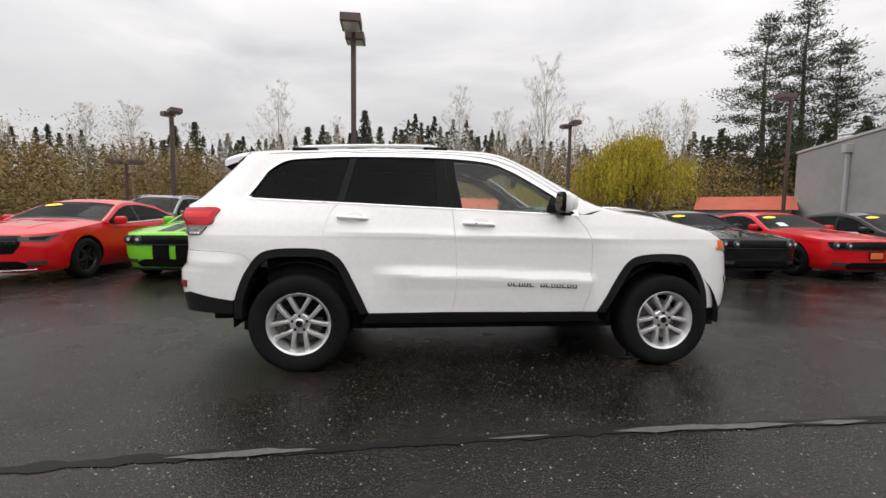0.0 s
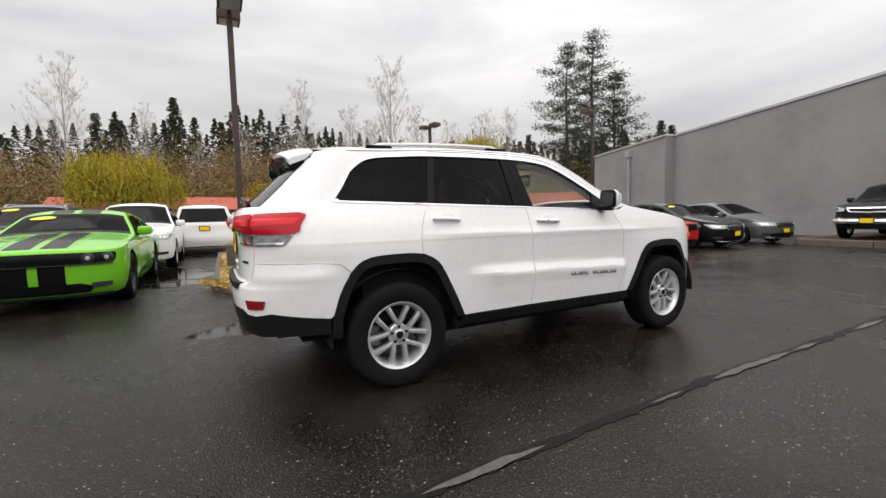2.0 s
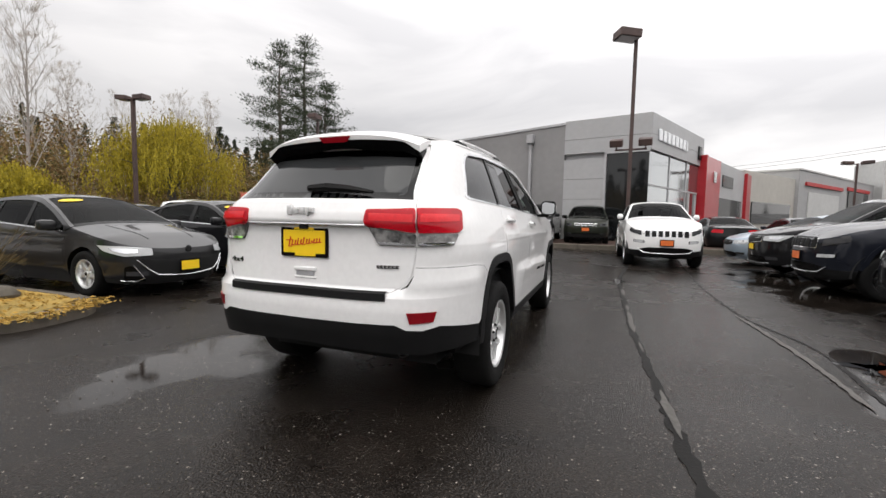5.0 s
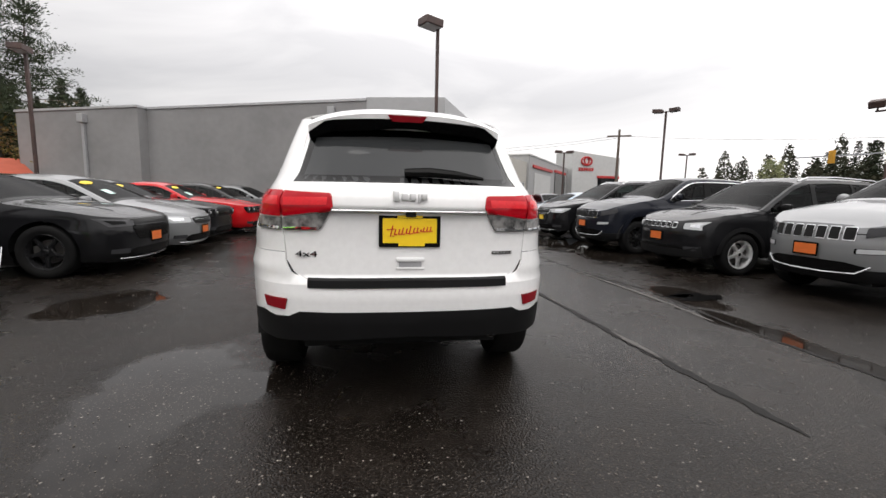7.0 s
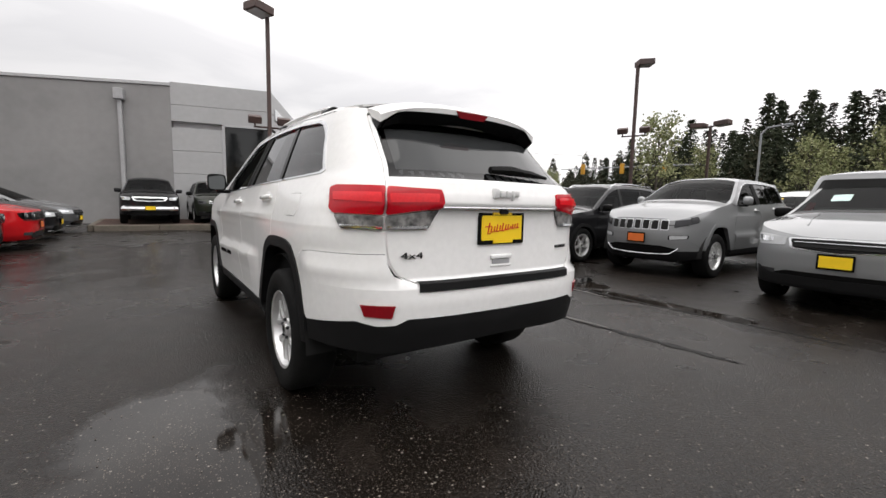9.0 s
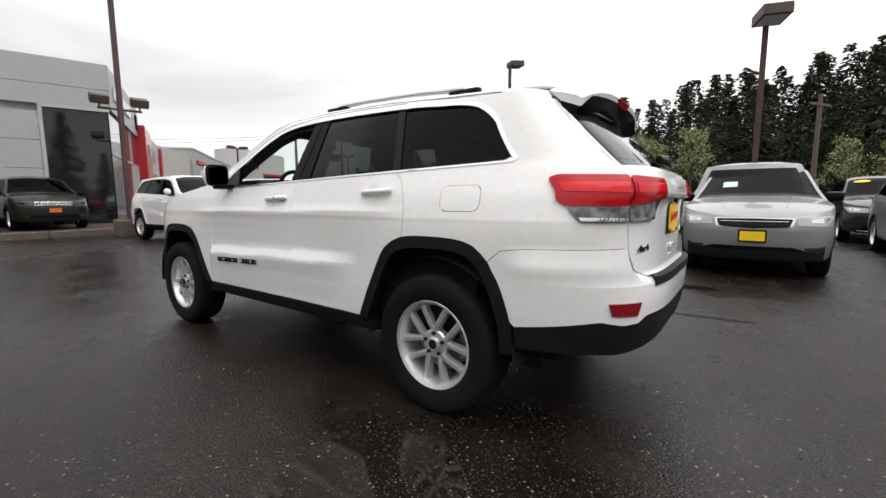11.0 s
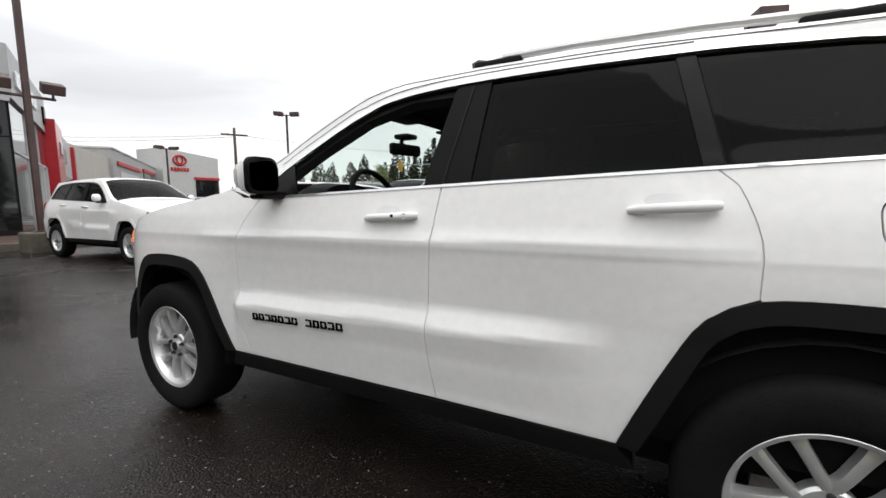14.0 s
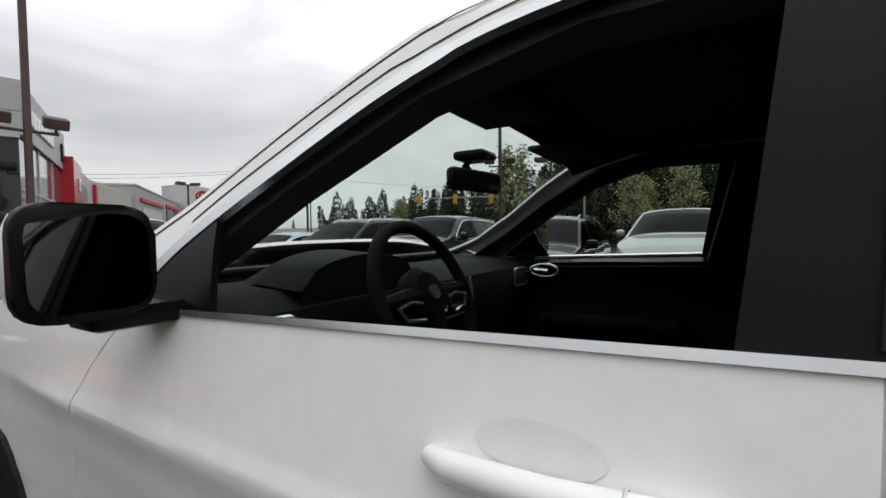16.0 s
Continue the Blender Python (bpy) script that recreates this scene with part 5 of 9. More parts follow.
# ---------- the lot: ground ----------
def asphalt():
    """Old wet asphalt: dark binder, exposed stones, smoother wet patches."""
    m = bpy.data.materials.new("wet_asphalt")
    m.use_nodes = True
    n, l = m.node_tree.nodes, m.node_tree.links
    p = n["Principled BSDF"]
    tc = n.new("ShaderNodeTexCoord")
    def noise_tex(scale, detail=4):
        t = n.new("ShaderNodeTexNoise")
        t.inputs["Scale"].default_value, t.inputs["Detail"].default_value = scale, detail
        l.new(tc.outputs["Object"], t.inputs["Vector"])
        return t
    def ramp(src, a, b, c0, c1):
        r = n.new("ShaderNodeMapRange")
        r.inputs["From Min"].default_value, r.inputs["From Max"].default_value = a, b
        r.inputs["To Min"].default_value, r.inputs["To Max"].default_value = c0, c1
        l.new(src, r.inputs["Value"])
        return r
    wide, mid, fine, edge = noise_tex(0.22, 3), noise_tex(2.2, 5), noise_tex(95, 3), noise_tex(1.3, 5)
    vor = n.new("ShaderNodeTexVoronoi")
    vor.inputs["Scale"].default_value = 85
    l.new(tc.outputs["Object"], vor.inputs["Vector"])
    stone = n.new("ShaderNodeTexVoronoi")
    stone.inputs["Scale"].default_value = 38
    l.new(tc.outputs["Object"], stone.inputs["Vector"])
    base = n.new("ShaderNodeMix")
    base.data_type = "RGBA"
    base.inputs["A"].default_value = (0.0075, 0.0058, 0.0047, 1)
    base.inputs["B"].default_value = (0.026, 0.0203, 0.0163, 1)
    l.new(ramp(mid.outputs["Fac"], 0.3, 0.72, 0.1, 0.8).outputs["Result"], base.inputs["Factor"])
    grit = n.new("ShaderNodeMix")
    grit.data_type = "RGBA"
    sep = n.new("ShaderNodeSeparateColor")
    l.new(stone.outputs["Color"], sep.inputs["Color"])
    pick = ramp(sep.outputs["Red"], 0.84, 0.97, 0.0, 1.0)
    near = ramp(stone.outputs["Distance"], 0.16, 0.26, 1.0, 0.0)
    both_ = n.new("ShaderNodeMath")
    both_.operation = "MULTIPLY"
    l.new(pick.outputs["Result"], both_.inputs[0])
    l.new(near.outputs["Result"], both_.inputs[1])
    l.new(both_.outputs["Value"], grit.inputs["Factor"])
    l.new(base.outputs["Result"], grit.inputs["A"])
    grit.inputs["B"].default_value = (0.32, 0.29, 0.255, 1)
    chip = n.new("ShaderNodeTexVoronoi")
    chip.inputs["Scale"].default_value = 105
    l.new(tc.outputs["Object"], chip.inputs["Vector"])
    sep2 = n.new("ShaderNodeSeparateColor")
    l.new(chip.outputs["Color"], sep2.inputs["Color"])
    chips = n.new("ShaderNodeMix")
    chips.data_type = "RGBA"
    worn = n.new("ShaderNodeMath")
    worn.operation = "MULTIPLY"
    shape2 = n.new("ShaderNodeMath")
    shape2.operation = "MULTIPLY"
    l.new(ramp(sep2.outputs["Green"], 0.62, 0.95, 0.0, 1.0).outputs["Result"], shape2.inputs[0])
    l.new(ramp(chip.outputs["Distance"], 0.22, 0.40, 1.0, 0.0).outputs["Result"], shape2.inputs[1])
    l.new(shape2.outputs["Value"], worn.inputs[0])
    l.new(ramp(edge.outputs["Fac"], 0.30, 0.62, 0.25, 1.0).outputs["Result"], worn.inputs[1])
    l.new(worn.outputs["Value"], chips.inputs["Factor"])
    l.new(grit.outputs["Result"], chips.inputs["A"])
    chips.inputs["B"].default_value = (0.175, 0.150, 0.125, 1)
    hue = n.new("ShaderNodeHueSaturation")
    l.new(ramp(vor.outputs["Distance"], 0.0, 0.6, 1.5, 0.5).outputs["Result"], hue.inputs["Value"])
    l.new(chips.outputs["Result"], hue.inputs["Color"])
    l.new(hue.outputs["Color"], p.inputs["Base Color"])
    # hollows where a film of rain water stands, with ragged soft edges
    depth = None
    for cx_, cy_, rx_, ry_ in ((-1.95, 1.42, 0.85, 0.52), (0.3, 3.0, 0.72, 0.50), (0.1, -3.8, 0.7, 0.35), (-1.4, -3.5, 1.0, 0.22), (4.8, -5.4, 3.2, 1.2), (-3.4, 7.2, 0.8, 1.8)):
        off_ = n.new("ShaderNodeVectorMath")
        off_.operation = "SUBTRACT"
        off_.inputs[1].default_value = (cx_, cy_, 0)
        l.new(tc.outputs["Object"], off_.inputs[0])
        div_ = n.new("ShaderNodeVectorMath")
        div_.operation = "DIVIDE"
        div_.inputs[1].default_value = (rx_, ry_, 1000)
        l.new(off_.outputs["Vector"], div_.inputs[0])
        len_ = n.new("ShaderNodeVectorMath")
        len_.operation = "LENGTH"
        l.new(div_.outputs["Vector"], len_.inputs[0])
        if depth is None:
            depth = len_.outputs["Value"]
        else:
            mn_ = n.new("ShaderNodeMath")
            mn_.operation = "MINIMUM"
            l.new(depth, mn_.inputs[0])
            l.new(len_.outputs["Value"], mn_.inputs[1])
            depth = mn_.outputs["Value"]
    rag = n.new("ShaderNodeMath")
    rag.operation = "ADD"
    l.new(depth, rag.inputs[0])
    l.new(ramp(edge.outputs["Fac"], 0.3, 0.7, -0.45, 0.45).outputs["Result"], rag.inputs[1])
    pool = ramp(rag.outputs["Value"], 0.80, 1.10, 1.0, 0.0)
    damp = ramp(wide.outputs["Fac"], 0.42, 0.60, 0.0, 0.45)
    span = n.new("ShaderNodeVectorMath")
    span.operation = "SUBTRACT"
    span.inputs[1].default_value = (5.2, 1.6, 0)
    l.new(tc.outputs["Object"], span.inputs[0])
    wide_ = n.new("ShaderNodeVectorMath")
    wide_.operation = "DIVIDE"
    wide_.inputs[1].default_value = (4.6, 2.6, 1000)
    l.new(span.outputs["Vector"], wide_.inputs[0])
    reach = n.new("ShaderNodeVectorMath")
    reach.operation = "LENGTH"
    l.new(wide_.outputs["Vector"], reach.inputs[0])
    film_ = n.new("ShaderNodeMath")
    film_.operation = "MULTIPLY"
    l.new(ramp(reach.outputs["Value"], 0.5, 1.1, 0.72, 0.0).outputs["Result"], film_.inputs[0])
    l.new(ramp(edge.outputs["Fac"], 0.32, 0.55, 0.55, 1.0).outputs["Result"], film_.inputs[1])
    soaked = n.new("ShaderNodeMath")
    soaked.operation = "MAXIMUM"
    l.new(damp.outputs["Result"], soaked.inputs[0])
    l.new(film_.outputs["Value"], soaked.inputs[1])
    wet = n.new("ShaderNodeMath")
    wet.operation = "MAXIMUM"
    l.new(pool.outputs["Result"], wet.inputs[0])
    l.new(soaked.outputs["Value"], wet.inputs[1])
    dry = ramp(mid.outputs["Fac"], 0.3, 0.7, 0.27, 0.44)
    gloss = n.new("ShaderNodeMix")
    l.new(wet.outputs["Value"], gloss.inputs["Factor"])
    l.new(dry.outputs["Result"], gloss.inputs["A"])
    gloss.inputs["B"].default_value = 0.06
    l.new(gloss.outputs["Result"], p.inputs["Roughness"])
    p.inputs["Specular IOR Level"].default_value = 0.24
    hsum = n.new("ShaderNodeMath")
    hsum.operation = "ADD"
    l.new(vor.outputs["Distance"], hsum.inputs[0])
    l.new(fine.outputs["Fac"], hsum.inputs[1])
    bp = n.new("ShaderNodeBump")
    bp.invert = True
    bp.inputs["Distance"].default_value = 0.006
    l.new(ramp(wet.outputs["Value"], 0.0, 1.0, 0.60, 0.0).outputs["Result"], bp.inputs["Strength"])
    l.new(hsum.outputs["Value"], bp.inputs["Height"])
    l.new(bp.outputs["Normal"], p.inputs["Normal"])
    return m


def ground_height(x, y):
    """Flat under the lot, rising as a wooded bank beyond it to the north and a low rise to the south."""
    n_ = max(0.0, y - 34 - 0.08 * abs(x))
    s_ = max(0.0, -y - 40)
    return min(7.0, 0.16 * n_) + min(4.0, 0.08 * s_)


gx = [-700, -300, -150, -100] + list(range(-80, 81, 8)) + [100, 150, 300, 700]
gbm = bmesh.new()
gv = [[gbm.verts.new((x, y, ground_height(x, y))) for y in gx] for x in gx]
for i in range(len(gx) - 1):
    for j in range(len(gx) - 1):
        gbm.faces.new((gv[i][j], gv[i + 1][j], gv[i + 1][j + 1], gv[i][j + 1]))
M_ASPH = asphalt()
tagged(part("ground", gbm, M_ASPH, smooth=True), "dark wet asphalt of a car sales lot", "ground", kind="structure")
M_SOIL = material("bank_soil_and_dead_grass", (0.10, 0.075, 0.045), 0.95, vary=0.3, scale=3, second=(0.06, 0.06, 0.03), mix_scale=0.15, bump=0.4, bump_scale=8)
bbm = bmesh.new()
bv = [[bbm.verts.new((x, y, ground_height(x, y) + 0.05)) for y in (32, 36, 42, 50, 58, 66, 74, 82, 120, 200)] for x in range(-150, 151, 10)]
for u, v in zip(bv, bv[1:]):
    for j in range(9):
        bbm.faces.new((u[j], v[j], v[j + 1], u[j + 1]))
tagged(part("planted_bank", bbm, M_SOIL, smooth=True), "brown bank of soil and dead grass behind the lot", "bank", kind="structure")

M_TAR = material("old_crack_tar", (0.008, 0.0075, 0.007), 0.6, spec=0.16, vary=0.3, scale=20, bump=0.3, bump_scale=60)
M_FILL = material("worn_grey_joint_filler", (0.085, 0.08, 0.074), 0.75, vary=0.3, scale=25, bump=0.3, bump_scale=80)


def strip(name, pts, w, mat, label, z=0.004, ragged=0.3, seed=1):
    """A ragged strip along the ground."""
    rnd = random.Random(seed)
    p = smooth_line(pts, 0.07)
    bm = bmesh.new()
    rows_ = []
    for i, (x, y) in enumerate(p):
        a, b = p[max(0, i - 1)], p[min(len(p) - 1, i + 1)]
        d = Vector((b[0] - a[0], b[1] - a[1])).normalized()
        e = min(1.0, i / 3, (len(p) - 1 - i) / 3)
        rows_.append([bm.verts.new((x - d.y * k * w * (0.12 + 0.88 * e) * (1 + rnd.uniform(-ragged, ragged)), y + d.x * k * w * (0.12 + 0.88 * e) * (1 + rnd.uniform(-ragged, ragged)), z)) for k in (0.5, -0.5)])
    for u, v in zip(rows_, rows_[1:]):
        bm.faces.new((u[0], u[1], v[1], v[0]))
    return tagged(part(name, bm, mat), label, "road marking", kind="structure")


strip("crack_seal", [(-2.9, -2.09), (-1.7, -2.015), (-0.6, -1.975), (0.6, -1.925), (2.3, -1.92), (4.9, -1.93), (8.0, -2.25)], 0.07, M_TAR, "dark sealed crack across the wet asphalt", 0.004, 0.5, 3)
for k, (a, b) in enumerate(((-1.84, -1.12), (-0.22, 0.12), (0.50, 1.62), (1.66, 2.1), (2.9, 3.6))):
    ya = lambda x: np.interp(x, [-2.9, -1.7, -0.6, 0.6, 2.3, 4.9], [-2.09, -2.015, -1.975, -1.925, -1.92, -1.93])
    strip("joint_filler", [(x, float(ya(x)) - 0.01) for x in np.linspace(a, b, 4)], 0.055, M_FILL, "worn pale grey filler in the crack", 0.008, 0.35, 10 + k)
strip("crack_seal", [(-3.2, -3.42), (-1.06, -3.38), (0.5, -3.52), (2.2, -3.27), (6.0, -3.4), (14.0, -4.1)], 0.035, M_TAR, "thin dark crack along the parking row", 0.004, 0.6, 5)
strip("crack_seal", [(-7.0, 1.3), (-5.9, 1.9), (-5.62, 2.98), (-5.5, 3.9)], 0.06, M_TAR, "dark crack in front of the parked cars", 0.004, 0.6, 6)
strip("joint_filler", [(-0.97, -3.26), (0.29, -3.30), (2.0, -3.22)], 0.05, M_FILL, "pale worn joint beside the crack", 0.008, 0.4, 7)

M_WATER = material("shallow_rain_water", (0.006, 0.006, 0.006), 0.025, vary=0.1, scale=3, spec=0.6, rough_vary=0.5)


def puddle(cx, cy, rx, ry, turn, seed):
    rnd = random.Random(seed)
    ph = [rnd.uniform(0, 6.28) for _ in range(4)]
    bm = bmesh.new()
    vs = []
    for k in range(48):
        a = 2 * math.pi * k / 48
        q = 1 + 0.22 * math.sin(2 * a + ph[0]) + 0.16 * math.sin(3 * a + ph[1]) + 0.10 * math.sin(5 * a + ph[2]) + 0.06 * math.sin(9 * a + ph[3])
        x, y = rx * q * math.cos(a), ry * q * math.sin(a)
        c, s = math.cos(turn), math.sin(turn)
        vs.append(bm.verts.new((cx + x * c - y * s, cy + x * s + y * c, 0.0045)))
    bm.faces.new(vs)
    tagged(part("puddle", bm, M_WATER), "shallow rain puddle on the asphalt mirroring the sky", "puddle", kind="structure")


for q in ((0.1, -3.95, 0.18, 0.40, 0.1, 4), (0.15, -3.72, 0.10, 0.2, 0, 5), (4.6, -1.9, 0.4, 0.08, -0.1, 6)):
    puddle(*q)

# loose grit on the asphalt where the camera passes
rnd = np.random.default_rng(5)
N = 2600
ang = rnd.uniform(-2.9, 2.9, N) + math.pi
dist = rnd.uniform(1.6, 5.2, N)
cx, cy = dist * np.cos(ang) - 1.3, dist * np.sin(ang) * 0.95
size = rnd.uniform(0.0025, 0.006, N) * rnd.choice([1, 1, 1, 1.7], N)
gv, gf = [], []
for x, y, s in zip(cx, cy, size):
    k = len(gv)
    t = rnd.uniform(0, 3)
    gv += [(x + s * math.cos(t + a), y + s * math.sin(t + a) * 0.8, 0.002) for a in (0, 2.1, 4.2)] + [(x, y, 0.003 + s * 0.8)]
    gf += [(k, k + 1, k + 3), (k + 1, k + 2, k + 3), (k + 2, k, k + 3)]
me = bpy.data.meshes.new("loose_grit")
me.from_pydata(gv, [], gf)
me.materials.append(material("pale_grit", (0.15, 0.135, 0.12), 0.8, vary=0.4, scale=3))
tagged(new("loose_grit", me), "pale loose grit scattered on wet asphalt", "grit", kind="stuff")

# ---------- planted island with the lamp ----------
M_CONC = material("weathered_concrete", (0.115, 0.098, 0.078), 0.85, vary=0.2, scale=12, second=(0.085, 0.075, 0.058), mix_scale=2.5, bump=0.3, bump_scale=50)
M_CHIPS = material("orange_wood_chips", (0.40, 0.25, 0.05), 0.9, vary=0.35, scale=30, second=(0.20, 0.15, 0.04), mix_scale=1.6, bump=0.8, bump_scale=60)
M_MULCH = material("red_brown_bark_mulch", (0.065, 0.030, 0.020), 0.95, vary=0.4, scale=25, second=(0.035, 0.02, 0.015), bump=0.8, bump_scale=50)
ISL = rounded([(-2.68, 4.55), (-2.15, 3.62), (-1.25, 3.85), (-0.95, 4.5), (-1.1, 12.3), (-2.5, 12.6)], 0.35, 4)
isl = thing("planting_island", "kerbed planting island with orange wood chips and dead plants", "planting bed", kind="structure")
cxm, cym = -1.8, 8.0
inner = [(x + (cxm - x) * 0.16, y + (cym - y) * 0.035 + (0.1 if y < 5 else -0.1)) for x, y in ISL]
bm = bmesh.new()
lo = [bm.verts.new((x, y, 0)) for x, y in ISL]
hi = [bm.verts.new((x + (cxm - x) * 0.03, y, 0.115)) for x, y in ISL]
hi2 = [bm.verts.new((x, y, 0.115)) for x, y in inner]
lo2 = [bm.verts.new((x, y, 0.02)) for x, y in inner]
for a, b in ((lo, hi), (hi, hi2), (hi2, lo2)):
    for i in range(len(a)):
        bm.faces.new((a[i], a[(i + 1) % len(a)], b[(i + 1) % len(a)], b[i]))
bmesh.ops.recalc_face_normals(bm, faces=bm.faces)
part("island_kerb", bm, M_CONC, isl)
part("chip_bed", extrude_poly(inner, 0.11), M_CHIPS, isl)
rs = random.Random(4)
for k, (x, y, s) in enumerate(((-1.5, 5.3, 0.2), (-2.1, 6.4, 0.17), (-1.35, 6.9, 0.22))):
    bm = bmesh.new()
    bmesh.ops.create_icosphere(bm, subdivisions=2, radius=s)
    for v in bm.verts:
        v.co *= 1 + 0.25 * noise.noise(v.co * 6 + Vector((k, 0, 0)))
        v.co.z *= 0.55
    tagged(part("boulder", bm, M_CONC, None, smooth=True), "grey boulder lying in the wood chips", "rock").location = (x, y, 0.11 + s * 0.2)


def leaf_mesh(name, pos, dirs, size, mat, parent=None, aspect=0.5, label=""):
    """Many small leaves or twigs: pos and dirs are arrays, each leaf a slim four-cornered blade."""
    pos, dirs = np.asarray(pos, float), np.asarray(dirs, float)
    n_ = len(pos)
    dirs = dirs / (np.linalg.norm(dirs, axis=1, keepdims=True) + 1e-9)
    rn = np.random.default_rng(n_)
    side = np.cross(dirs, rn.normal(size=(n_, 3)))
    side /= np.linalg.norm(side, axis=1, keepdims=True) + 1e-9
    size = np.broadcast_to(np.asarray(size, float), (n_,))[:, None]
    a = pos - dirs * size * 0.5
    b = pos + side * size * aspect * 0.5
    c = pos + dirs * size * 0.5
    d = pos - side * size * aspect * 0.5
    v = np.stack([a, b, c, d], 1).reshape(-1, 3)
    f = np.arange(4 * n_).reshape(-1, 4)
    me = bpy.data.meshes.new(name)
    me.from_pydata(v.tolist(), [], f.tolist())
    me.materials.append(mat)
    ob = new(name, me)
    if parent is not None:
        ob.parent = parent
    if label:
        ob["label"] = label
    return ob


def foliage(name, color, other, rough=0.8):
    """Leaf colour that differs from leaf to leaf."""
    m = bpy.data.materials.new(name)
    m.use_nodes = True
    n, l = m.node_tree.nodes, m.node_tree.links
    p = n["Principled BSDF"]
    g = n.new("ShaderNodeNewGeometry")
    mx = n.new("ShaderNodeMix")
    mx.data_type = "RGBA"
    mx.inputs["A"].default_value, mx.inputs["B"].default_value = rgb(color), rgb(other)
    l.new(g.outputs["Random Per Island"], mx.inputs["Factor"])
    l.new(mx.outputs["Result"], p.inputs["Base Color"])
    p.inputs["Roughness"].default_value = rough
    p.inputs["Specular IOR Level"].default_value = 0.2
    return m


M_BARK = material("grey_brown_bark", (0.10, 0.085, 0.07), 0.95, vary=0.3, scale=6, bump=0.5, bump_scale=20)
# bark and twigs of the far bare trees, lightened to carry the distance haze
M_PALEBARK = material("pale_grey_bark", (0.40, 0.37, 0.34), 0.9, vary=0.25, scale=6, bump=0.3, bump_scale=20)
M_TWIG = foliage("bare_pale_twigs", (0.36, 0.32, 0.28), (0.50, 0.46, 0.41))
M_CONIFER = foliage("dark_conifer_needles", (0.024, 0.035, 0.021), (0.066, 0.074, 0.042))
M_PINE = foliage("grey_green_pine_needles", (0.028, 0.042, 0.022), (0.06, 0.075, 0.04))
M_WILLOW = foliage("yellow_green_willow_leaves", (0.42, 0.33, 0.025), (0.24, 0.20, 0.025))
M_BLOSSOM = foliage("pale_spring_leaves", (0.33, 0.33, 0.18), (0.17, 0.20, 0.085))
M_BRUSH = foliage("brown_winter_brush", (0.20, 0.115, 0.052), (0.235, 0.17, 0.075))
M_OLIVE = foliage("olive_spring_brush", (0.22, 0.17, 0.045), (0.11, 0.10, 0.034))
M_SHRUB = foliage("dead_brown_shrub_twigs", (0.14, 0.10, 0.045), (0.07, 0.055, 0.03))


def branches(bm, p, d, length, r, level, rs, tips, spread=0.6, kids=4, up=0.15):
    """Limbs that fork into ever finer twigs; the ends are gathered in tips."""
    pts, rad, q, dd = [p], [r], p.copy(), d.copy()
    for k in range(3):
        dd = (dd + Vector((rs.uniform(-1, 1), rs.uniform(-1, 1), rs.uniform(-0.6, 1) * 0.6 + up)) * 0.16).normalized()
        q = q + dd * length / 3
        pts.append(q.copy())
        rad.append(r * (1 - (k + 1) / 3 * 0.62))
    add_tube(bm, pts, rad, 5 if level == 0 else 3, caps=False)
    if level >= 3:
        tips.append((q, dd))
        return
    for k in range(kids):
        t = rs.uniform(0.3, 1.0)
        i = min(2, int(t * 3))
        b = pts[i].lerp(pts[i + 1], t * 3 - i)
        nd = (dd + Vector((rs.uniform(-1, 1), rs.uniform(-1, 1), rs.uniform(-0.2, 0.8))) * spread).normalized()
        branches(bm, b, nd, length * rs.uniform(0.45, 0.68), r * 0.42, level + 1, rs, tips, spread, kids, up)


def bare_tree(h, seed, label, mat=None):
    rs = random.Random(seed)
    t = thing("bare_tree", label, "tree", group="bare trees")
    bm = bmesh.new()
    tips = []
    top = Vector((rs.uniform(-0.3, 0.3), rs.uniform(-0.3, 0.3), h * 0.92))
    pts = [Vector((0, 0, -0.3)), Vector((0.03, 0, h * 0.25)), top * 0.5, top * 0.75, top]
    add_tube(bm, pts, [h * 0.010, h * 0.0075, h * 0.0055, h * 0.0035, h * 0.001], 6, caps=False)
    for k in range(20):
        z = h * (0.2 + 0.72 * (k / 20))
        a = k * 2.4 + rs.uniform(-0.3, 0.3)
        b = Vector((0, 0, 0)).lerp(top, z / (h * 0.92))
        ln = h * 0.27 * (1 - 0.62 * k / 20)
        branches(bm, b, Vector((math.cos(a) * 0.40, math.sin(a) * 0.40, 0.92)).normalized(), ln, h * 0.0026 * (1.2 - 0.6 * k / 20), 1, rs, tips, 0.55, 4)
    part("trunk", bm, mat or M_PALEBARK, t)
    pos, dr = [], []
    for q, d in tips:
        for _ in range(7):
            e = (d + Vector((rs.uniform(-1, 1), rs.uniform(-1, 1), rs.uniform(-0.4, 1))) * 0.7).normalized()
            pos.append(q + e * h * 0.016)
            dr.append(e)
    leaf_mesh("twig_crown", pos, dr, h * 0.045, M_TWIG, t, 0.022)
    return t


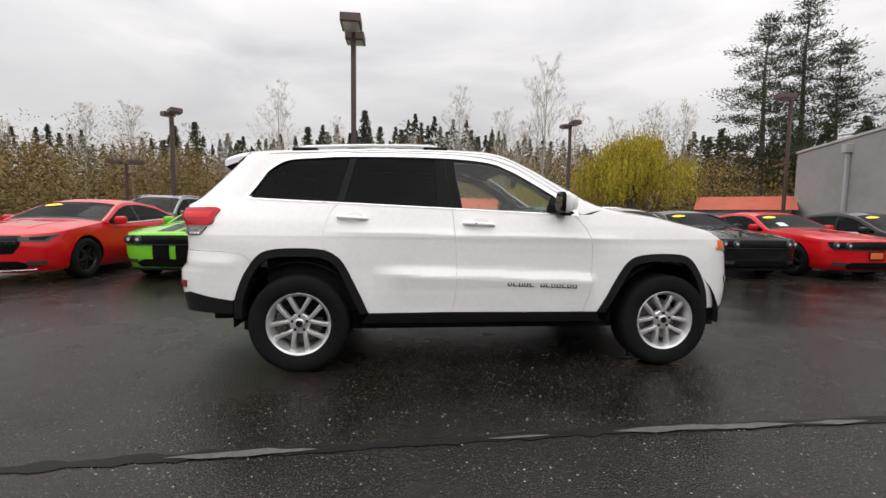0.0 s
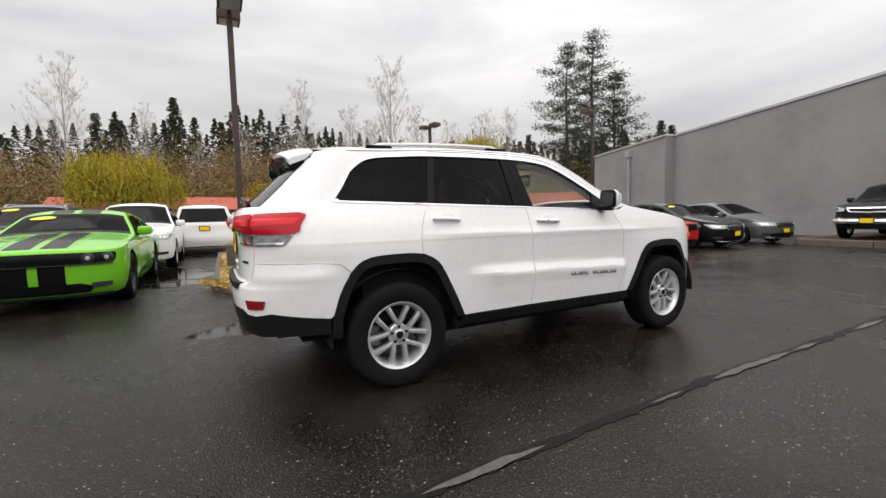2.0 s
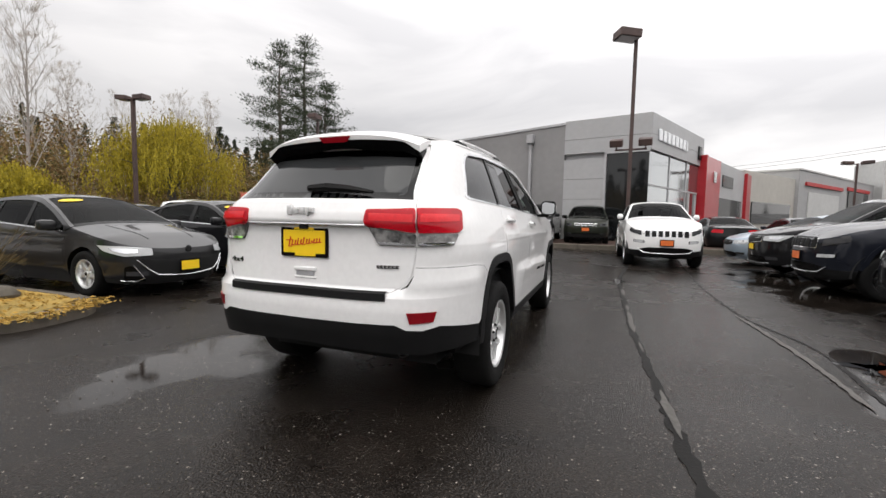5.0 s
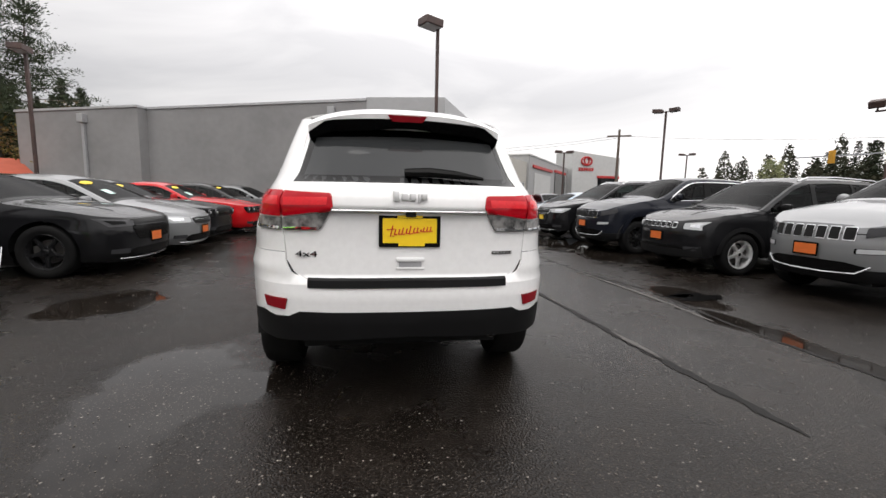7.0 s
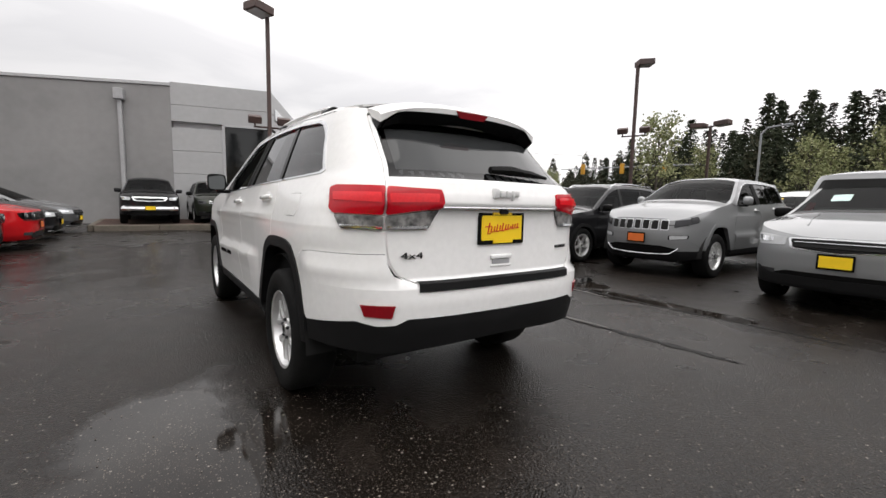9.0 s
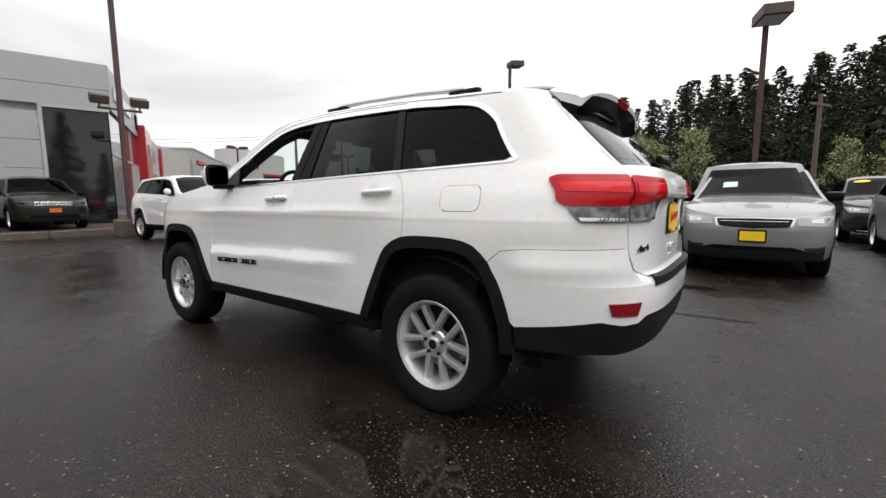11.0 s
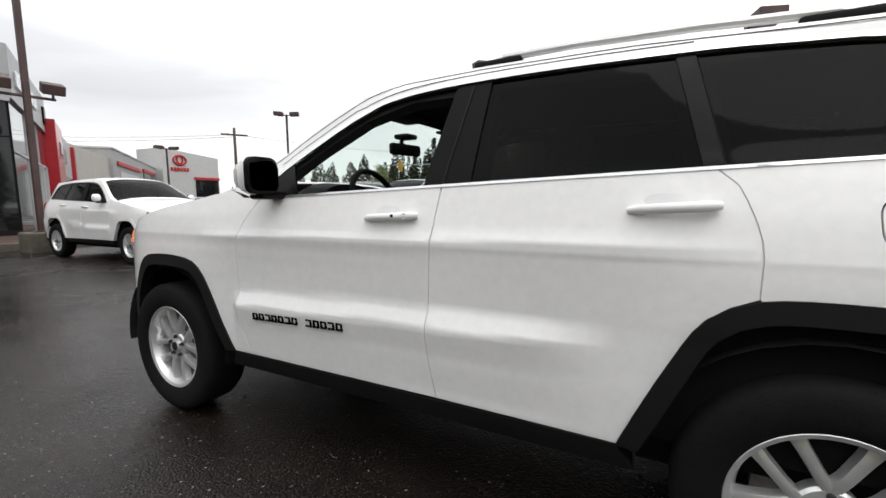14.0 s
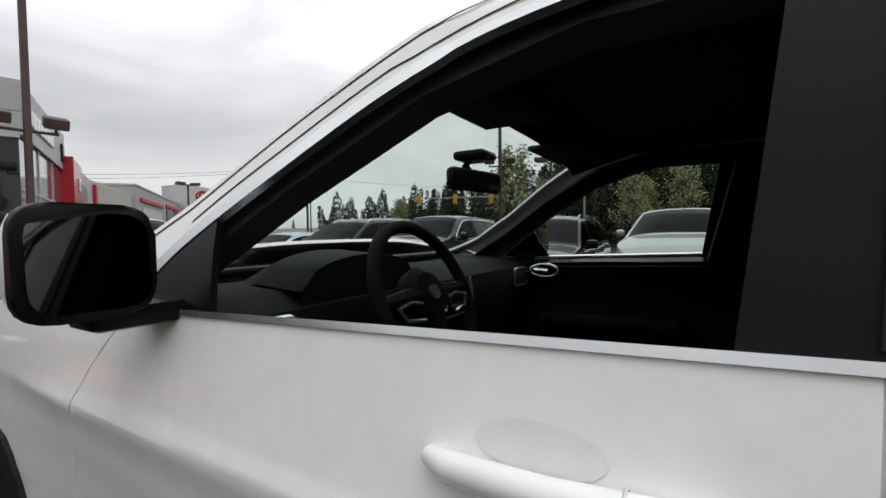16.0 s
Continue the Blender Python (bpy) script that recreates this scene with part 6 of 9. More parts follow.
def conifer(h, seed, label, mat=None, r=0.2, airy=False, group="conifers"):
    rs = random.Random(seed)
    t = thing("conifer_tree", label, "tree", group=group)
    part("trunk", tube([(0, 0, -0.5), (0.05, 0, h * 0.5), (0, 0, h * 0.98)], [h * 0.016, h * 0.01, h * 0.002], 6), M_BARK, t)
    pos, dr, sz = [], [], []
    z = h * (0.32 if airy else 0.06)
    while z < h * 0.985:
        k = 1 - z / h
        reach = h * r * (k ** 0.75) * rs.uniform(0.75, 1.15) + 0.12
        if airy:
            reach *= rs.uniform(0.5, 1.25)
        for j in range(5 if airy else 7):
            a = rs.uniform(0, 6.28)
            droop = rs.uniform(-0.25, 0.18) if not airy else rs.uniform(-0.05, 0.3)
            m = max(3, int(reach * (5.0 if airy else 3.4)))
            for i in range(m):
                u = (i + 0.6) / m
                if airy and u < 0.35:
                    continue
                d = Vector((math.cos(a), math.sin(a), droop - 0.25 * u))
                p = Vector((0, 0, z)) + d * reach * u
                for _ in range(6 if airy else 4):
                    pos.append(p + Vector((rs.uniform(-1, 1), rs.uniform(-1, 1), rs.uniform(-0.6, 0.6))) * (0.022 * h if not airy else 0.018 * h))
                    dr.append(d + Vector((rs.uniform(-1, 1), rs.uniform(-1, 1), rs.uniform(-0.6, 0.6))) * 0.7)
                    sz.append((0.034 if not airy else 0.026) * h * rs.uniform(0.6, 1.2))
        z += h * (0.030 if airy else 0.028)
    leaf_mesh("crown", pos, dr, sz, mat or M_CONIFER, t, 0.42)
    if airy:
        bm = bmesh.new()
        for k in range(26):
            zz = h * (0.3 + 0.65 * k / 26)
            a = k * 2.4
            ln = h * r * ((1 - zz / h) ** 0.75)
            add_tube(bm, [(0, 0, zz), (math.cos(a) * ln * 0.8, math.sin(a) * ln * 0.8, zz + ln * 0.05)], [0.05, 0.012], 3, caps=False)
        part("limb_set", bm, M_BARK, t)
    return t


def pine(h, seed, r, bare):
    """A tall open pine: long level limbs that carry flat tufts of needles on their outer half."""
    rs = random.Random(seed)
    t = thing("pine_tree", "tall open grey-green pine tree standing behind the building", "tree", group="pines")
    bm = bmesh.new()
    add_tube(bm, [(0, 0, -0.5), (0.12, 0.05, h * 0.4), (-0.05, 0.1, h * 0.75), (0.05, 0, h * 0.985)], [h * 0.015, h * 0.011, h * 0.006, h * 0.001], 7, caps=False)
    pos, dr, sz = [], [], []
    n_ = 50
    for k in range(n_):
        u = k / (n_ - 1)
        z = h * (bare * 0.62 + (0.985 - bare * 0.62) * u)
        prof = min(1.0, 0.45 + 2.2 * u) * (1 - u) ** 0.62 + 0.05
        ln = h * r * prof * rs.uniform(0.40, 1.22)
        a = k * 2.4 + rs.uniform(-0.5, 0.5)
        rise = rs.uniform(-0.12, 0.22) + 0.35 * u
        tip = Vector((math.cos(a) * ln, math.sin(a) * ln, z + rise * ln))
        mid = Vector((math.cos(a) * ln * 0.55, math.sin(a) * ln * 0.55, z + rise * ln * 0.35))
        add_tube(bm, [(0, 0, z), mid, tip], [0.012 + 0.02 * ln * 0.6, 0.01 + 0.012 * ln * 0.6, 0.008], 3, caps=False)
        for j in range(max(4, int(ln * 3.4))):
            w = rs.uniform(0.22, 1.0)
            c = (Vector((0, 0, z)).lerp(mid, w / 0.55) if w < 0.55 else mid.lerp(tip, (w - 0.55) / 0.45)) + Vector((rs.gauss(0, 0.16), rs.gauss(0, 0.16), rs.gauss(0, 0.05))) * ln * 0.6
            s = rs.uniform(0.20, 0.44)
            for _ in range(44):
                o = Vector((rs.gauss(0, 1), rs.gauss(0, 1), rs.gauss(0.15, 0.42)))
                pos.append(c + o * s)
                dr.append(o + Vector((0, 0, 0.6)))
                sz.append(rs.uniform(0.12, 0.26))
    part("trunk", bm, M_BARK, t)
    leaf_mesh("crown", pos, dr, sz, M_PINE, t, 0.3)
    return t


def willow(h, seed, m):
    rs = random.Random(seed)
    t = thing("willow_tree", "yellow-green weeping willow in spring leaf", "tree", m, "willows")
    bm = bmesh.new()
    tips = []
    add_tube(bm, [(0, 0, -0.3), (0.1, 0, h * 0.2), (0.0, 0.1, h * 0.4)], [0.38, 0.3, 0.22], 8, caps=False)
    heads = []
    for k in range(26):
        a = k * 2.4
        e = rs.uniform(0.15, 1.0)
        q = Vector((math.cos(a) * h * 0.5 * e, math.sin(a) * h * 0.5 * e, h * (0.98 - 0.34 * e * e) * rs.uniform(0.9, 1.02)))
        add_tube(bm, [Vector((0, 0.05, h * 0.36)), q * 0.55 + Vector((0, 0, h * 0.22)), q], [0.1, 0.05, 0.015], 4, caps=False)
        heads.append(q)
    part("trunk", bm, M_BARK, t)
    pos, dr = [], []
    for q in heads:
        for _ in range(58):
            s = q + Vector((rs.gauss(0, 1), rs.gauss(0, 1), rs.gauss(0, 0.45))) * h * 0.085
            ln = rs.uniform(0.25, 0.62) * s.z
            sway = Vector((rs.uniform(-0.2, 0.2), rs.uniform(-0.2, 0.2), -1))
            n_ = int(ln / 0.14)
            for i in range(n_):
                pos.append(s + sway * (ln * i / max(1, n_)) + Vector((rs.uniform(-0.06, 0.06), rs.uniform(-0.06, 0.06), 0)))
                dr.append(sway + Vector((rs.uniform(-0.5, 0.5), rs.uniform(-0.5, 0.5), 0)))
    leaf_mesh("crown", pos, dr, 0.17, M_WILLOW, t, 0.42)
    return t


def leafy_tree(h, seed, m, label, mat, spread=0.32):
    rs = random.Random(seed)
    t = thing("young_tree", label, "tree", m, "young trees")
    bm = bmesh.new()
    tips = []
    add_tube(bm, [(0, 0, -0.2), (0, 0, h * 0.3), (0.05, 0, h * 0.9)], [0.09, 0.07, 0.015], 6, caps=False)
    for k in range(14):
        a = k * 2.4
        branches(bm, Vector((0, 0, h * (0.22 + 0.05 * k))), Vector((math.cos(a), math.sin(a), 1.0)).normalized(), h * 0.25 * (1 - 0.045 * k), 0.03, 2, rs, tips, 0.6, 5)
    part("trunk", bm, M_BARK, t)
    pos, dr = [], []
    for q, d in tips:
        for _ in range(26):
            o = Vector((rs.gauss(0, 1), rs.gauss(0, 1), rs.gauss(0, 1))) * h * 0.035
            pos.append(q + o)
            dr.append(Vector((rs.uniform(-1, 1), rs.uniform(-1, 1), rs.uniform(-1, 1))))
    leaf_mesh("crown", pos, dr, h * 0.028, mat, t, 0.7)
    return t


def around(cx, cy, az, d):
    return cx + d * math.cos(radians(az)), cy + d * math.sin(radians(az))


# wooded bank to the north
proto_c = [conifer(1.0 * h, 20 + k, "dark green conifer on the wooded bank") for k, h in enumerate((12, 12, 12, 12))]
proto_b = [bare_tree(12, 40 + k, "tall bare tree with pale grey branches") for k in range(3)]
used_c, used_b = set(), set()


def place(protos, used, i, m):
    if i not in used:
        used.add(i)
        protos[i].matrix_basis = m
        return protos[i]
    return copy_thing(protos[i], m)


def stand(protos, used, i, x, y, h, base, turn):
    k = h / base
    return place(protos, used, i, Matrix.Translation((x, y, ground_height(x, y) - 0.1)) @ Matrix.Rotation(turn, 4, "Z") @ Matrix.Diagonal((k, k, k, 1)))


rt = random.Random(11)
EL_N = ([36, 45, 51, 53, 63, 68, 80, 85, 92, 101, 114, 118, 124, 130, 140, 150], [0.17, 0.18, 0.18, 0.18, 0.17, 0.18, 0.22, 0.245, 0.225, 0.20, 0.165, 0.17, 0.16, 0.14, 0.13, 0.13])
EL_B = ([36, 50, 58, 65, 75, 85, 95, 105, 113, 119, 130, 150], [0.115, 0.135, 0.155, 0.172, 0.165, 0.155, 0.142, 0.120, 0.128, 0.142, 0.138, 0.135])
for az in np.arange(34, 150, 1.7):
    d = rt.uniform(60, 78)
    x, y = around(-1.5, -3.5, az + rt.uniform(-0.8, 0.8), d)
    el = float(np.interp(az, *EL_N)) * rt.uniform(0.72, 1.06)
    z0 = ground_height(x, y)
    stand(proto_c, used_c, rt.randrange(4), x, y, max(4.5, el * d + 1.2 - z0), 12, rt.uniform(0, 6.28))
for az, el, d in ((124, 0.185, 42), (120, 0.195, 40), (111, 0.22, 44), (105, 0.26, 38), (98, 0.22, 46), (82, 0.295, 40), (76, 0.325, 38), (73.5, 0.29, 41), (71, 0.364, 38), (67, 0.26, 44), (58, 0.31, 42), (55, 0.309, 44), (88, 0.24, 48), (130, 0.2, 46), (136, 0.21, 44), (62, 0.22, 50), (93, 0.2, 50), (116, 0.17, 48)):
    x, y = around(-1.0, -4.0, az, d)
    stand(proto_b, used_b, rt.randrange(3), x, y, el * d + 1.2 - ground_height(x, y), 12, rt.uniform(0, 6.28))
for i, (x, y, h) in enumerate(((24.9, 24.3, 15.4), (27.2, 23.6, 16.6), (28.6, 22.4, 13.0))):
    pine(h, 70 + i, 0.25 + 0.02 * i, 0.42 - 0.1 * i).location = (x, y, 0)
for x, y, h, s in ((16.0, 25.6, 7.4, 1), (-7.2, 27.5, 5.4, 2), (8.6, 27.5, 3.6, 3), (1.5, 33, 4.0, 5)):
    willow(h, s, pose(x, y, 0))

# brush and thickets on the bank, too dense to count
rb = np.random.default_rng(3)
# the far wood along the ridge behind them: many small pointed crowns
fp, fd, fs = [], [], []
for az in np.arange(34, 150, 0.85):
    d = float(rb.uniform(64, 84))
    x, y = around(-1.5, -3.5, az, d)
    z0 = ground_height(x, y)
    h = max(3.5, float(np.interp(az, *EL_N)) * float(rb.uniform(0.74, 1.0)) * d + 1.2 - z0)
    k = rb.uniform(0.03, 1, 560) ** 0.75
    a = rb.uniform(0, 2 * math.pi, 560)
    w = (1 - k) * h * float(rb.uniform(0.32, 0.44)) * rb.uniform(0.2, 1.0, 560) * (0.78 + 0.22 * np.cos(k * h * 5.0))
    fp.append(np.stack([x + np.cos(a) * w, y + np.sin(a) * w, z0 + k * h], 1))
    fd.append(np.stack([np.cos(a), np.sin(a), rb.uniform(-0.6, 0.1, 560)], 1))
    fs.append(h * rb.uniform(0.035, 0.07, 560))
tagged(leaf_mesh("far_wood", np.concatenate(fp), np.concatenate(fd), np.concatenate(fs), M_CONIFER, None, 0.4), "dark conifer wood along the ridge behind the bank", "wood", kind="stuff")
for nm, mt, n_, lab, hmax, seed in (("winter_brush", M_BRUSH, 230000, "dense brown winter brush covering the bank", 0.98, 1), ("spring_brush", M_OLIVE, 140000, "olive brush coming into spring leaf on the bank", 0.94, 2)):
    C = 420
    caz, cd = rb.uniform(32, 152, C), rb.uniform(36, 60, C)
    ctx, cty = -1.5 + cd * np.cos(np.radians(caz)), -3.5 + cd * np.sin(np.radians(caz))
    tall = np.where(rb.uniform(0, 1, C) < 0.10, 1.42, 1.0)
    chh = np.maximum(1.2, tall * rb.uniform(0.62, 1.06, C) * hmax * np.interp(caz, *EL_B) * cd + 1.2 - np.array([ground_height(a, b) for a, b in zip(ctx, cty)]))
    pick = rb.integers(0, C, n_)
    u = 1 - np.sqrt(1 - rb.uniform(0, 0.995, n_))
    u = np.where(rb.uniform(0, 1, n_) < 0.6, u * 1.1, rb.uniform(0, 1, n_))
    wid = 2.0 * (1.05 - 0.9 * u ** 1.6)
    px, py = ctx[pick] + rb.normal(0, 1, n_) * wid, cty[pick] + rb.normal(0, 1, n_) * wid
    zz = np.array([ground_height(a, b) for a, b in zip(px, py)]) + u * chh[pick]
    dr = np.stack([rb.normal(0, 0.6, n_), rb.normal(0, 0.6, n_), rb.uniform(-0.3, 1.0, n_)], 1)
    tagged(leaf_mesh(nm, np.stack([px, py, zz], 1), dr, rb.uniform(0.10, 0.26, n_), mt, None, 0.55), lab, "brush", kind="stuff")

n_ = 60000
pick = rb.uniform(-126, -42, n_)
cd = rb.uniform(48, 60, n_) + np.maximum(0, pick + 70) * 0.9
px, py = -3.0 + cd * np.cos(np.radians(pick)), 2.0 + cd * np.sin(np.radians(pick))
zz = np.array([ground_height(a, b) for a, b in zip(px, py)]) + rb.uniform(0, 1, n_) ** 1.2 * (5.4 + 2.8 * np.sin(pick * 0.9) * np.sin(pick * 2.3))
dr = np.stack([rb.normal(0, 0.6, n_), rb.normal(0, 0.6, n_), rb.uniform(-0.3, 1.0, n_)], 1)
tagged(leaf_mesh("woodland_undergrowth", np.stack([px, py, zz], 1), dr, rb.uniform(0.25, 0.6, n_), foliage("dark_undergrowth_leaves", (0.022, 0.03, 0.016), (0.055, 0.05, 0.03)), None, 0.5), "dark green undergrowth below the wood across the road", "undergrowth", kind="stuff")

# wood to the south: a dense mass with single trees before it
M_MASS = foliage("dark_mixed_wood", (0.016, 0.020, 0.012), (0.048, 0.044, 0.028))
EL_S = ([-118, -109, -104, -101, -98, -96, -90, -85, -82, -79, -76, -72, -68, -65, -59, -55, -51, -48, -40, -30], [0.28, 0.285, 0.30, 0.25, 0.285, 0.28, 0.25, 0.25, 0.235, 0.19, 0.20, 0.20, 0.165, 0.16, 0.135, 0.11, 0.09, 0.07, 0.05, 0.04])
fp, fd, fs = [], [], []
for az in np.arange(-124, -46, 0.75):
    d = 62 + max(0.0, az + 70) * 0.9 + float(rb.uniform(-3, 3))
    x, y = around(-3.0, 2.0, az, d)
    z0 = ground_height(x, y)
    h = max(3.0, float(np.interp(az, *EL_S)) * float(rb.uniform(0.70, 0.97)) * d + 1.1 - z0)
    k = rb.uniform(0.03, 1, 700) ** 0.85
    a = rb.uniform(0, 2 * math.pi, 700)
    w = (1.08 - k) ** 0.8 * h * float(rb.uniform(0.17, 0.24)) * rb.uniform(0.15, 1.0, 700)
    fp.append(np.stack([x + np.cos(a) * w, y + np.sin(a) * w, z0 + k * h], 1))
    fd.append(np.stack([np.cos(a), np.sin(a), rb.uniform(-0.7, 0.3, 700)], 1))
    fs.append(h * rb.uniform(0.022, 0.05, 700))
tagged(leaf_mesh("mixed_wood", np.concatenate(fp), np.concatenate(fd), np.concatenate(fs), M_MASS, None, 0.45), "dark dense wood of conifers across the road", "wood", kind="stuff")
proto_s = [conifer(12, 90 + k, "dark conifer in the wood across the road", M_CONIFER, 0.25) for k in range(3)]
used_s = set()
for az in np.arange(-124, -44, 1.35):
    for layer in (0, 1):
        d = (52, 60)[layer] + rt.uniform(-4, 4) + max(0, (az + 70)) * 0.9
        x, y = around(-3.0, 2.0, az + rt.uniform(-0.6, 0.6), d)
        el = float(np.interp(az, *EL_S)) * (rt.uniform(0.66, 1.06) if layer else rt.uniform(0.45, 0.92))
        stand(proto_s, used_s, rt.randrange(3), x, y, max(3.0, el * d + 1.1 - ground_height(x, y)), 12, rt.uniform(0, 6.28))
for az in np.arange(-44, -8, 4.5):
    x, y = around(-3.0, 2.0, az, 150)
    stand(proto_s, used_s, rt.randrange(3), x, y, rt.uniform(2.5, 5), 12, rt.uniform(0, 6.28))
# unseen conifers added to the west, to darken what the car sides reflect
for az in np.arange(150, 236, 5.0):
    x, y = around(0, 0, az, rt.uniform(48, 64))
    stand(proto_s, used_s, rt.randrange(3), x, y, rt.uniform(9, 16), 12, rt.uniform(0, 6.28))
for k, (az, el, d) in enumerate(((-62.6, 0.19, 27), (-67, 0.12, 30), (-76.5, 0.13, 27), (-78, 0.11, 29), (-82, 0.138, 28), (-95.5, 0.10, 32), (-99, 0.09, 32), (-102, 0.075, 34), (-50, 0.08, 36))):
    x, y = around(-3.6, 2.0, az, d)
    leafy_tree(el * d + 1.1, 120 + k, pose(x, y, 0), "young street tree in pale spring blossom", M_BLOSSOM)

# dead plants on the island
for k, (x, y, h) in enumerate(((-1.35, 6.3, 0.95), (-1.75, 5.9, 0.55), (-2.1, 9.6, 0.5), (-1.5, 9.9, 0.6), (-1.2, 7.3, 0.7))):
    sh_ = thing("dormant_shrub", "brown leafless shrub on the planting island", "shrub", pose(x, y, 0.1), "shrubs")
    n_ = 1600
    rr_ = np.random.default_rng(k)
    dd = np.stack([rr_.normal(0, 0.32, n_), rr_.normal(0, 0.32, n_), rr_.uniform(0.5, 1, n_)], 1)
    leaf_mesh("twig_mass", dd * rr_.uniform(0.1, 1, n_)[:, None] * h * 0.9, dd, h * 0.2, M_SHRUB, sh_, 0.045)
n_ = 2600
rr_ = np.random.default_rng(9)
gp = np.stack([rr_.uniform(-2.5, -1.2, n_), rr_.uniform(4.0, 9.5, n_), np.full(n_, 0.128)], 1)
spill = rr_.uniform(0, 1, n_) < 0.35
edge_i = rr_.integers(0, 15, n_)
gp[spill] = np.array([(*ISL[i], 0.122) for i in edge_i[spill]]) + np.stack([rr_.normal(0.0, 0.10, n_), rr_.normal(0.06, 0.10, n_), np.zeros(n_)], 1)[spill]
tagged(leaf_mesh("wood_chips", gp, np.stack([rr_.normal(0, 1, n_), rr_.normal(0, 1, n_), rr_.uniform(0, 0.4, n_)], 1), 0.07, foliage("loose_orange_chips", (0.45, 0.27, 0.06), (0.26, 0.18, 0.05)), None, 0.35), "orange wood chips and dead grass on the island", "wood chips", kind="stuff")

# ---------- lamp posts ----------
M_BROWN = material("brown_painted_steel", (0.075, 0.042, 0.035), 0.55, vary=0.2, scale=6, second=(0.05, 0.032, 0.03), mix_scale=1.2)
M_LAMPGLASS = material("frosted_lamp_lens", (0.42, 0.42, 0.42), 0.3, vary=0.05)


def lamp_head(parent, m):
    hd = new("lamp_head")
    hd.parent = parent
    hd.matrix_basis = m
    bm = bmesh.new()
    add_box(bm, -0.36, 0.36, -0.31, 0.31, -0.02, 0.24, 0.02)
    part("lamp_box", bm, M_BROWN, hd)
    part("lamp_lens", box(-0.29, 0.29, -0.25, 0.25, -0.035, -0.018), M_LAMPGLASS, hd)


def flood(parent, m):
    fl = new("floodlight")
    fl.parent = parent
    fl.matrix_basis = m
    part("flood_box", box(-0.16, 0.16, -0.23, 0.23, -0.02, 0.24, 0.03, Matrix.Rotation(radians(22), 4, "Y")), M_BROWN, fl)
    part("flood_lens", box(-0.175, -0.162, -0.19, 0.19, 0.02, 0.20, 0, Matrix.Rotation(radians(22), 4, "Y")), M_LAMPGLASS, fl)
    part("flood_knuckle", tube([(0, 0, -0.14), (0, 0, 0.0)], 0.03, 6), M_BROWN, fl)


def lamp_post(x, y, top, heads, base=None, floods=None, z0=0.0, turn=0.0, size=1.0, label="brown steel lamp post with shoebox lamp heads"):
    t = thing("lamp_post", label, "lamp post", pose(x, y, z0), "lamp posts")
    h = top - z0
    b = 0.0
    if base:
        b = base
        part("concrete_base", box(-0.36, 0.36, -0.36, 0.36, -0.05, base, 0.04), M_CONC, t)
        part("base_plate", box(-0.2, 0.2, -0.2, 0.2, base, base + 0.03), M_BROWN, t)
    part("pole", box(-0.065, 0.065, -0.065, 0.065, b, h, 0.012), M_BROWN, t)
    for k in range(heads):
        a = turn + 180 * k
        c, s = math.cos(radians(a)), math.sin(radians(a))
        off = (0.62 if heads > 1 else 0.32) * size
        part("bracket", tube([(0, 0, h - 0.08), (c * off * 0.5, s * off * 0.5, h - 0.03)], 0.04, 6), M_BROWN, t)
        lamp_head(t, Matrix.Translation((c * off, s * off, h - 0.06)) @ Matrix.Rotation(radians(a), 4, "Z") @ Matrix.Rotation(radians(-4), 4, "Y") @ Matrix.Diagonal((size, size, size, 1)))
    if floods:
        fz, fa = floods
        fz -= z0
        c, s = math.cos(radians(fa)), math.sin(radians(fa))
        part("flood_bar", tube([(-0.55 * c, -0.55 * s, fz), (0.55 * c, 0.55 * s, fz)], 0.035, 6), M_BROWN, t)
        for e in (-1, 1):
            flood(t, Matrix.Translation((e * 0.5 * c, e * 0.5 * s, fz + 0.16)) @ Matrix.Rotation(radians(fa - 90 + 180), 4, "Z"))
    return t


lamp_post(-1.98, 7.75, 6.05, 2, base=0.62, turn=90, size=0.82, label="brown twin-head lamp post on concrete base in the island")
lamp_post(13.1, -2.40, 7.9, 1, base=0.5, floods=(3.85, 82), turn=115, size=1.1, label="brown lamp post with one lamp head and two floodlights")
lamp_post(7.95, -18.0, 7.95, 1, floods=(4.6, 20), turn=235, label="brown lamp post with one lamp head and two floodlights")
lamp_post(-9.7, 13.9, 5.1, 2, turn=134, size=0.66)
lamp_post(7.55, 16.4, 5.75, 2, turn=100, size=0.68)
lamp_post(27.0, -23.0, 8.3, 2, turn=40)
lamp_post(7.4, -24.6, 5.8, 2, turn=0)
lamp_post(-2.7, -11.3, 5.5, 1, turn=110, label="brown lamp post with one shoebox lamp head")
lamp_post(-10.1, -26.1, 5.6, 2, turn=0)
lamp_post(18.9, 16.0, 7.4, 1, turn=180, label="brown lamp post with one shoebox lamp head")
lamp_post(-18.6, 25.9, 4.4, 2, turn=10)
lamp_post(40.0, -20.6, 6.2, 2, turn=80)
lamp_post(46.0, -40.5, 7.2, 2, turn=40)

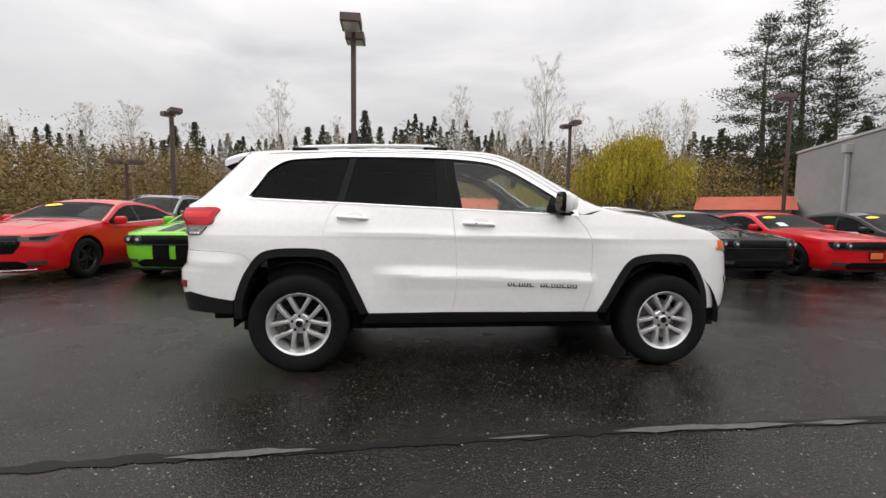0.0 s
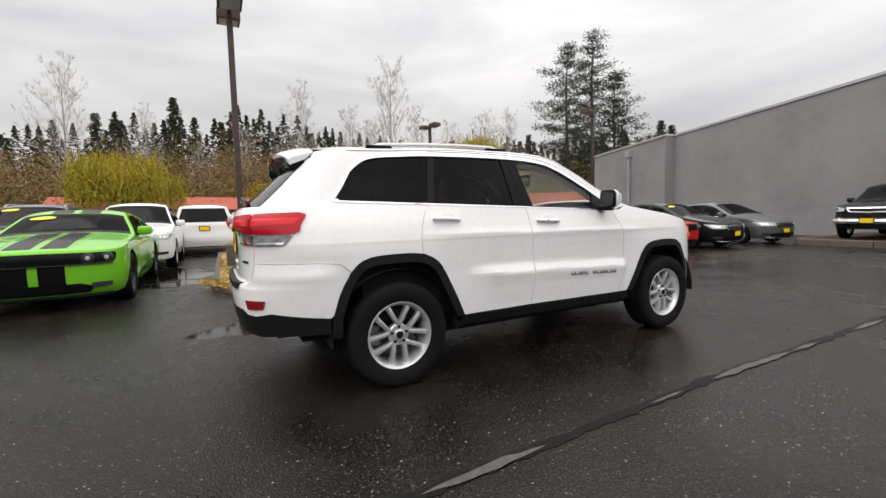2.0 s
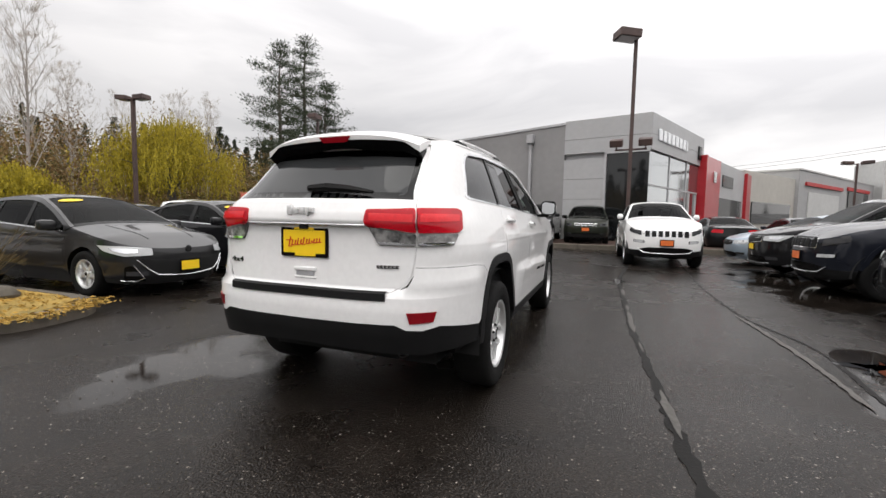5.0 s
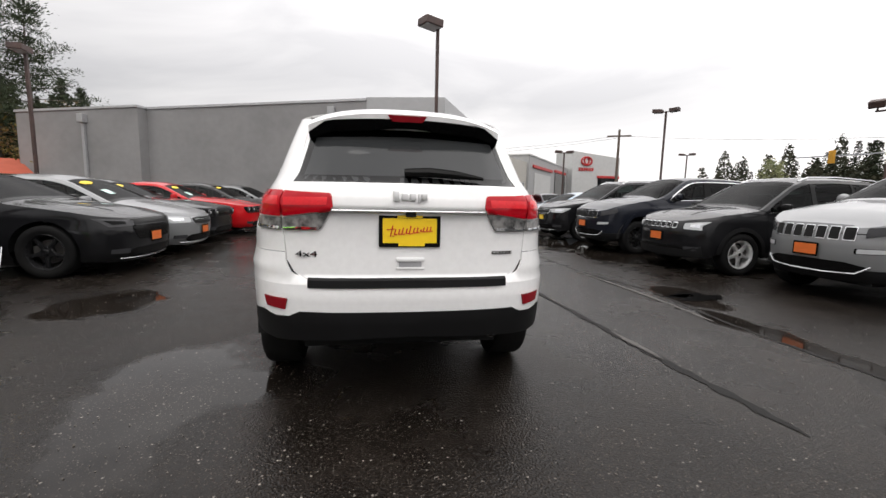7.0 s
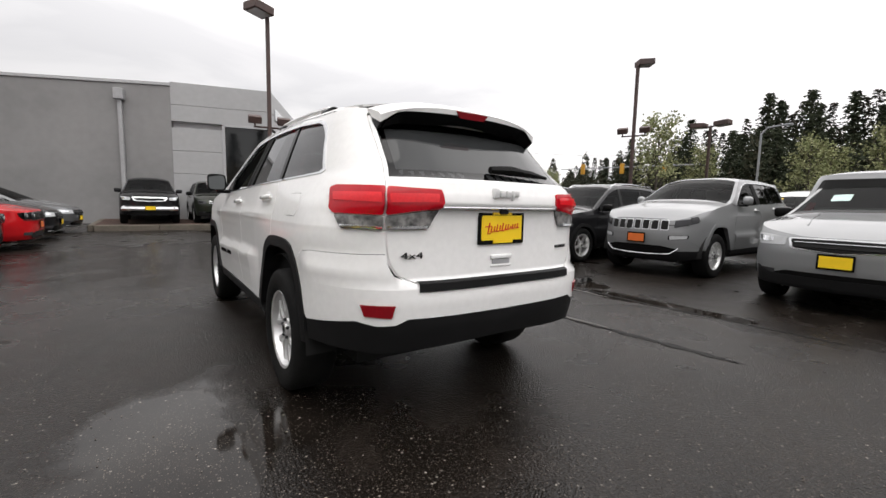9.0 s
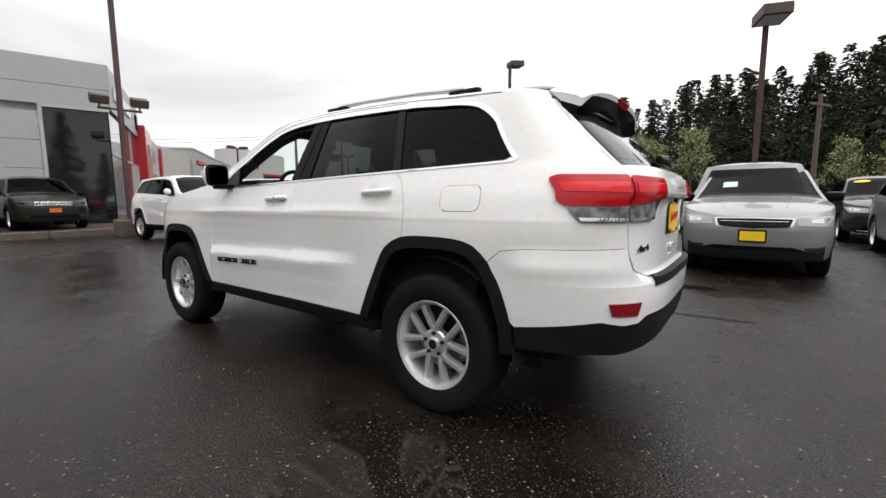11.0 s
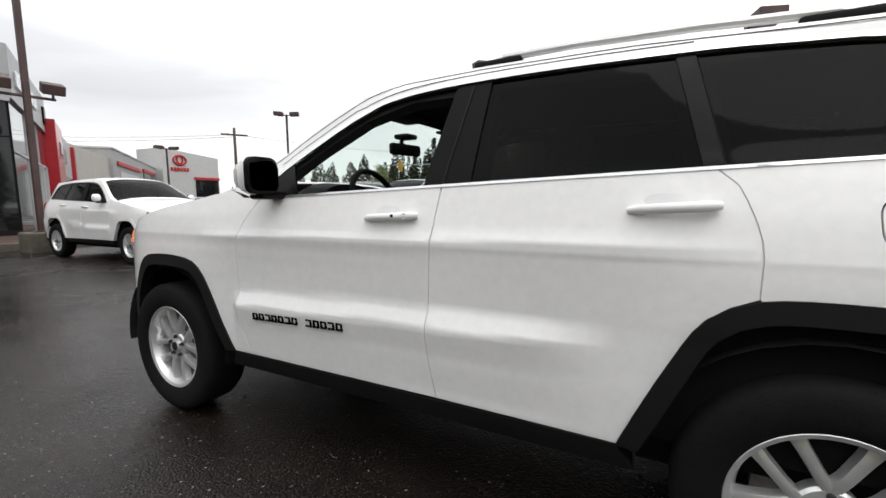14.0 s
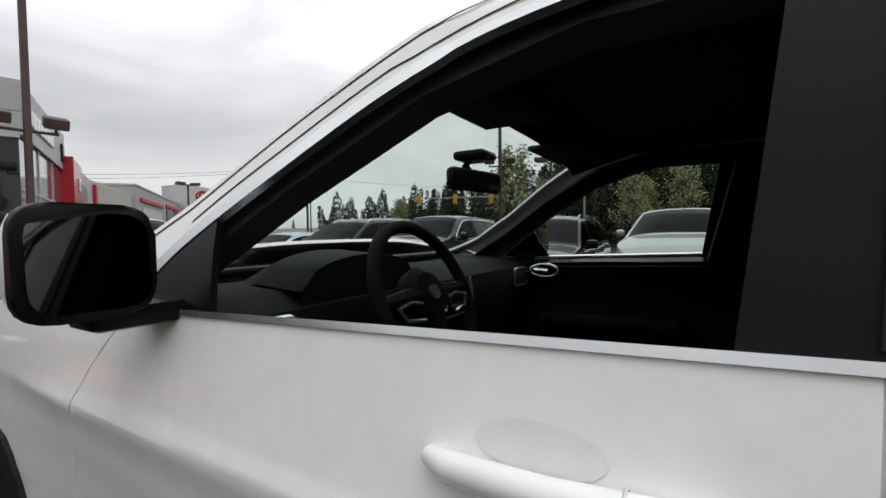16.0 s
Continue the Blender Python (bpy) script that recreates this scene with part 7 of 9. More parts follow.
# ---------- the sales building ----------
M_WALL = material("grey_painted_blockwork", (0.27, 0.265, 0.265), 0.8, vary=0.06, scale=3, second=(0.225, 0.222, 0.222), mix_scale=0.35, bump=0.12, bump_scale=25)
M_PANEL = material("silver_grey_wall_panel", (0.42, 0.42, 0.425), 0.45, metal=0.1, vary=0.05, scale=4, mix_scale=0.6)
M_CAP = material("pale_metal_parapet_cap", (0.48, 0.48, 0.49), 0.45, metal=0.3, vary=0.08)
M_SHOPGLASS = material("dark_showroom_glass", (0.010, 0.011, 0.012), 0.04, vary=0.1, spec=0.7)
M_MIRRORGLASS = material("bright_reflective_showroom_glass", (0.45, 0.47, 0.48), 0.06, metal=0.9, vary=0.05)
M_REDPANEL = material("red_entrance_panel", (0.42, 0.012, 0.02), 0.3, vary=0.08, coat=0.4)
M_WHITEBLD = material("off_white_render", (0.52, 0.52, 0.51), 0.7, vary=0.06, scale=2, mix_scale=0.2)
M_GREYBLD = material("pale_grey_render", (0.36, 0.36, 0.36), 0.7, vary=0.06, scale=2, mix_scale=0.2)
M_REDSIGN = material("red_sign", (0.45, 0.02, 0.02), 0.5)
M_PALE_METAL = material("pale_downpipe_metal", (0.40, 0.40, 0.41), 0.5, metal=0.2, vary=0.08)
BH = 6.3
bld = thing("sales_building", "long grey car sales building with showroom glass and red portal", "building", pose(17.5, -3.48, 0, 0, 0, 75.2) @ Matrix.Diagonal((1.02, 1.02, 0.985, 1)))
WALL_H = lambda x: BH - 0.06 - 0.042 * (x - 4.0)


def sloping(x0, x1, y0, y1, low, high):
    """A wall whose parapet falls gently along its length."""
    bm_ = bmesh.new()
    for v in add_box(bm_, x0, x1, y0, y1, 0, 1):
        v.co.z = WALL_H(v.co.x) + (high if v.co.z > 0.5 else low)
    return bm_


def wall_body(x0, x1, y0, y1):
    bm_ = bmesh.new()
    for v in add_box(bm_, x0, x1, y0, y1, 0, 1):
        v.co.z = WALL_H(v.co.x) - 0.12 if v.co.z > 0.5 else 0.0
    return bm_


part("rear_wall", wall_body(4.0, 16.05, -14, -0.02), M_WALL, bld)
part("far_wall", wall_body(16.05, 23.1, -14, 0.6), M_WALL, bld)
part("parapet_cap", sloping(4.0, 16.0, -14, 0.03, -0.12, 0.0), M_CAP, bld)
part("parapet_cap", sloping(16.01, 23.15, -14, 0.65, -0.12, 0.0), M_CAP, bld)
# showroom end, clad in horizontal panels, with openings for the glass
part("showroom_core", box(0.3, 4.0, -11.8, -0.25, 0, BH - 0.06), M_PANEL, bld)
fac = new("facade")
fac.parent = bld
fac.matrix_basis = pose(0, 0, 0, 0, 0, -9.4)
rows_z = [0.2, 1.26, 2.28, 3.30, 4.32, 5.32, BH]
for k in range(6):
    z0, z1 = rows_z[k] + 0.008, rows_z[k + 1] - 0.008
    if z1 < 4.55:
        part("wall_panel", box(2.05, 4.0, -0.25, 0.0, z0, z1, 0.006), M_PANEL, bld)
    else:
        part("wall_panel", box(0.02, 4.0, -0.25, 0.0, max(z0, 4.6), z1, 0.006), M_PANEL, bld)
        part("wall_panel", box(0.0, 0.3, -8.5, -0.03, max(z0, 4.6), z1, 0.006), M_PANEL, fac)
part("window_frame", box(1.93, 2.04, -0.2, 0.03, 0.2, 4.6), M_CAP, bld)
part("window_frame", box(0.05, 2.04, -0.2, 0.03, 4.50, 4.60), M_CAP, bld)
part("showroom_pane", box(0.08, 1.93, -0.16, -0.10, 0.2, 4.50), M_SHOPGLASS, bld)
for k in range(3):
    y0 = -0.1 - k * 2.8
    part("showroom_pane", box(0.10, 0.16, y0 - 2.72, y0, 0.3, 4.52), M_MIRRORGLASS, fac)
    part("window_mullion", box(0.06, 0.2, y0 - 2.8, y0 - 2.72, 0.2, 4.6), M_CAP, fac)
part("window_rail", box(0.06, 0.2, -8.5, -0.1, 2.9, 2.98), M_CAP, fac)
part("door_frame", box(0.02, 0.2, -7.6, -7.5, 0.2, 2.9), M_WHITEBLD, fac)
part("door_frame", box(0.02, 0.2, -6.3, -6.2, 0.2, 2.9), M_WHITEBLD, fac)
for k in range(8):
    bm = bmesh.new()
    y = -0.75 - k * 0.60
    add_box(bm, -0.08, 0.01, y - (0.44 if k != 7 else 0.18), y, 5.10, 5.64, 0.02)
    part("sign_bar", bm, M_BRIGHT, fac, "silver raised sign shape")
part("sign_emblem", box(-0.08, 0.0, -7.84, -7.30, 4.9, 5.7, 0.12), M_TRIM, fac)
# red portals beyond
part("red_portal", box(-0.36, 0.4, -8.22, -7.92, 0.2, 5.25, 0.02), M_REDPANEL, fac)
part("red_panel", box(-0.34, -0.20, -11.3, -8.22, 0.2, 5.2, 0.02), M_REDPANEL, fac)
part("portal_emblem", box(-0.42, -0.33, -10.1, -9.5, 3.7, 4.4, 0.04), M_BRIGHT, fac)
part("shop_wall", box(-0.1, 0.4, -19.9, -8.52, 0.2, 5.3), M_PANEL, fac)
part("shop_pane", box(-0.16, -0.1, -19.0, -12.0, 0.4, 2.9), M_SHOPGLASS, fac)
part("shop_pane", box(-0.16, -0.1, -15.9, -12.9, 3.7, 4.5), M_SHOPGLASS, fac)
part("red_portal", box(-0.32, 0.4, -20.2, -19.9, 0.2, 5.2, 0.02), M_REDPANEL, fac)
part("red_panel", box(-0.30, -0.16, -21.6, -20.2, 0.2, 5.15, 0.02), M_REDPANEL, fac)
# downpipes
for px, py in ((5.8, 0.0), (19.1, 0.6)):
    part("rain_hopper", box(px - 0.17, px + 0.17, py - 0.02, py + 0.3, WALL_H(px) - 0.85, WALL_H(px) - 0.4, 0.02), M_PALE_METAL, bld)
    part("downpipe", box(px - 0.075, px + 0.075, py + 0.02, py + 0.17, 0.2, WALL_H(px) - 0.8, 0.015), M_PALE_METAL, bld)
# raised strip with kerb
tagged(part("raised_strip", box(14.1, 26.0, -9.6, 3.0, -0.05, 0.20), M_MULCH), "raised strip with dark red-brown bark mulch by building", "planting bed", kind="structure")
kb = thing("kerb", "weathered concrete kerb along the raised strip", "kerb", kind="structure")
for k in range(7):
    part("kerb_stone", box(13.9, 14.1, -9.6 + 1.8 * k, -9.61 + 1.8 * (k + 1), -0.05, 0.20 + 0.002 * (k % 2), 0.025), M_CONC, kb)
part("kerb_stone", box(14.11, 19.6, 3.0, 3.18, -0.05, 0.2, 0.025), M_CONC, kb)

# ---------- far sales building across the lot ----------
far_b = thing("far_sales_building", "pale far car sales building with red bands and sign", "building", pose(36.7, -12.4, 0, 0, 0, -35))
M_TAN = material("tan_white_render", (0.46, 0.44, 0.40), 0.7, vary=0.06, scale=2, mix_scale=0.2)
part("low_wall", box(0.0, 11.4, 0.3, 9, 0, 5.5), M_TAN, far_b)
part("low_wall", box(11.4, 39.0, 0.0, 9, 0, 6.4), M_GREYBLD, far_b)
part("parapet_cap", box(11.3, 39.0, -0.08, 9, 6.4, 6.55), M_WHITEBLD, far_b)
part("window_band", box(1.5, 10.2, 0.2, 0.28, 1.2, 3.0), M_SHOPGLASS, far_b)
part("red_band", box(13.0, 25.0, -0.18, -0.02, 5.0, 5.35), M_REDSIGN, far_b)
part("red_band", box(27.0, 36.5, -0.18, -0.02, 5.2, 5.6), M_REDSIGN, far_b)
part("garage_opening", box(27.4, 36.2, -0.12, -0.02, 0, 5.1), M_SHOPGLASS, far_b)
part("garage_door", box(14.0, 24.0, -0.10, -0.02, 0, 4.4), M_WHITEBLD, far_b)
sgn_b = new("sign_block")
sgn_b.parent = far_b
sgn_b.matrix_basis = pose(38.2, -1.0, 0, 0, 0, -50)
bm = bmesh.new()
for v in add_box(bm, 0, 9.6, 0, 6, 0, 9.6):
    if v.co.z > 1 and v.co.x > 5:
        v.co.z = 8.7
part("sign_wall", bm, M_WHITEBLD, sgn_b)
part("entrance_opening", box(5.2, 9.4, -0.1, -0.02, 0, 5.0), M_SHOPGLASS, sgn_b)
part("red_band", box(5.0, 9.6, -0.2, -0.02, 5.0, 5.4), M_REDSIGN, sgn_b)
part("sign_emblem", tube([(2.7 + 1.05 * math.cos(a), -0.1, 7.9 + 0.72 * math.sin(a)) for a in np.linspace(0, 2 * math.pi, 25)], 0.15, 6), M_REDSIGN, sgn_b)
part("sign_emblem", tube([(2.7 + 0.45 * math.cos(a), -0.1, 7.95 + 0.6 * math.sin(a)) for a in np.linspace(0, 2 * math.pi, 19)], 0.12, 6), M_REDSIGN, sgn_b)
for k in range(6):
    part("sign_bar", box(1.2 + 0.52 * k, 1.58 + 0.52 * k, -0.1, -0.02, 6.2, 6.75), M_REDSIGN, sgn_b)

# low red-roofed sheds behind the lot
for (x, y, ln, turn) in ((21.5, 21.6, 4.6, -41), (-5, 30.6, 12, 3), (6.5, 31.5, 6, 0)):
    sd = thing("shed", "low pale shed with faded red roof behind lot", "shed", pose(x, y, ground_height(x, y), 0, 0, turn), "sheds")
    part("shed_wall", box(-ln / 2, ln / 2, -2, 2, 0, 1.9), M_WHITEBLD, sd)
    bm = bmesh.new()
    rv_ = [[bm.verts.new((e * (ln / 2 + 0.3), yy, zz)) for yy, zz in ((-2.4, 1.85), (0, 2.75), (2.4, 1.85))] for e in (-1, 1)]
    bm.faces.new((rv_[0][0], rv_[1][0], rv_[1][1], rv_[0][1]))
    bm.faces.new((rv_[0][1], rv_[1][1], rv_[1][2], rv_[0][2]))
    bm.faces.new(rv_[0])
    bm.faces.new(rv_[1][::-1])
    part("shed_roof", bm, material("faded_red_roof", (0.40, 0.085, 0.045), 0.7, vary=0.15, scale=3), sd)

# ---------- street furniture far off ----------
M_STEEL = material("galvanised_steel", (0.32, 0.33, 0.34), 0.5, metal=0.6, vary=0.1)
M_SIGNAL = material("yellow_signal_housing", (0.60, 0.30, 0.02), 0.5)
M_WOODPOLE = material("weathered_pole_timber", (0.13, 0.10, 0.08), 0.9, vary=0.2)
sg = thing("traffic_signal", "traffic signal mast with long arm and yellow housings", "traffic signal", pose(14.5, -45.5, ground_height(14.5, -45.5)))
part("mast", tube([(0, 0, 0), (0, 0, 6.0)], [0.14, 0.1], 8), M_STEEL, sg)
part("mast_arm", tube([(0, 0, 5.2), (14.5, 7.5, 4.9)], [0.09, 0.05], 6), M_STEEL, sg)
for k in (0.35, 0.6, 0.85):
    part("signal_head", box(14.5 * k - 0.2, 14.5 * k + 0.2, 7.5 * k - 0.15, 7.5 * k + 0.15, 4.3, 5.4, 0.03), M_SIGNAL, sg)
st_l = thing("street_lamp", "galvanised street lamp with curved arm by road", "street lamp", pose(6.25, -28.4, 0))
part("pole", tube([(0, 0, 0), (0, 0, 5.6), (-0.25, -0.1, 5.95), (-1.0, -0.3, 6.05)], [0.08, 0.06, 0.05, 0.04], 8), M_STEEL, st_l)
part("lamp_head", box(-1.4, -0.95, -0.42, -0.2, 5.98, 6.1, 0.04), M_STEEL, st_l)
for x, y, h in ((34.6, -23.7, 8.0), (-5.6, -33.0, 7.4)):
    pp = thing("utility_pole", "weathered timber utility pole with crossarm", "utility pole", pose(x, y, 0), "utility poles")
    part("pole", tube([(0, 0, 0), (0, 0, h)], [0.16, 0.11], 8), M_WOODPOLE, pp)
    part("crossarm", box(-1.1, 1.1, -0.06, 0.06, h - 0.7, h - 0.55, 0, Matrix.Rotation(radians(60), 4, "Z")), M_WOODPOLE, pp)
for k, (a, b) in enumerate((((34.6, -23.7, 7.4), (60, 2, 7.8)), ((34.6, -23.7, 7.2), (60, 2, 7.2)), ((34.6, -23.7, 7.4), (20, -60, 8.5)))):
    a, b = Vector(a), Vector(b)
    pts = [a.lerp(b, t) - Vector((0, 0, 0.9 * 4 * t * (1 - t))) for t in np.linspace(0, 1, 10)]
    tagged(part("overhead_cable", tube(pts, 0.014, 4), M_TRIM), "thin black overhead cable strung between utility poles", "cable")

# ---------- parked cars ----------
def spec(L, W, H, wb, r, top, cowl, ws_top, rw_top, rw_bot, belt_z, slope, dlo, df, db, dr, sill=0.24, low=0.18, fo=0.92, lean=0.0, deck=0.95, nose=0.72, front_pow=(2.8, 2.5), rear_pow=(3.6, 2.6), drop=0.06):
    return dict(L=L, W=W, H=H, wb=wb, r=r, top=top, cowl=cowl, ws_top=ws_top, rw_top=rw_top, rw_bot=rw_bot, belt=belt_z, slope=slope, dlo=dlo, df=df, db=db, dr=dr,
                sill=sill, low=low, fo=fo, lean=lean, deck=deck, nose=nose, fp=front_pow, rp=rear_pow, drop=drop)


SPECS = {
    "saloon": spec(4.85, 1.86, 1.47, 2.78, 0.33, [(-2.5, 1.0), (-2.25, 1.06), (-1.75, 1.10), (-1.05, 1.40), (-0.5, 1.47), (0.0, 1.46), (0.35, 1.38), (1.05, 1.04), (1.15, 1.01), (1.9, 0.87), (2.3, 0.74), (2.5, 0.68)],
                   1.08, 0.30, -1.0, -1.72, 0.96, -0.035, (-1.55, 0.92), 1.02, -0.05, -1.05, nose=0.72, deck=1.02),
    "muscle_saloon": spec(5.04, 1.92, 1.48, 3.05, 0.36, [(-2.6, 1.02), (-2.35, 1.09), (-1.85, 1.11), (-1.1, 1.40), (-0.5, 1.48), (0.0, 1.46), (0.32, 1.38), (0.98, 1.08), (1.08, 1.05), (1.9, 0.95), (2.3, 0.84), (2.55, 0.74)],
                          1.02, 0.27, -1.05, -1.80, 1.0, -0.045, (-1.65, 0.85), 0.98, -0.12, -1.12, nose=0.78, deck=1.05, front_pow=(3.6, 2.8)),
    "muscle_coupe": spec(5.02, 1.92, 1.45, 2.95, 0.36, [(-2.55, 0.98), (-2.3, 1.06), (-1.75, 1.09), (-1.15, 1.36), (-0.6, 1.44), (-0.15, 1.43), (0.15, 1.35), (0.72, 1.06), (0.82, 1.03), (1.7, 0.95), (2.25, 0.86), (2.5, 0.80)],
                         0.76, 0.10, -1.1, -1.72, 0.98, -0.02, (-1.45, 0.62), 0.78, -0.72, None, nose=0.82, deck=1.02, front_pow=(4.5, 3.2)),
    "hatchback": spec(4.5, 1.76, 1.46, 2.64, 0.32, [(-2.15, 1.14), (-1.9, 1.28), (-1.5, 1.40), (-0.9, 1.455), (-0.3, 1.46), (0.0, 1.42), (0.4, 1.28), (0.95, 1.03), (1.05, 1.0), (1.7, 0.88), (2.05, 0.74), (2.3, 0.64)],
                      0.98, 0.02, -1.35, -1.9, 0.95, -0.055, (-1.55, 0.82), 0.92, -0.10, -1.0, nose=0.70, deck=1.0, lean=0.25),
    "crossover": spec(4.6, 1.84, 1.70, 2.67, 0.355, [(-2.15, 1.50), (-1.9, 1.62), (-1.4, 1.69), (-0.7, 1.71), (-0.1, 1.69), (0.2, 1.60), (0.95, 1.17), (1.05, 1.14), (1.7, 1.06), (2.05, 0.94), (2.3, 0.82)],
                      0.97, 0.13, None, None, 1.10, -0.045, (-1.85, 0.80), 0.88, -0.12, -1.02, sill=0.36, low=0.26, lean=0.30, deck=1.5, nose=0.86),
    "boxy_suv": spec(4.41, 1.76, 1.70, 2.63, 0.35, [(-2.05, 1.64), (-1.8, 1.69), (-0.7, 1.71), (0.1, 1.69), (0.3, 1.62), (0.78, 1.19), (0.9, 1.16), (1.7, 1.11), (2.0, 1.05), (2.2, 0.96)],
                     0.80, 0.25, None, None, 1.12, -0.02, (-1.75, 0.66), 0.76, -0.18, -1.05, sill=0.36, low=0.26, lean=0.16, deck=1.6, nose=0.98, front_pow=(5.0, 3.6), rear_pow=(5, 3.2)),
    "large_suv": spec(5.1, 1.92, 1.79, 3.04, 0.38, [(-2.5, 1.62), (-2.2, 1.74), (-1.4, 1.79), (-0.5, 1.80), (0.1, 1.77), (0.4, 1.67), (1.12, 1.24), (1.22, 1.21), (1.9, 1.12), (2.25, 1.0), (2.5, 0.90)],
                      1.15, 0.33, None, None, 1.16, -0.035, (-2.15, 0.98), 1.05, -0.05, -1.1, sill=0.36, low=0.26, lean=0.28, deck=1.6, nose=0.92),
    "minivan": spec(5.15, 2.0, 1.75, 3.08, 0.355, [(-2.55, 1.60), (-2.25, 1.70), (-1.4, 1.75), (-0.4, 1.75), (0.2, 1.68), (0.6, 1.52), (1.4, 1.10), (1.5, 1.06), (2.0, 0.93), (2.3, 0.82), (2.55, 0.72)],
                    1.42, 0.50, None, None, 1.06, -0.045, (-2.2, 1.2), 1.1, -0.1, -1.35, sill=0.30, low=0.24, lean=0.25, deck=1.6, nose=0.74),
    "pickup": spec(5.3, 1.84, 1.74, 3.23, 0.38, [(-2.7, 1.10), (-1.0, 1.12), (-0.86, 1.30), (-0.80, 1.60), (-0.65, 1.71), (0.0, 1.74), (0.35, 1.70), (0.55, 1.60), (1.05, 1.22), (1.15, 1.18), (1.9, 1.11), (2.2, 1.03), (2.5, 0.90)],
                   1.07, 0.48, None, None, 1.14, -0.01, (-0.72, 0.92), 1.02, 0.05, -0.85, sill=0.42, low=0.32, nose=0.96, deck=1.05, front_pow=(3.6, 2.8), drop=0.07),
}


def arch_line(cx, cz, rad, z0):
    a0 = math.asin(max(-0.9, (z0 - cz) / rad))
    return [(cx + rad * math.cos(a), cz + rad * math.sin(a)) for a in np.linspace(math.pi - a0, a0, 17)]


def parked_car(kind, body, m, label, name="saloon_car", rim_mat=None, style="single", face="saloon", card=M_YELLOW, sticker=0, stripes=None, clad=False, lamps=None, plate_rear=False, rails=False, group="parked cars", paper=False, step=0.11):
    """A parked car of a given build, with panels, glass, lamps, grille, mirrors and wheels."""
    q = SPECS[kind]
    car = thing(name, label, "car", m, group)
    W2, H, r, b0, sl = q["W"] / 2, q["H"], q["r"], q["belt"], q["slope"]
    ax = q["wb"] / 2
    xf_max = ax + q["fo"]
    xr_min = xf_max - q["L"]
    suv = q["rw_top"] is None
    bl = lambda x: b0 + sl * x
    width = [(0.15, 0.88), (0.30, 0.965), (0.50, 1.0), (0.62, 1.0), (b0 - 0.24, 0.985), (b0 - 0.14, 0.985), (b0 - 0.06, 0.965), (b0 + 0.02, 0.93), (b0 + 0.12, 0.875), (H - 0.14, 0.735), (H - 0.05, 0.66), (H + 0.1, 0.6)]
    top_b = q["deck"]
    rear = [(0.15, xr_min + 0.20), (0.30, xr_min + 0.05), (0.45, xr_min), (0.62, xr_min), (0.80, xr_min + 0.03), (b0, xr_min + 0.05), (max(b0 + 0.1, H - 0.12), xr_min + 0.07 + q["lean"]), (H, xr_min + 0.12 + q["lean"])]
    nz = q["nose"]
    front = [(0.12, xf_max - 0.16), (0.28, xf_max - 0.03), (0.45, xf_max), (nz - 0.12, xf_max), (nz, xf_max - 0.04), (nz + 0.12, xf_max - 0.16), (nz + 0.3, xf_max - 0.5)]
    top = [(x, z) for x, z in q["top"]]
    sh = Shell([(z, w * W2) for z, w in width], rear, front, top, xr_min + 0.62, xf_max - 0.72, q["rp"], q["fp"], q["drop"], 3.0)
    zs, zl = q["sill"], q["low"]
    rad = r + 0.055
    fa, rr = arch_line(ax, r, rad, zs), arch_line(-ax, r, rad, zs)
    df, db, dr = q["df"], q["db"], q["dr"]
    two = dr is None
    last = db if two else dr
    c_x, a_x = q["dlo"]
    n = 16
    dlo_top = []
    for x in np.linspace(c_x, a_x, n):
        dlo_top.append((float(x), max(bl(x) + 0.012, min(sh.rim(float(x)) - 0.055, H - 0.1))))
    if suv and kind != "pickup":
        dlo_top = [(c_x + 0.0, bl(c_x) + 0.05), (c_x + 0.07, bl(c_x) + 0.22)] + [p for p in dlo_top if p[0] > c_x + 0.18]
    gap = 0.003

    def flank(sgn):
        S = sh.side(sgn)
        bottom_f = [(fa[-1][0] + 0.02, zs - 0.02), (sh.s_x(xf_max - 0.35, zl + 0.06), zl + 0.03), (sh.s_front(W2 * 0.5, zl + 0.05), zl), (sh.front_end, zl)]
        Sheet().add(S, [(df + gap, bl(df)), (df + gap, zs)] + fa + bottom_f + sh.rim_line(sh.front_end, q["cowl"] + 0.04, 0.1), step=step).link("front_wing", body, car)
        Sheet().add(S, [(df, bl(df)), (a_x, bl(a_x)), (db + gap, bl(db)), (db + gap, zs), (df, zs)], step=step).link("front_door", body, car)
        up = [p for p in rr if p[0] > last]
        if not two:
            if rr[-1][0] > dr:
                z_at = np.interp(dr, [p[0] for p in rr], [p[1] for p in rr])
                tail = [(dr, float(z_at))] + [p for p in rr if p[0] > dr + 0.02]
                Sheet().add(S, [(db, bl(db)), (dr + gap, bl(dr))] + tail + [(db, zs)], step=step).link("rear_door", body, car)
            else:
                Sheet().add(S, [(db, bl(db)), (dr + gap, bl(dr)), (dr + gap, zs), (db, zs)], step=step).link("rear_door", body, car)
        if not two and rr[-1][0] > dr:
            seam = [(dr, bl(dr)), (dr, float(np.interp(dr, [p[0] for p in rr], [p[1] for p in rr])))]
            arch = [p for p in rr if p[0] < dr - 0.02][::-1]
        else:
            seam = [(last, bl(last)), (last, zs)]
            arch = rr[::-1]
        bottom_r = [(rr[0][0] - 0.02, zs - 0.02), (sh.s_x(xr_min + 0.3, zl + 0.1), zl + 0.06), (sh.rear_end, zl + 0.08)]
        quarter = seam + arch + bottom_r + sh.rim_line(sh.rear_end, q["cowl"] + 0.03, 0.1) + [(a_x + 0.03, bl(a_x))] + dlo_top[::-1] + [(c_x - 0.01, bl(c_x))]
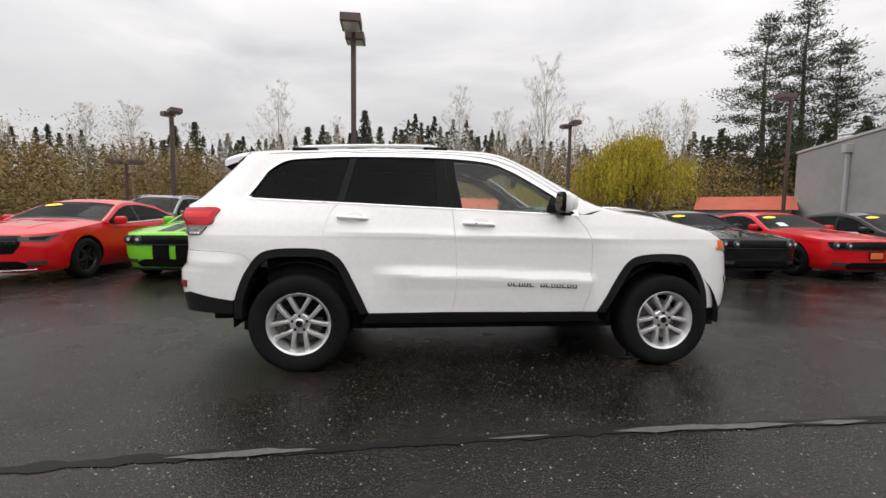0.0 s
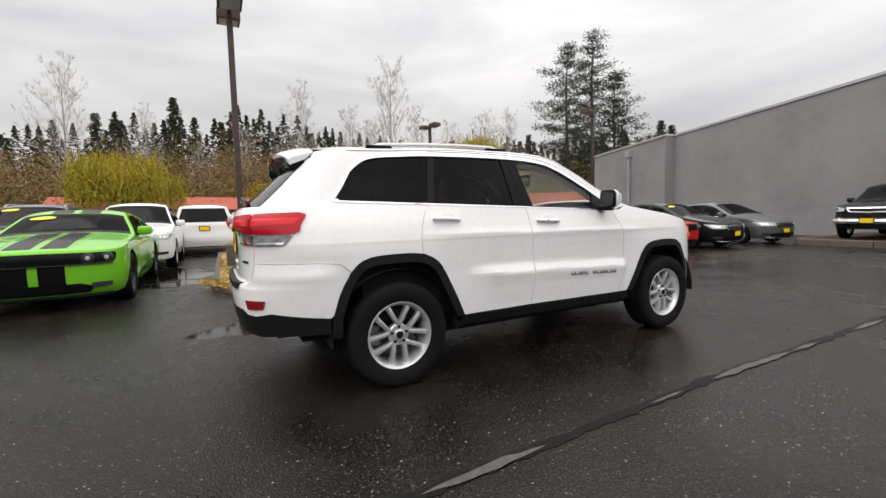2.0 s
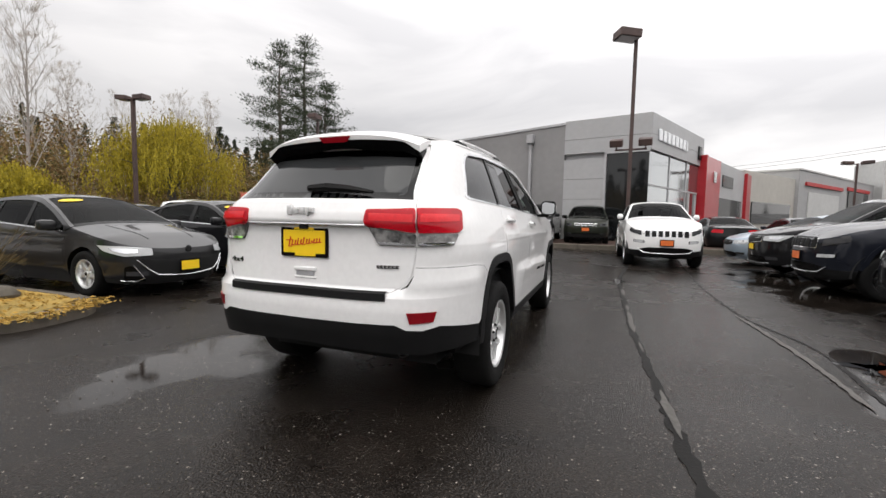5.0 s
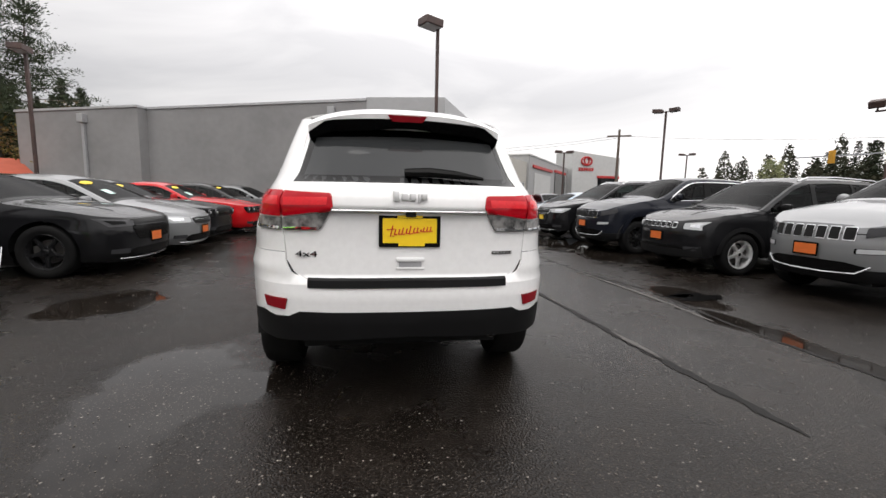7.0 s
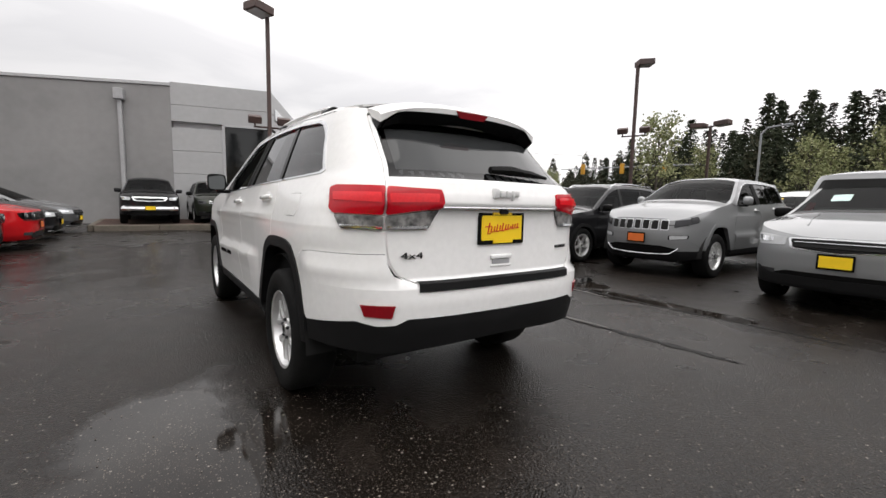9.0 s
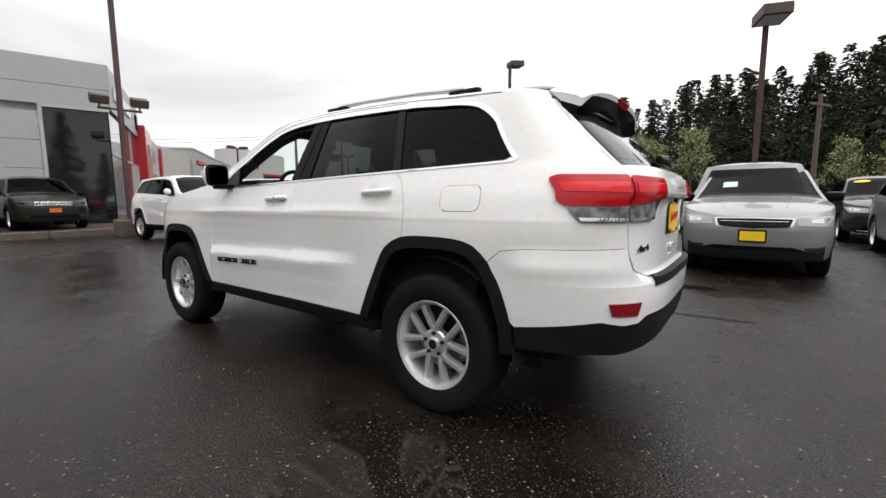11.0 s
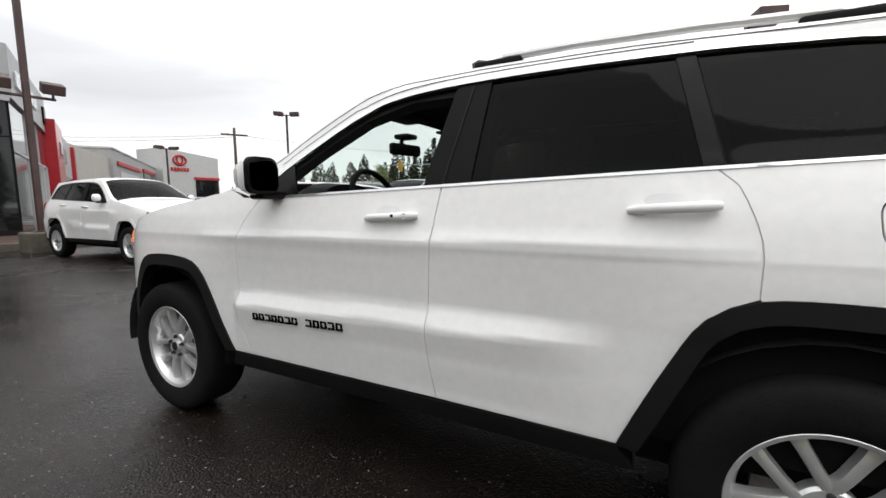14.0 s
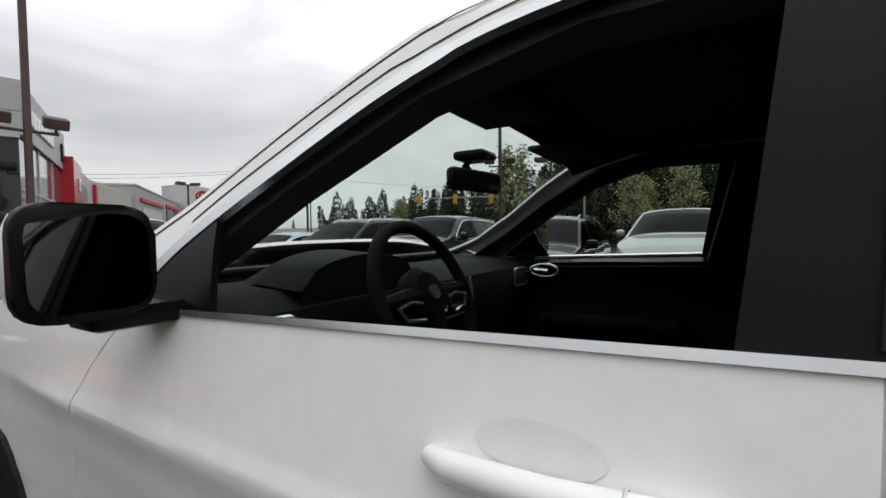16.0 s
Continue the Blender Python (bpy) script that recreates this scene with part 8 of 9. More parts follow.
        Sheet().add(S, quarter, step=step).link("rear_quarter_panel", body, car)
        Sheet().add(S, [(a_x, bl(a_x))] + [(c_x, bl(c_x))] + dlo_top, step=step, off=-0.010, flange=0).link("side_window", M_GLASS_CAR, car).visible_shadow = False
        bz = float(np.interp(db, [p[0] for p in dlo_top], [p[1] for p in dlo_top]))
        Sheet().add(S, [(db + 0.05, bl(db)), (db - 0.06, bl(db)), (db - 0.09, bz), (db + 0.0, bz)], step=step, off=-0.003).link("window_pillar", M_TRIM, car)
        if not two and c_x < dr - 0.3:
            dz = float(np.interp(dr, [p[0] for p in dlo_top], [p[1] for p in dlo_top]))
            Sheet().add(S, [(dr + 0.02, bl(dr)), (dr - 0.04, bl(dr)), (dr - 0.01, dz), (dr + 0.04, dz)], step=step, off=-0.003).link("window_pillar", M_TRIM, car)
        line = [(a_x, bl(a_x) + 0.004), (c_x, bl(c_x) + 0.004), (c_x, bl(c_x) - 0.014), (a_x + 0.02, bl(a_x) - 0.014)]
        Sheet().add(S, line, step=step, off=0.004, flange=0.006).link("window_trim", M_BRIGHT if not two else M_TRIM, car)
        Sheet().add(S, [(fa[0][0] - 0.03, zs + 0.02), (rr[-1][0] + 0.03, zs + 0.02), (rr[-1][0], zs - 0.07), (fa[0][0], zs - 0.07)], step=step, off=0.002, flange=0.04).link("sill", M_CLAD if clad else body, car)
        if clad:
            for ln, cx in ((fa, ax), (rr, -ax)):
                Sheet().add(S, shrink(ln, cx, r, -0.045) + shrink(ln, cx, r, 0.02)[::-1], step=step, off=0.01, flange=0.03).link("arch_moulding", M_CLAD, car)
        # lamps
        hz = nz - 0.03
        if face == "muscle_coupe":
            for yy in (W2 * 0.60, W2 * 0.80):
                x = float(sh.end("front")(np.array([yy]), np.array([nz - 0.1]))[0][0])
                lamp_ = part("round_headlamp", lathe([(0.0, 0.012), (0.05, 0.010), (0.062, 0.002), (0.064, 0.014), (0.074, 0.010), (0.076, -0.02)], 24), M_SMOKED, car, smooth=True)
                lamp_.matrix_basis = pose(x + 0.012, sgn * yy, nz - 0.1, 0, 0, -90)
                part("lamp_projector", lathe([(0.0, 0.022), (0.024, 0.019), (0.030, 0.008)], 16), M_HEADLAMP, lamp_, smooth=True)
        else:
            dy = {"slots": (0.60, 0.90), "saloon": (0.52, 0.93), "smile": (0.56, 0.93), "muscle": (0.52, 0.93), "van": (0.5, 0.95), "truck": (0.62, 0.95)}.get(face, (0.54, 0.93))
            back = xf_max - (0.48 if face in ("saloon", "van") else 0.62 if face == "smile" else 0.36)
            h2 = 0.05 if face == "muscle" else 0.075
            lp = [(sh.s_front(W2 * dy[0], hz), hz - h2), (sh.s_front(W2 * 0.85, hz), hz - h2 - 0.01), (sh.s_x(back + 0.1, hz), hz - 0.01), (sh.s_x(back, hz), hz + 0.06), (sh.s_front(W2 * 0.85, hz), hz + 0.05), (sh.s_front(W2 * dy[0], hz), hz + 0.02)]
            lens_mat = lamps or M_HEADLAMP
            hl = new("headlamp")
            hl.parent = car
            Sheet().add(S, rounded(lp, 0.02, 2), step=0.06, off=0.006, flange=0.015).link("lens", lens_mat, hl)
            mid = [(a * 0.5 + 0.5 * sum(p[0] for p in lp) / 6, b * 0.5 + 0.5 * sum(p[1] for p in lp) / 6) for a, b in lp]
            Sheet().add(S, mid, step=0.06, off=0.011, flange=0.004).link("reflector", M_CHROME if lamps is None else M_TRIM, hl)
        fog = [(sh.s_front(W2 * 0.62, 0.36), zl + 0.13), (sh.s_front(W2 * 0.84, 0.36), zl + 0.14), (sh.s_front(W2 * 0.84, 0.4), zl + 0.20), (sh.s_front(W2 * 0.62, 0.4), zl + 0.20)]
        Sheet().add(S, fog, step=0.06, off=0.006, flange=0.01).link("fog_lamp", M_SMOKED, car)
        tz = b0 - 0.10 if not suv else b0 + 0.0
        th = 0.07 if not suv else 0.13
        tl = [(sh.s_rear(W2 * 0.45 if not suv else W2 * 0.66, tz), tz - th), (sh.s_x(xr_min + 0.22, tz), tz - th * 0.8), (sh.s_x(xr_min + 0.18, tz), tz + th), (sh.s_rear(W2 * 0.45 if not suv else W2 * 0.66, tz), tz + th * 0.9)]
        Sheet().add(S, rounded(tl, 0.02, 2), step=0.07, off=0.006, flange=0.015).link("tail_lamp", M_RED_LENS, car)
        # mirror and handles
        mr = new("door_mirror")
        mr.parent = car
        my = sgn * (float(sh.w(bl(a_x) + 0.05)) + 0.13)
        part("mirror_housing", box(a_x - 0.20, a_x - 0.08, my - 0.11, my + 0.11, bl(a_x) + 0.0, bl(a_x) + 0.15, 0.045), body if not clad else M_TRIM, mr, smooth=True)
        part("mirror_arm", box(a_x - 0.17, a_x - 0.10, min(my, sgn * (abs(my) - 0.22)), max(my, sgn * (abs(my) - 0.22)), bl(a_x) - 0.005, bl(a_x) + 0.035, 0.01), M_TRIM, mr)
        for hx in ([db + 0.14] if two else [db + 0.14, last + 0.14]):
            hy = float(sh.side_at(np.array([hx]), np.array([bl(hx) - 0.1]))[1][0])
            part("door_handle", tube([(hx - 0.09, sgn * hy, bl(hx) - 0.1), (hx - 0.05, sgn * (hy + 0.025), bl(hx) - 0.1), (hx + 0.05, sgn * (hy + 0.025), bl(hx) - 0.1), (hx + 0.09, sgn * hy, bl(hx) - 0.1)], 0.013, 6), body, car)
        if rails:
            xs = [q["ws_top"] - 0.1, q["ws_top"] - 0.3, -0.8, xr_min + 0.75, xr_min + 0.6]
            yy = W2 * 0.63
            part("roof_rail", tube([(x, sgn * yy, float(sh.top_at(np.array([x]), np.array([yy]))[0]) + d) for x, d in zip(xs, (0, 0.04, 0.045, 0.04, 0))], 0.016, 6), M_BRIGHT, car, smooth=True)

    both(flank)
    T = sh.top()

    def outline(x0, x1, inset):
        xs = np.linspace(x0, x1, max(3, int(abs(x1 - x0) / 0.12)))
        h = [(float(x), sh.rim_y(float(x)) - inset) for x in xs]
        return h

    def closed(h):
        return h + [(x, -y) for x, y in h[::-1] if y > 1e-4]

    def tip(s0, s1, d):
        out = []
        for s, z in sh.rim_line(s0, s1, 0.08):
            x, y = sh.side_at(np.array([s]), np.array([z]))
            out.append((float(x[0]) + d, float(y[0])))
        return out

    sf = sh.xf
    hood = outline(q["cowl"] + 0.03, sh.xf, 0.003)
    nose = [p for p in tip(sf, sh.front_end, -0.003) if p[0] > hood[-1][0] + 0.01]
    Sheet().add(T, closed(hood + nose), step=step).link("bonnet", body, car)
    Sheet().add(T, closed(outline(q["ws_top"] + 0.01, q["cowl"], 0.045)), step=step, off=-0.004, flange=0).link("windscreen", M_GLASS_CAR, car).visible_shadow = False
    def edge_strip(sgn):
        o = [(x, sgn * y) for x, y in outline(q["ws_top"], q["cowl"] + 0.01, 0.003)]
        Sheet().add(T, o + [(x, y - sgn * 0.045) for x, y in o[::-1]], step=step).link("screen_pillar", body, car)
        if not suv:
            o = [(x, sgn * y) for x, y in outline(q["rw_bot"], q["rw_top"], 0.003)]
            Sheet().add(T, o + [(x, y - sgn * 0.06) for x, y in o[::-1]], step=step).link("rear_pillar", body, car)
    both(edge_strip)
    sr = sh.xr
    tail = tip(sh.rear_end, sr, 0.003)
    if suv:
        roof0 = [p for p in tail if p[0] < sh.xr - 0.02]
        rest = outline(max(roof0[-1][0] + 0.03, sh.xr), q["ws_top"], 0.003)
        Sheet().add(T, closed(roof0 + rest), step=step).link("roof", body, car)
        R = sh.end("rear")
        z0, z1 = b0 + 0.06, H - 0.17
        if kind != "pickup":
            g = mirror_pts([(0, z0), (float(sh.w(z0)) * 0.84, z0), (float(sh.w(z1)) * 0.84, z1), (0, z1)])
            Sheet().add(R, rounded(g, 0.04, 3), step=step, off=0.006, flange=0.006).link("rear_window", M_TRIM, car)
    else:
        Sheet().add(T, closed(outline(q["rw_top"], q["ws_top"], 0.003)), step=step).link("roof", body, car)
        Sheet().add(T, closed(outline(q["rw_bot"] + 0.01, q["rw_top"] - 0.01, 0.062)), step=step, off=-0.004, flange=0).link("rear_window", M_GLASS_CAR, car).visible_shadow = False
        d0 = [p for p in tail if p[0] < sh.xr - 0.02]
        Sheet().add(T, closed(d0 + outline(sh.xr, q["rw_bot"], 0.003)), step=step).link("boot_lid", body, car)
    # face
    F = sh.end("front")
    fx = lambda y, z: float(F(np.array([y]), np.array([z]))[0][0])
    if face == "slots":
        for k in range(7):
            y = (k - 3) * W2 * 0.142
            sl_ = rounded([(y - 0.046, nz - 0.10), (y + 0.046, nz - 0.10), (y + 0.046, nz + 0.0), (y - 0.046, nz + 0.0)], 0.014)
            g = Sheet().add(F, sl_, step=0.08, off=0.008, flange=0.01).link("grille_slot", M_CHROME, car)
            Sheet().add(F, shrink(sl_, y, nz - 0.05, 0.013), step=0.08, off=0.013, flange=0.004).link("slot_mesh", M_DARK, g)
    elif face == "muscle_coupe":
        Sheet().add(F, rounded(mirror_pts([(0, nz - 0.18), (W2 * 0.88, nz - 0.17), (W2 * 0.90, nz - 0.03), (0, nz - 0.02)]), 0.04), step=0.09, off=0.004, flange=0.01).link("grille", M_TRIM, car)
        part("grille_bar", tube([(fx(y, nz - 0.185) + 0.012, y, nz - 0.185) for y in np.linspace(-W2 * 0.86, W2 * 0.86, 15)], 0.008, 6), M_DARKALLOY, car, smooth=True)
        part("front_splitter", tube([(fx(y, zl + 0.03) + 0.03, y, zl + 0.02) for y in np.linspace(-W2 * 0.84, W2 * 0.84, 15)], 0.022, 6), M_TRIM, car, smooth=True)
    elif face == "muscle":
        Sheet().add(F, rounded(mirror_pts([(0, nz - 0.30), (W2 * 0.46, nz - 0.28), (W2 * 0.56, nz - 0.13), (W2 * 0.56, nz + 0.01), (0, nz + 0.015)]), 0.03), step=0.09, off=0.005, flange=0.01).link("grille", M_TRIM, car)
    elif face == "smile":
        wide_mouth = mirror_pts([(0, zl + 0.12), (W2 * 0.50, zl + 0.15), (W2 * 0.74, zl + 0.33), (W2 * 0.70, zl + 0.37), (W2 * 0.4, zl + 0.34), (0, zl + 0.335)])
        Sheet().add(F, rounded(wide_mouth, 0.03), step=0.09, off=0.006, flange=0.012).link("grille", M_DARK, car)
        part("grille_trim", tube([(fx(y, z) + 0.012, y, z) for y, z in [(-W2 * 0.76, zl + 0.36), (-W2 * 0.62, zl + 0.22), (-W2 * 0.5, zl + 0.14), (-W2 * 0.25, zl + 0.115), (0, zl + 0.105), (W2 * 0.25, zl + 0.115), (W2 * 0.5, zl + 0.14), (W2 * 0.62, zl + 0.22), (W2 * 0.76, zl + 0.36)]], 0.010, 6), M_BRIGHT, car, smooth=True)
        part("nose_emblem", lathe([(0.0, 0.012), (0.045, 0.010), (0.055, 0.0)], 20), M_DARKALLOY, car).matrix_basis = pose(fx(0, nz - 0.04) + 0.008, 0, nz - 0.04, 0, 0, -90)
        for e in (-1, 1):
            Sheet().add(F, rounded([(e * W2 * 0.62, zl + 0.06), (e * W2 * 0.84, zl + 0.08), (e * W2 * 0.86, zl + 0.26), (e * W2 * 0.80, zl + 0.28)], 0.02), step=0.08, off=0.005, flange=0.01).link("fog_lamp_recess", M_TRIM, car)
            part("fog_recess_trim", tube([(fx(e * W2 * k, z) + 0.014, e * W2 * k, z) for k, z in ((0.79, zl + 0.29), (0.66, zl + 0.10), (0.72, zl + 0.055), (0.86, zl + 0.07))], 0.008, 6), M_BRIGHT, car, smooth=True)
    elif face == "truck":
        Sheet().add(F, rounded(mirror_pts([(0, nz - 0.16), (W2 * 0.50, nz - 0.14), (W2 * 0.58, nz + 0.0), (0, nz + 0.0)]), 0.04), step=0.09, off=0.006, flange=0.01).link("grille_surround", M_CHROME, car)
        Sheet().add(F, rounded(mirror_pts([(0, nz - 0.125), (W2 * 0.44, nz - 0.11), (W2 * 0.51, nz - 0.035), (0, nz - 0.035)]), 0.03), step=0.09, off=0.014, flange=0.006).link("grille", M_DARK, car)
        part("chrome_bumper", tube([(fx(y, 0.55) + 0.03, y, 0.56) for y in np.linspace(-W2 * 0.86, W2 * 0.86, 13)], 0.09, 8), M_CHROME, car, smooth=True)
    else:
        gw = 0.46
        Sheet().add(F, rounded(mirror_pts([(0, nz - 0.17), (W2 * gw, nz - 0.14), (W2 * (gw + 0.04), nz - 0.01), (0, nz - 0.005)]), 0.03), step=0.09, off=0.005, flange=0.01).link("grille_surround", M_BRIGHT, car)
        Sheet().add(F, rounded(mirror_pts([(0, nz - 0.155), (W2 * (gw - 0.03), nz - 0.125), (W2 * (gw + 0.01), nz - 0.025), (0, nz - 0.02)]), 0.03), step=0.09, off=0.011, flange=0.006).link("grille", M_DARK, car)
    if face == "muscle":
        part("grille_bar", tube([(fx(y, nz - 0.08) + 0.014, y, nz - 0.08) for y in np.linspace(-W2 * 0.52, W2 * 0.52, 9)], 0.012, 6), M_DARKALLOY, car, smooth=True)
    if face in ("muscle", "saloon") and not clad:
        part("chin_trim", tube([(fx(y, zl + 0.04) + 0.012, y, zl + 0.035 + 0.05 * (y / W2) ** 2) for y in np.linspace(-W2 * 0.7, W2 * 0.7, 11)], 0.010, 6), M_BRIGHT, car, smooth=True)
    if face == "saloon":
        for zz_ in (nz - 0.055, nz - 0.105):
            part("grille_bar", tube([(fx(y, zz_) + 0.016, y, zz_) for y in np.linspace(-W2 * 0.42, W2 * 0.42, 9)], 0.007, 6), M_BRIGHT if zz_ > nz - 0.06 else M_DARKALLOY, car, smooth=True)
    for sg_ in (-1, 1):
        xs_ = np.linspace(q["cowl"] + 0.12, sh.xf + 0.35, 8)
        part("bonnet_crease", tube([(float(x), sg_ * W2 * (0.50 - 0.10 * k / 7), float(sh.top_at(np.array([x]), np.array([W2 * (0.50 - 0.10 * k / 7)]))[0]) - 0.006) for k, x in enumerate(xs_)], 0.013, 8), body, car, smooth=True)
    Sheet().add(T, closed(outline(q["cowl"] - 0.05, q["cowl"] + 0.035, 0.06)), step=step, off=0.003, flange=0).link("cowl_panel", M_TRIM, car)
    if face not in ("truck", "smile"):
        Sheet().add(F, rounded(mirror_pts([(0, zl + 0.06), (W2 * 0.58, zl + 0.07), (W2 * 0.66, zl + 0.15), (W2 * 0.5, zl + 0.20), (0, zl + 0.20)]), 0.03), step=0.1, off=0.005, flange=0.01).link("lower_intake", M_TRIM, car)
    if clad:
        Sheet().add(F, mirror_pts([(0, zl), (W2 * 0.86, zl + 0.02), (W2 * 0.86, zl + 0.22), (W2 * 0.66, zl + 0.15), (0, zl + 0.14)]), step=0.1, off=0.008, flange=0.02).link("chin_moulding", M_CLAD, car)
    zp = {"slots": nz - 0.25, "muscle_coupe": nz - 0.30, "truck": 0.58, "smile": zl + 0.245}.get(face, nz - 0.26)
    if card:
        plate_card(car, Matrix.Translation((max(fx(0, zp), fx(0, zp + 0.08), fx(0, zp - 0.08)) + (0.13 if face == "truck" else 0.012), 0, zp)) @ FACE_FRONT, 0.30, 0.15, card, None, M_TRIM)
    if plate_rear:
        R = sh.end("rear")
        plate_card(car, Matrix.Translation((float(R(np.array([0.0]), np.array([b0 - 0.1]))[0][0]) - 0.02, 0, b0 - 0.15)) @ FACE_REAR, 0.30, 0.15, M_YELLOW, None, M_TRIM)
    if stripes:
        for y0 in (-0.33, 0.05):
            Sheet().add(T, [(q["cowl"] + 0.06, y0), (sh.xf + 0.55, y0), (sh.xf + 0.55, y0 + 0.28), (q["cowl"] + 0.06, y0 + 0.28)], step=step, off=0.003, flange=0).link("bonnet_stripe", stripes, car)
            Sheet().add(F, [(y0, nz - 0.5), (y0 + 0.28, nz - 0.5), (y0 + 0.28, nz - 0.19), (y0, nz - 0.19)], step=0.1, off=0.003, flange=0).link("bumper_stripe", stripes, car)
            Sheet().add(T, [(q["rw_top"] + 0.02, y0), (q["ws_top"] - 0.02, y0), (q["ws_top"] - 0.02, y0 + 0.28), (q["rw_top"] + 0.02, y0 + 0.28)], step=step, off=0.003, flange=0).link("roof_stripe", stripes, car)
    if sticker:
        x, y = q["ws_top"] + 0.16, -sticker * W2 * 0.42
        Sheet().add(T, [(x + 0.055 * math.cos(a), y + 0.17 * math.sin(a)) for a in np.linspace(0, 2 * math.pi, 18, endpoint=False)], step=0.06, off=0.006, flange=0).link("windscreen_sticker", M_STICKER, car, "yellow oval windscreen sticker")
    if paper:
        x = q["ws_top"] + 0.42
        Sheet().add(T, [(x, -W2 * 0.5), (x + 0.16, -W2 * 0.5), (x + 0.16, -W2 * 0.28), (x, -W2 * 0.28)], step=0.06, off=0.006, flange=0).link("window_sheet", M_PAPER, car, "pale sheet of paper behind the windscreen")
    # cabin
    part("cabin_floor", box(max(xr_min + 0.4, -1.9), q["cowl"] - 0.1, -W2 * 0.8, W2 * 0.8, 0.30, b0 - 0.12), M_INT, car)
    part("dashboard", box(q["cowl"] - 0.45, q["cowl"] - 0.05, -W2 * 0.78, W2 * 0.78, b0 - 0.15, b0 + 0.0, 0.04), M_INT, car)
    for yy in (-W2 * 0.4, W2 * 0.4):
        part("front_seat", box(-0.09, 0.09, yy - 0.23, yy + 0.23, b0 - 0.15, min(H - 0.22, b0 + 0.30), 0.06, Matrix.Translation(((q["ws_top"] + db) / 2 - 0.25, 0, 0))), M_INT2, car, smooth=True)
    for sx in (-ax, ax):
        for sgn in (-1, 1):
            wheel_parts(car, sx, sgn * (W2 - 0.125), sgn, r, 0.23, r - 0.12, rim_mat, style, 28)
        arch_liner(car, sx, rad + 0.01, W2 * 0.55, W2 * 0.97)
    part("underbody", box(xr_min + 0.25, xf_max - 0.25, -W2 * 0.7, W2 * 0.7, zl + 0.03, zs + 0.1), M_DARK, car)
    return car


def nose_at(kind, x, y, heading, z=0.0, turn=0.0):
    """A pose for a car whose nose is at x, y. heading: degrees of its forward direction from +x."""
    ov = (1.4575 + 0.88) if kind == "estate" else SPECS[kind]["wb"] / 2 + SPECS[kind]["fo"]
    a = radians(heading + turn)
    return pose(x - ov * math.cos(a), y - ov * math.sin(a), z, 0, 0, heading + turn)


def tail_at(kind, x, y, heading):
    q = SPECS[kind]
    back = q["L"] - q["wb"] / 2 - q["fo"]
    a = radians(heading)
    return pose(x + back * math.cos(a), y + back * math.sin(a), 0, 0, 0, heading)


BLK, DK = PAINTS["black"], M_DARKALLOY
# row beyond the white car, noses toward it
parked_car("muscle_saloon", PAINTS["red"], nose_at("muscle_saloon", -7.3, 3.25, -90), "bright red muscle saloon with black wheels and yellow windscreen sticker", rim_mat=DK, face="muscle", card=None, sticker=1, lamps=M_SMOKED)
parked_car("muscle_coupe", PAINTS["green"], nose_at("muscle_coupe", -4.68, 3.72, -90), "lime green two-door coupe with twin black bonnet stripes", "coupe_car", rim_mat=M_DARKALLOY, face="muscle_coupe", card=None, sticker=1, stripes=M_TRIM)
parked_car("hatchback", PAINTS["dark_grey"], nose_at("hatchback", 0.15, 4.15, -90), "dark grey hatchback with silver wheels and yellow plate card", "hatchback_car", face="smile", sticker=1)
parked_car("muscle_saloon", BLK, nose_at("muscle_saloon", 2.65, 3.55, -90), "glossy black muscle saloon with black wheels and orange plate card", rim_mat=DK, face="muscle", card=M_ORANGE, sticker=1, lamps=M_SMOKED)
parked_car("saloon", PAINTS["silver"], nose_at("saloon", 4.65, 3.55, -90), "silver saloon with bright grille, yellow sticker and orange plate card", card=M_ORANGE, sticker=1, paper=True)
parked_car("muscle_coupe", BLK, nose_at("muscle_coupe", 6.62, 3.75, -90), "black two-door muscle coupe with yellow windscreen sticker", "coupe_car", rim_mat=DK, face="muscle_coupe", card=None, sticker=1)
parked_car("muscle_coupe", PAINTS["red"], nose_at("muscle_coupe", 8.85, 3.5, -90), "red two-door muscle coupe with black wheels and yellow sticker", "coupe_car", rim_mat=DK, face="muscle_coupe", card=M_ORANGE, sticker=1, paper=True)
parked_car("saloon", BLK, nose_at("saloon", 11.3, 3.45, -90), "black saloon with yellow plate card and yellow windscreen sticker", sticker=1)
parked_car("saloon", PAINTS["grey"], nose_at("saloon", 13.9, 3.3, -90, turn=-8), "grey saloon with silver wheels and yellow plate card")
# cars on the raised strip by the building
parked_car("pickup", BLK, nose_at("pickup", 14.2, 1.42, 180, 0.2), "black pickup truck with chrome grille and bumper on raised strip", "pickup_truck", face="truck")
parked_car("crossover", PAINTS["olive"], nose_at("crossover", 14.25, -0.88, 180, 0.2), "dark crossover with seven-slot grille and orange plate card", "crossover_car", face="slots", card=M_ORANGE, clad=True, lamps=M_SMOKED)
estate_car(nose_at("estate", 7.5, -3.08, 180, turn=2), PAINTS["white"], "white off-road car with seven-slot grille and orange plate card", step=0.10, group="parked cars")
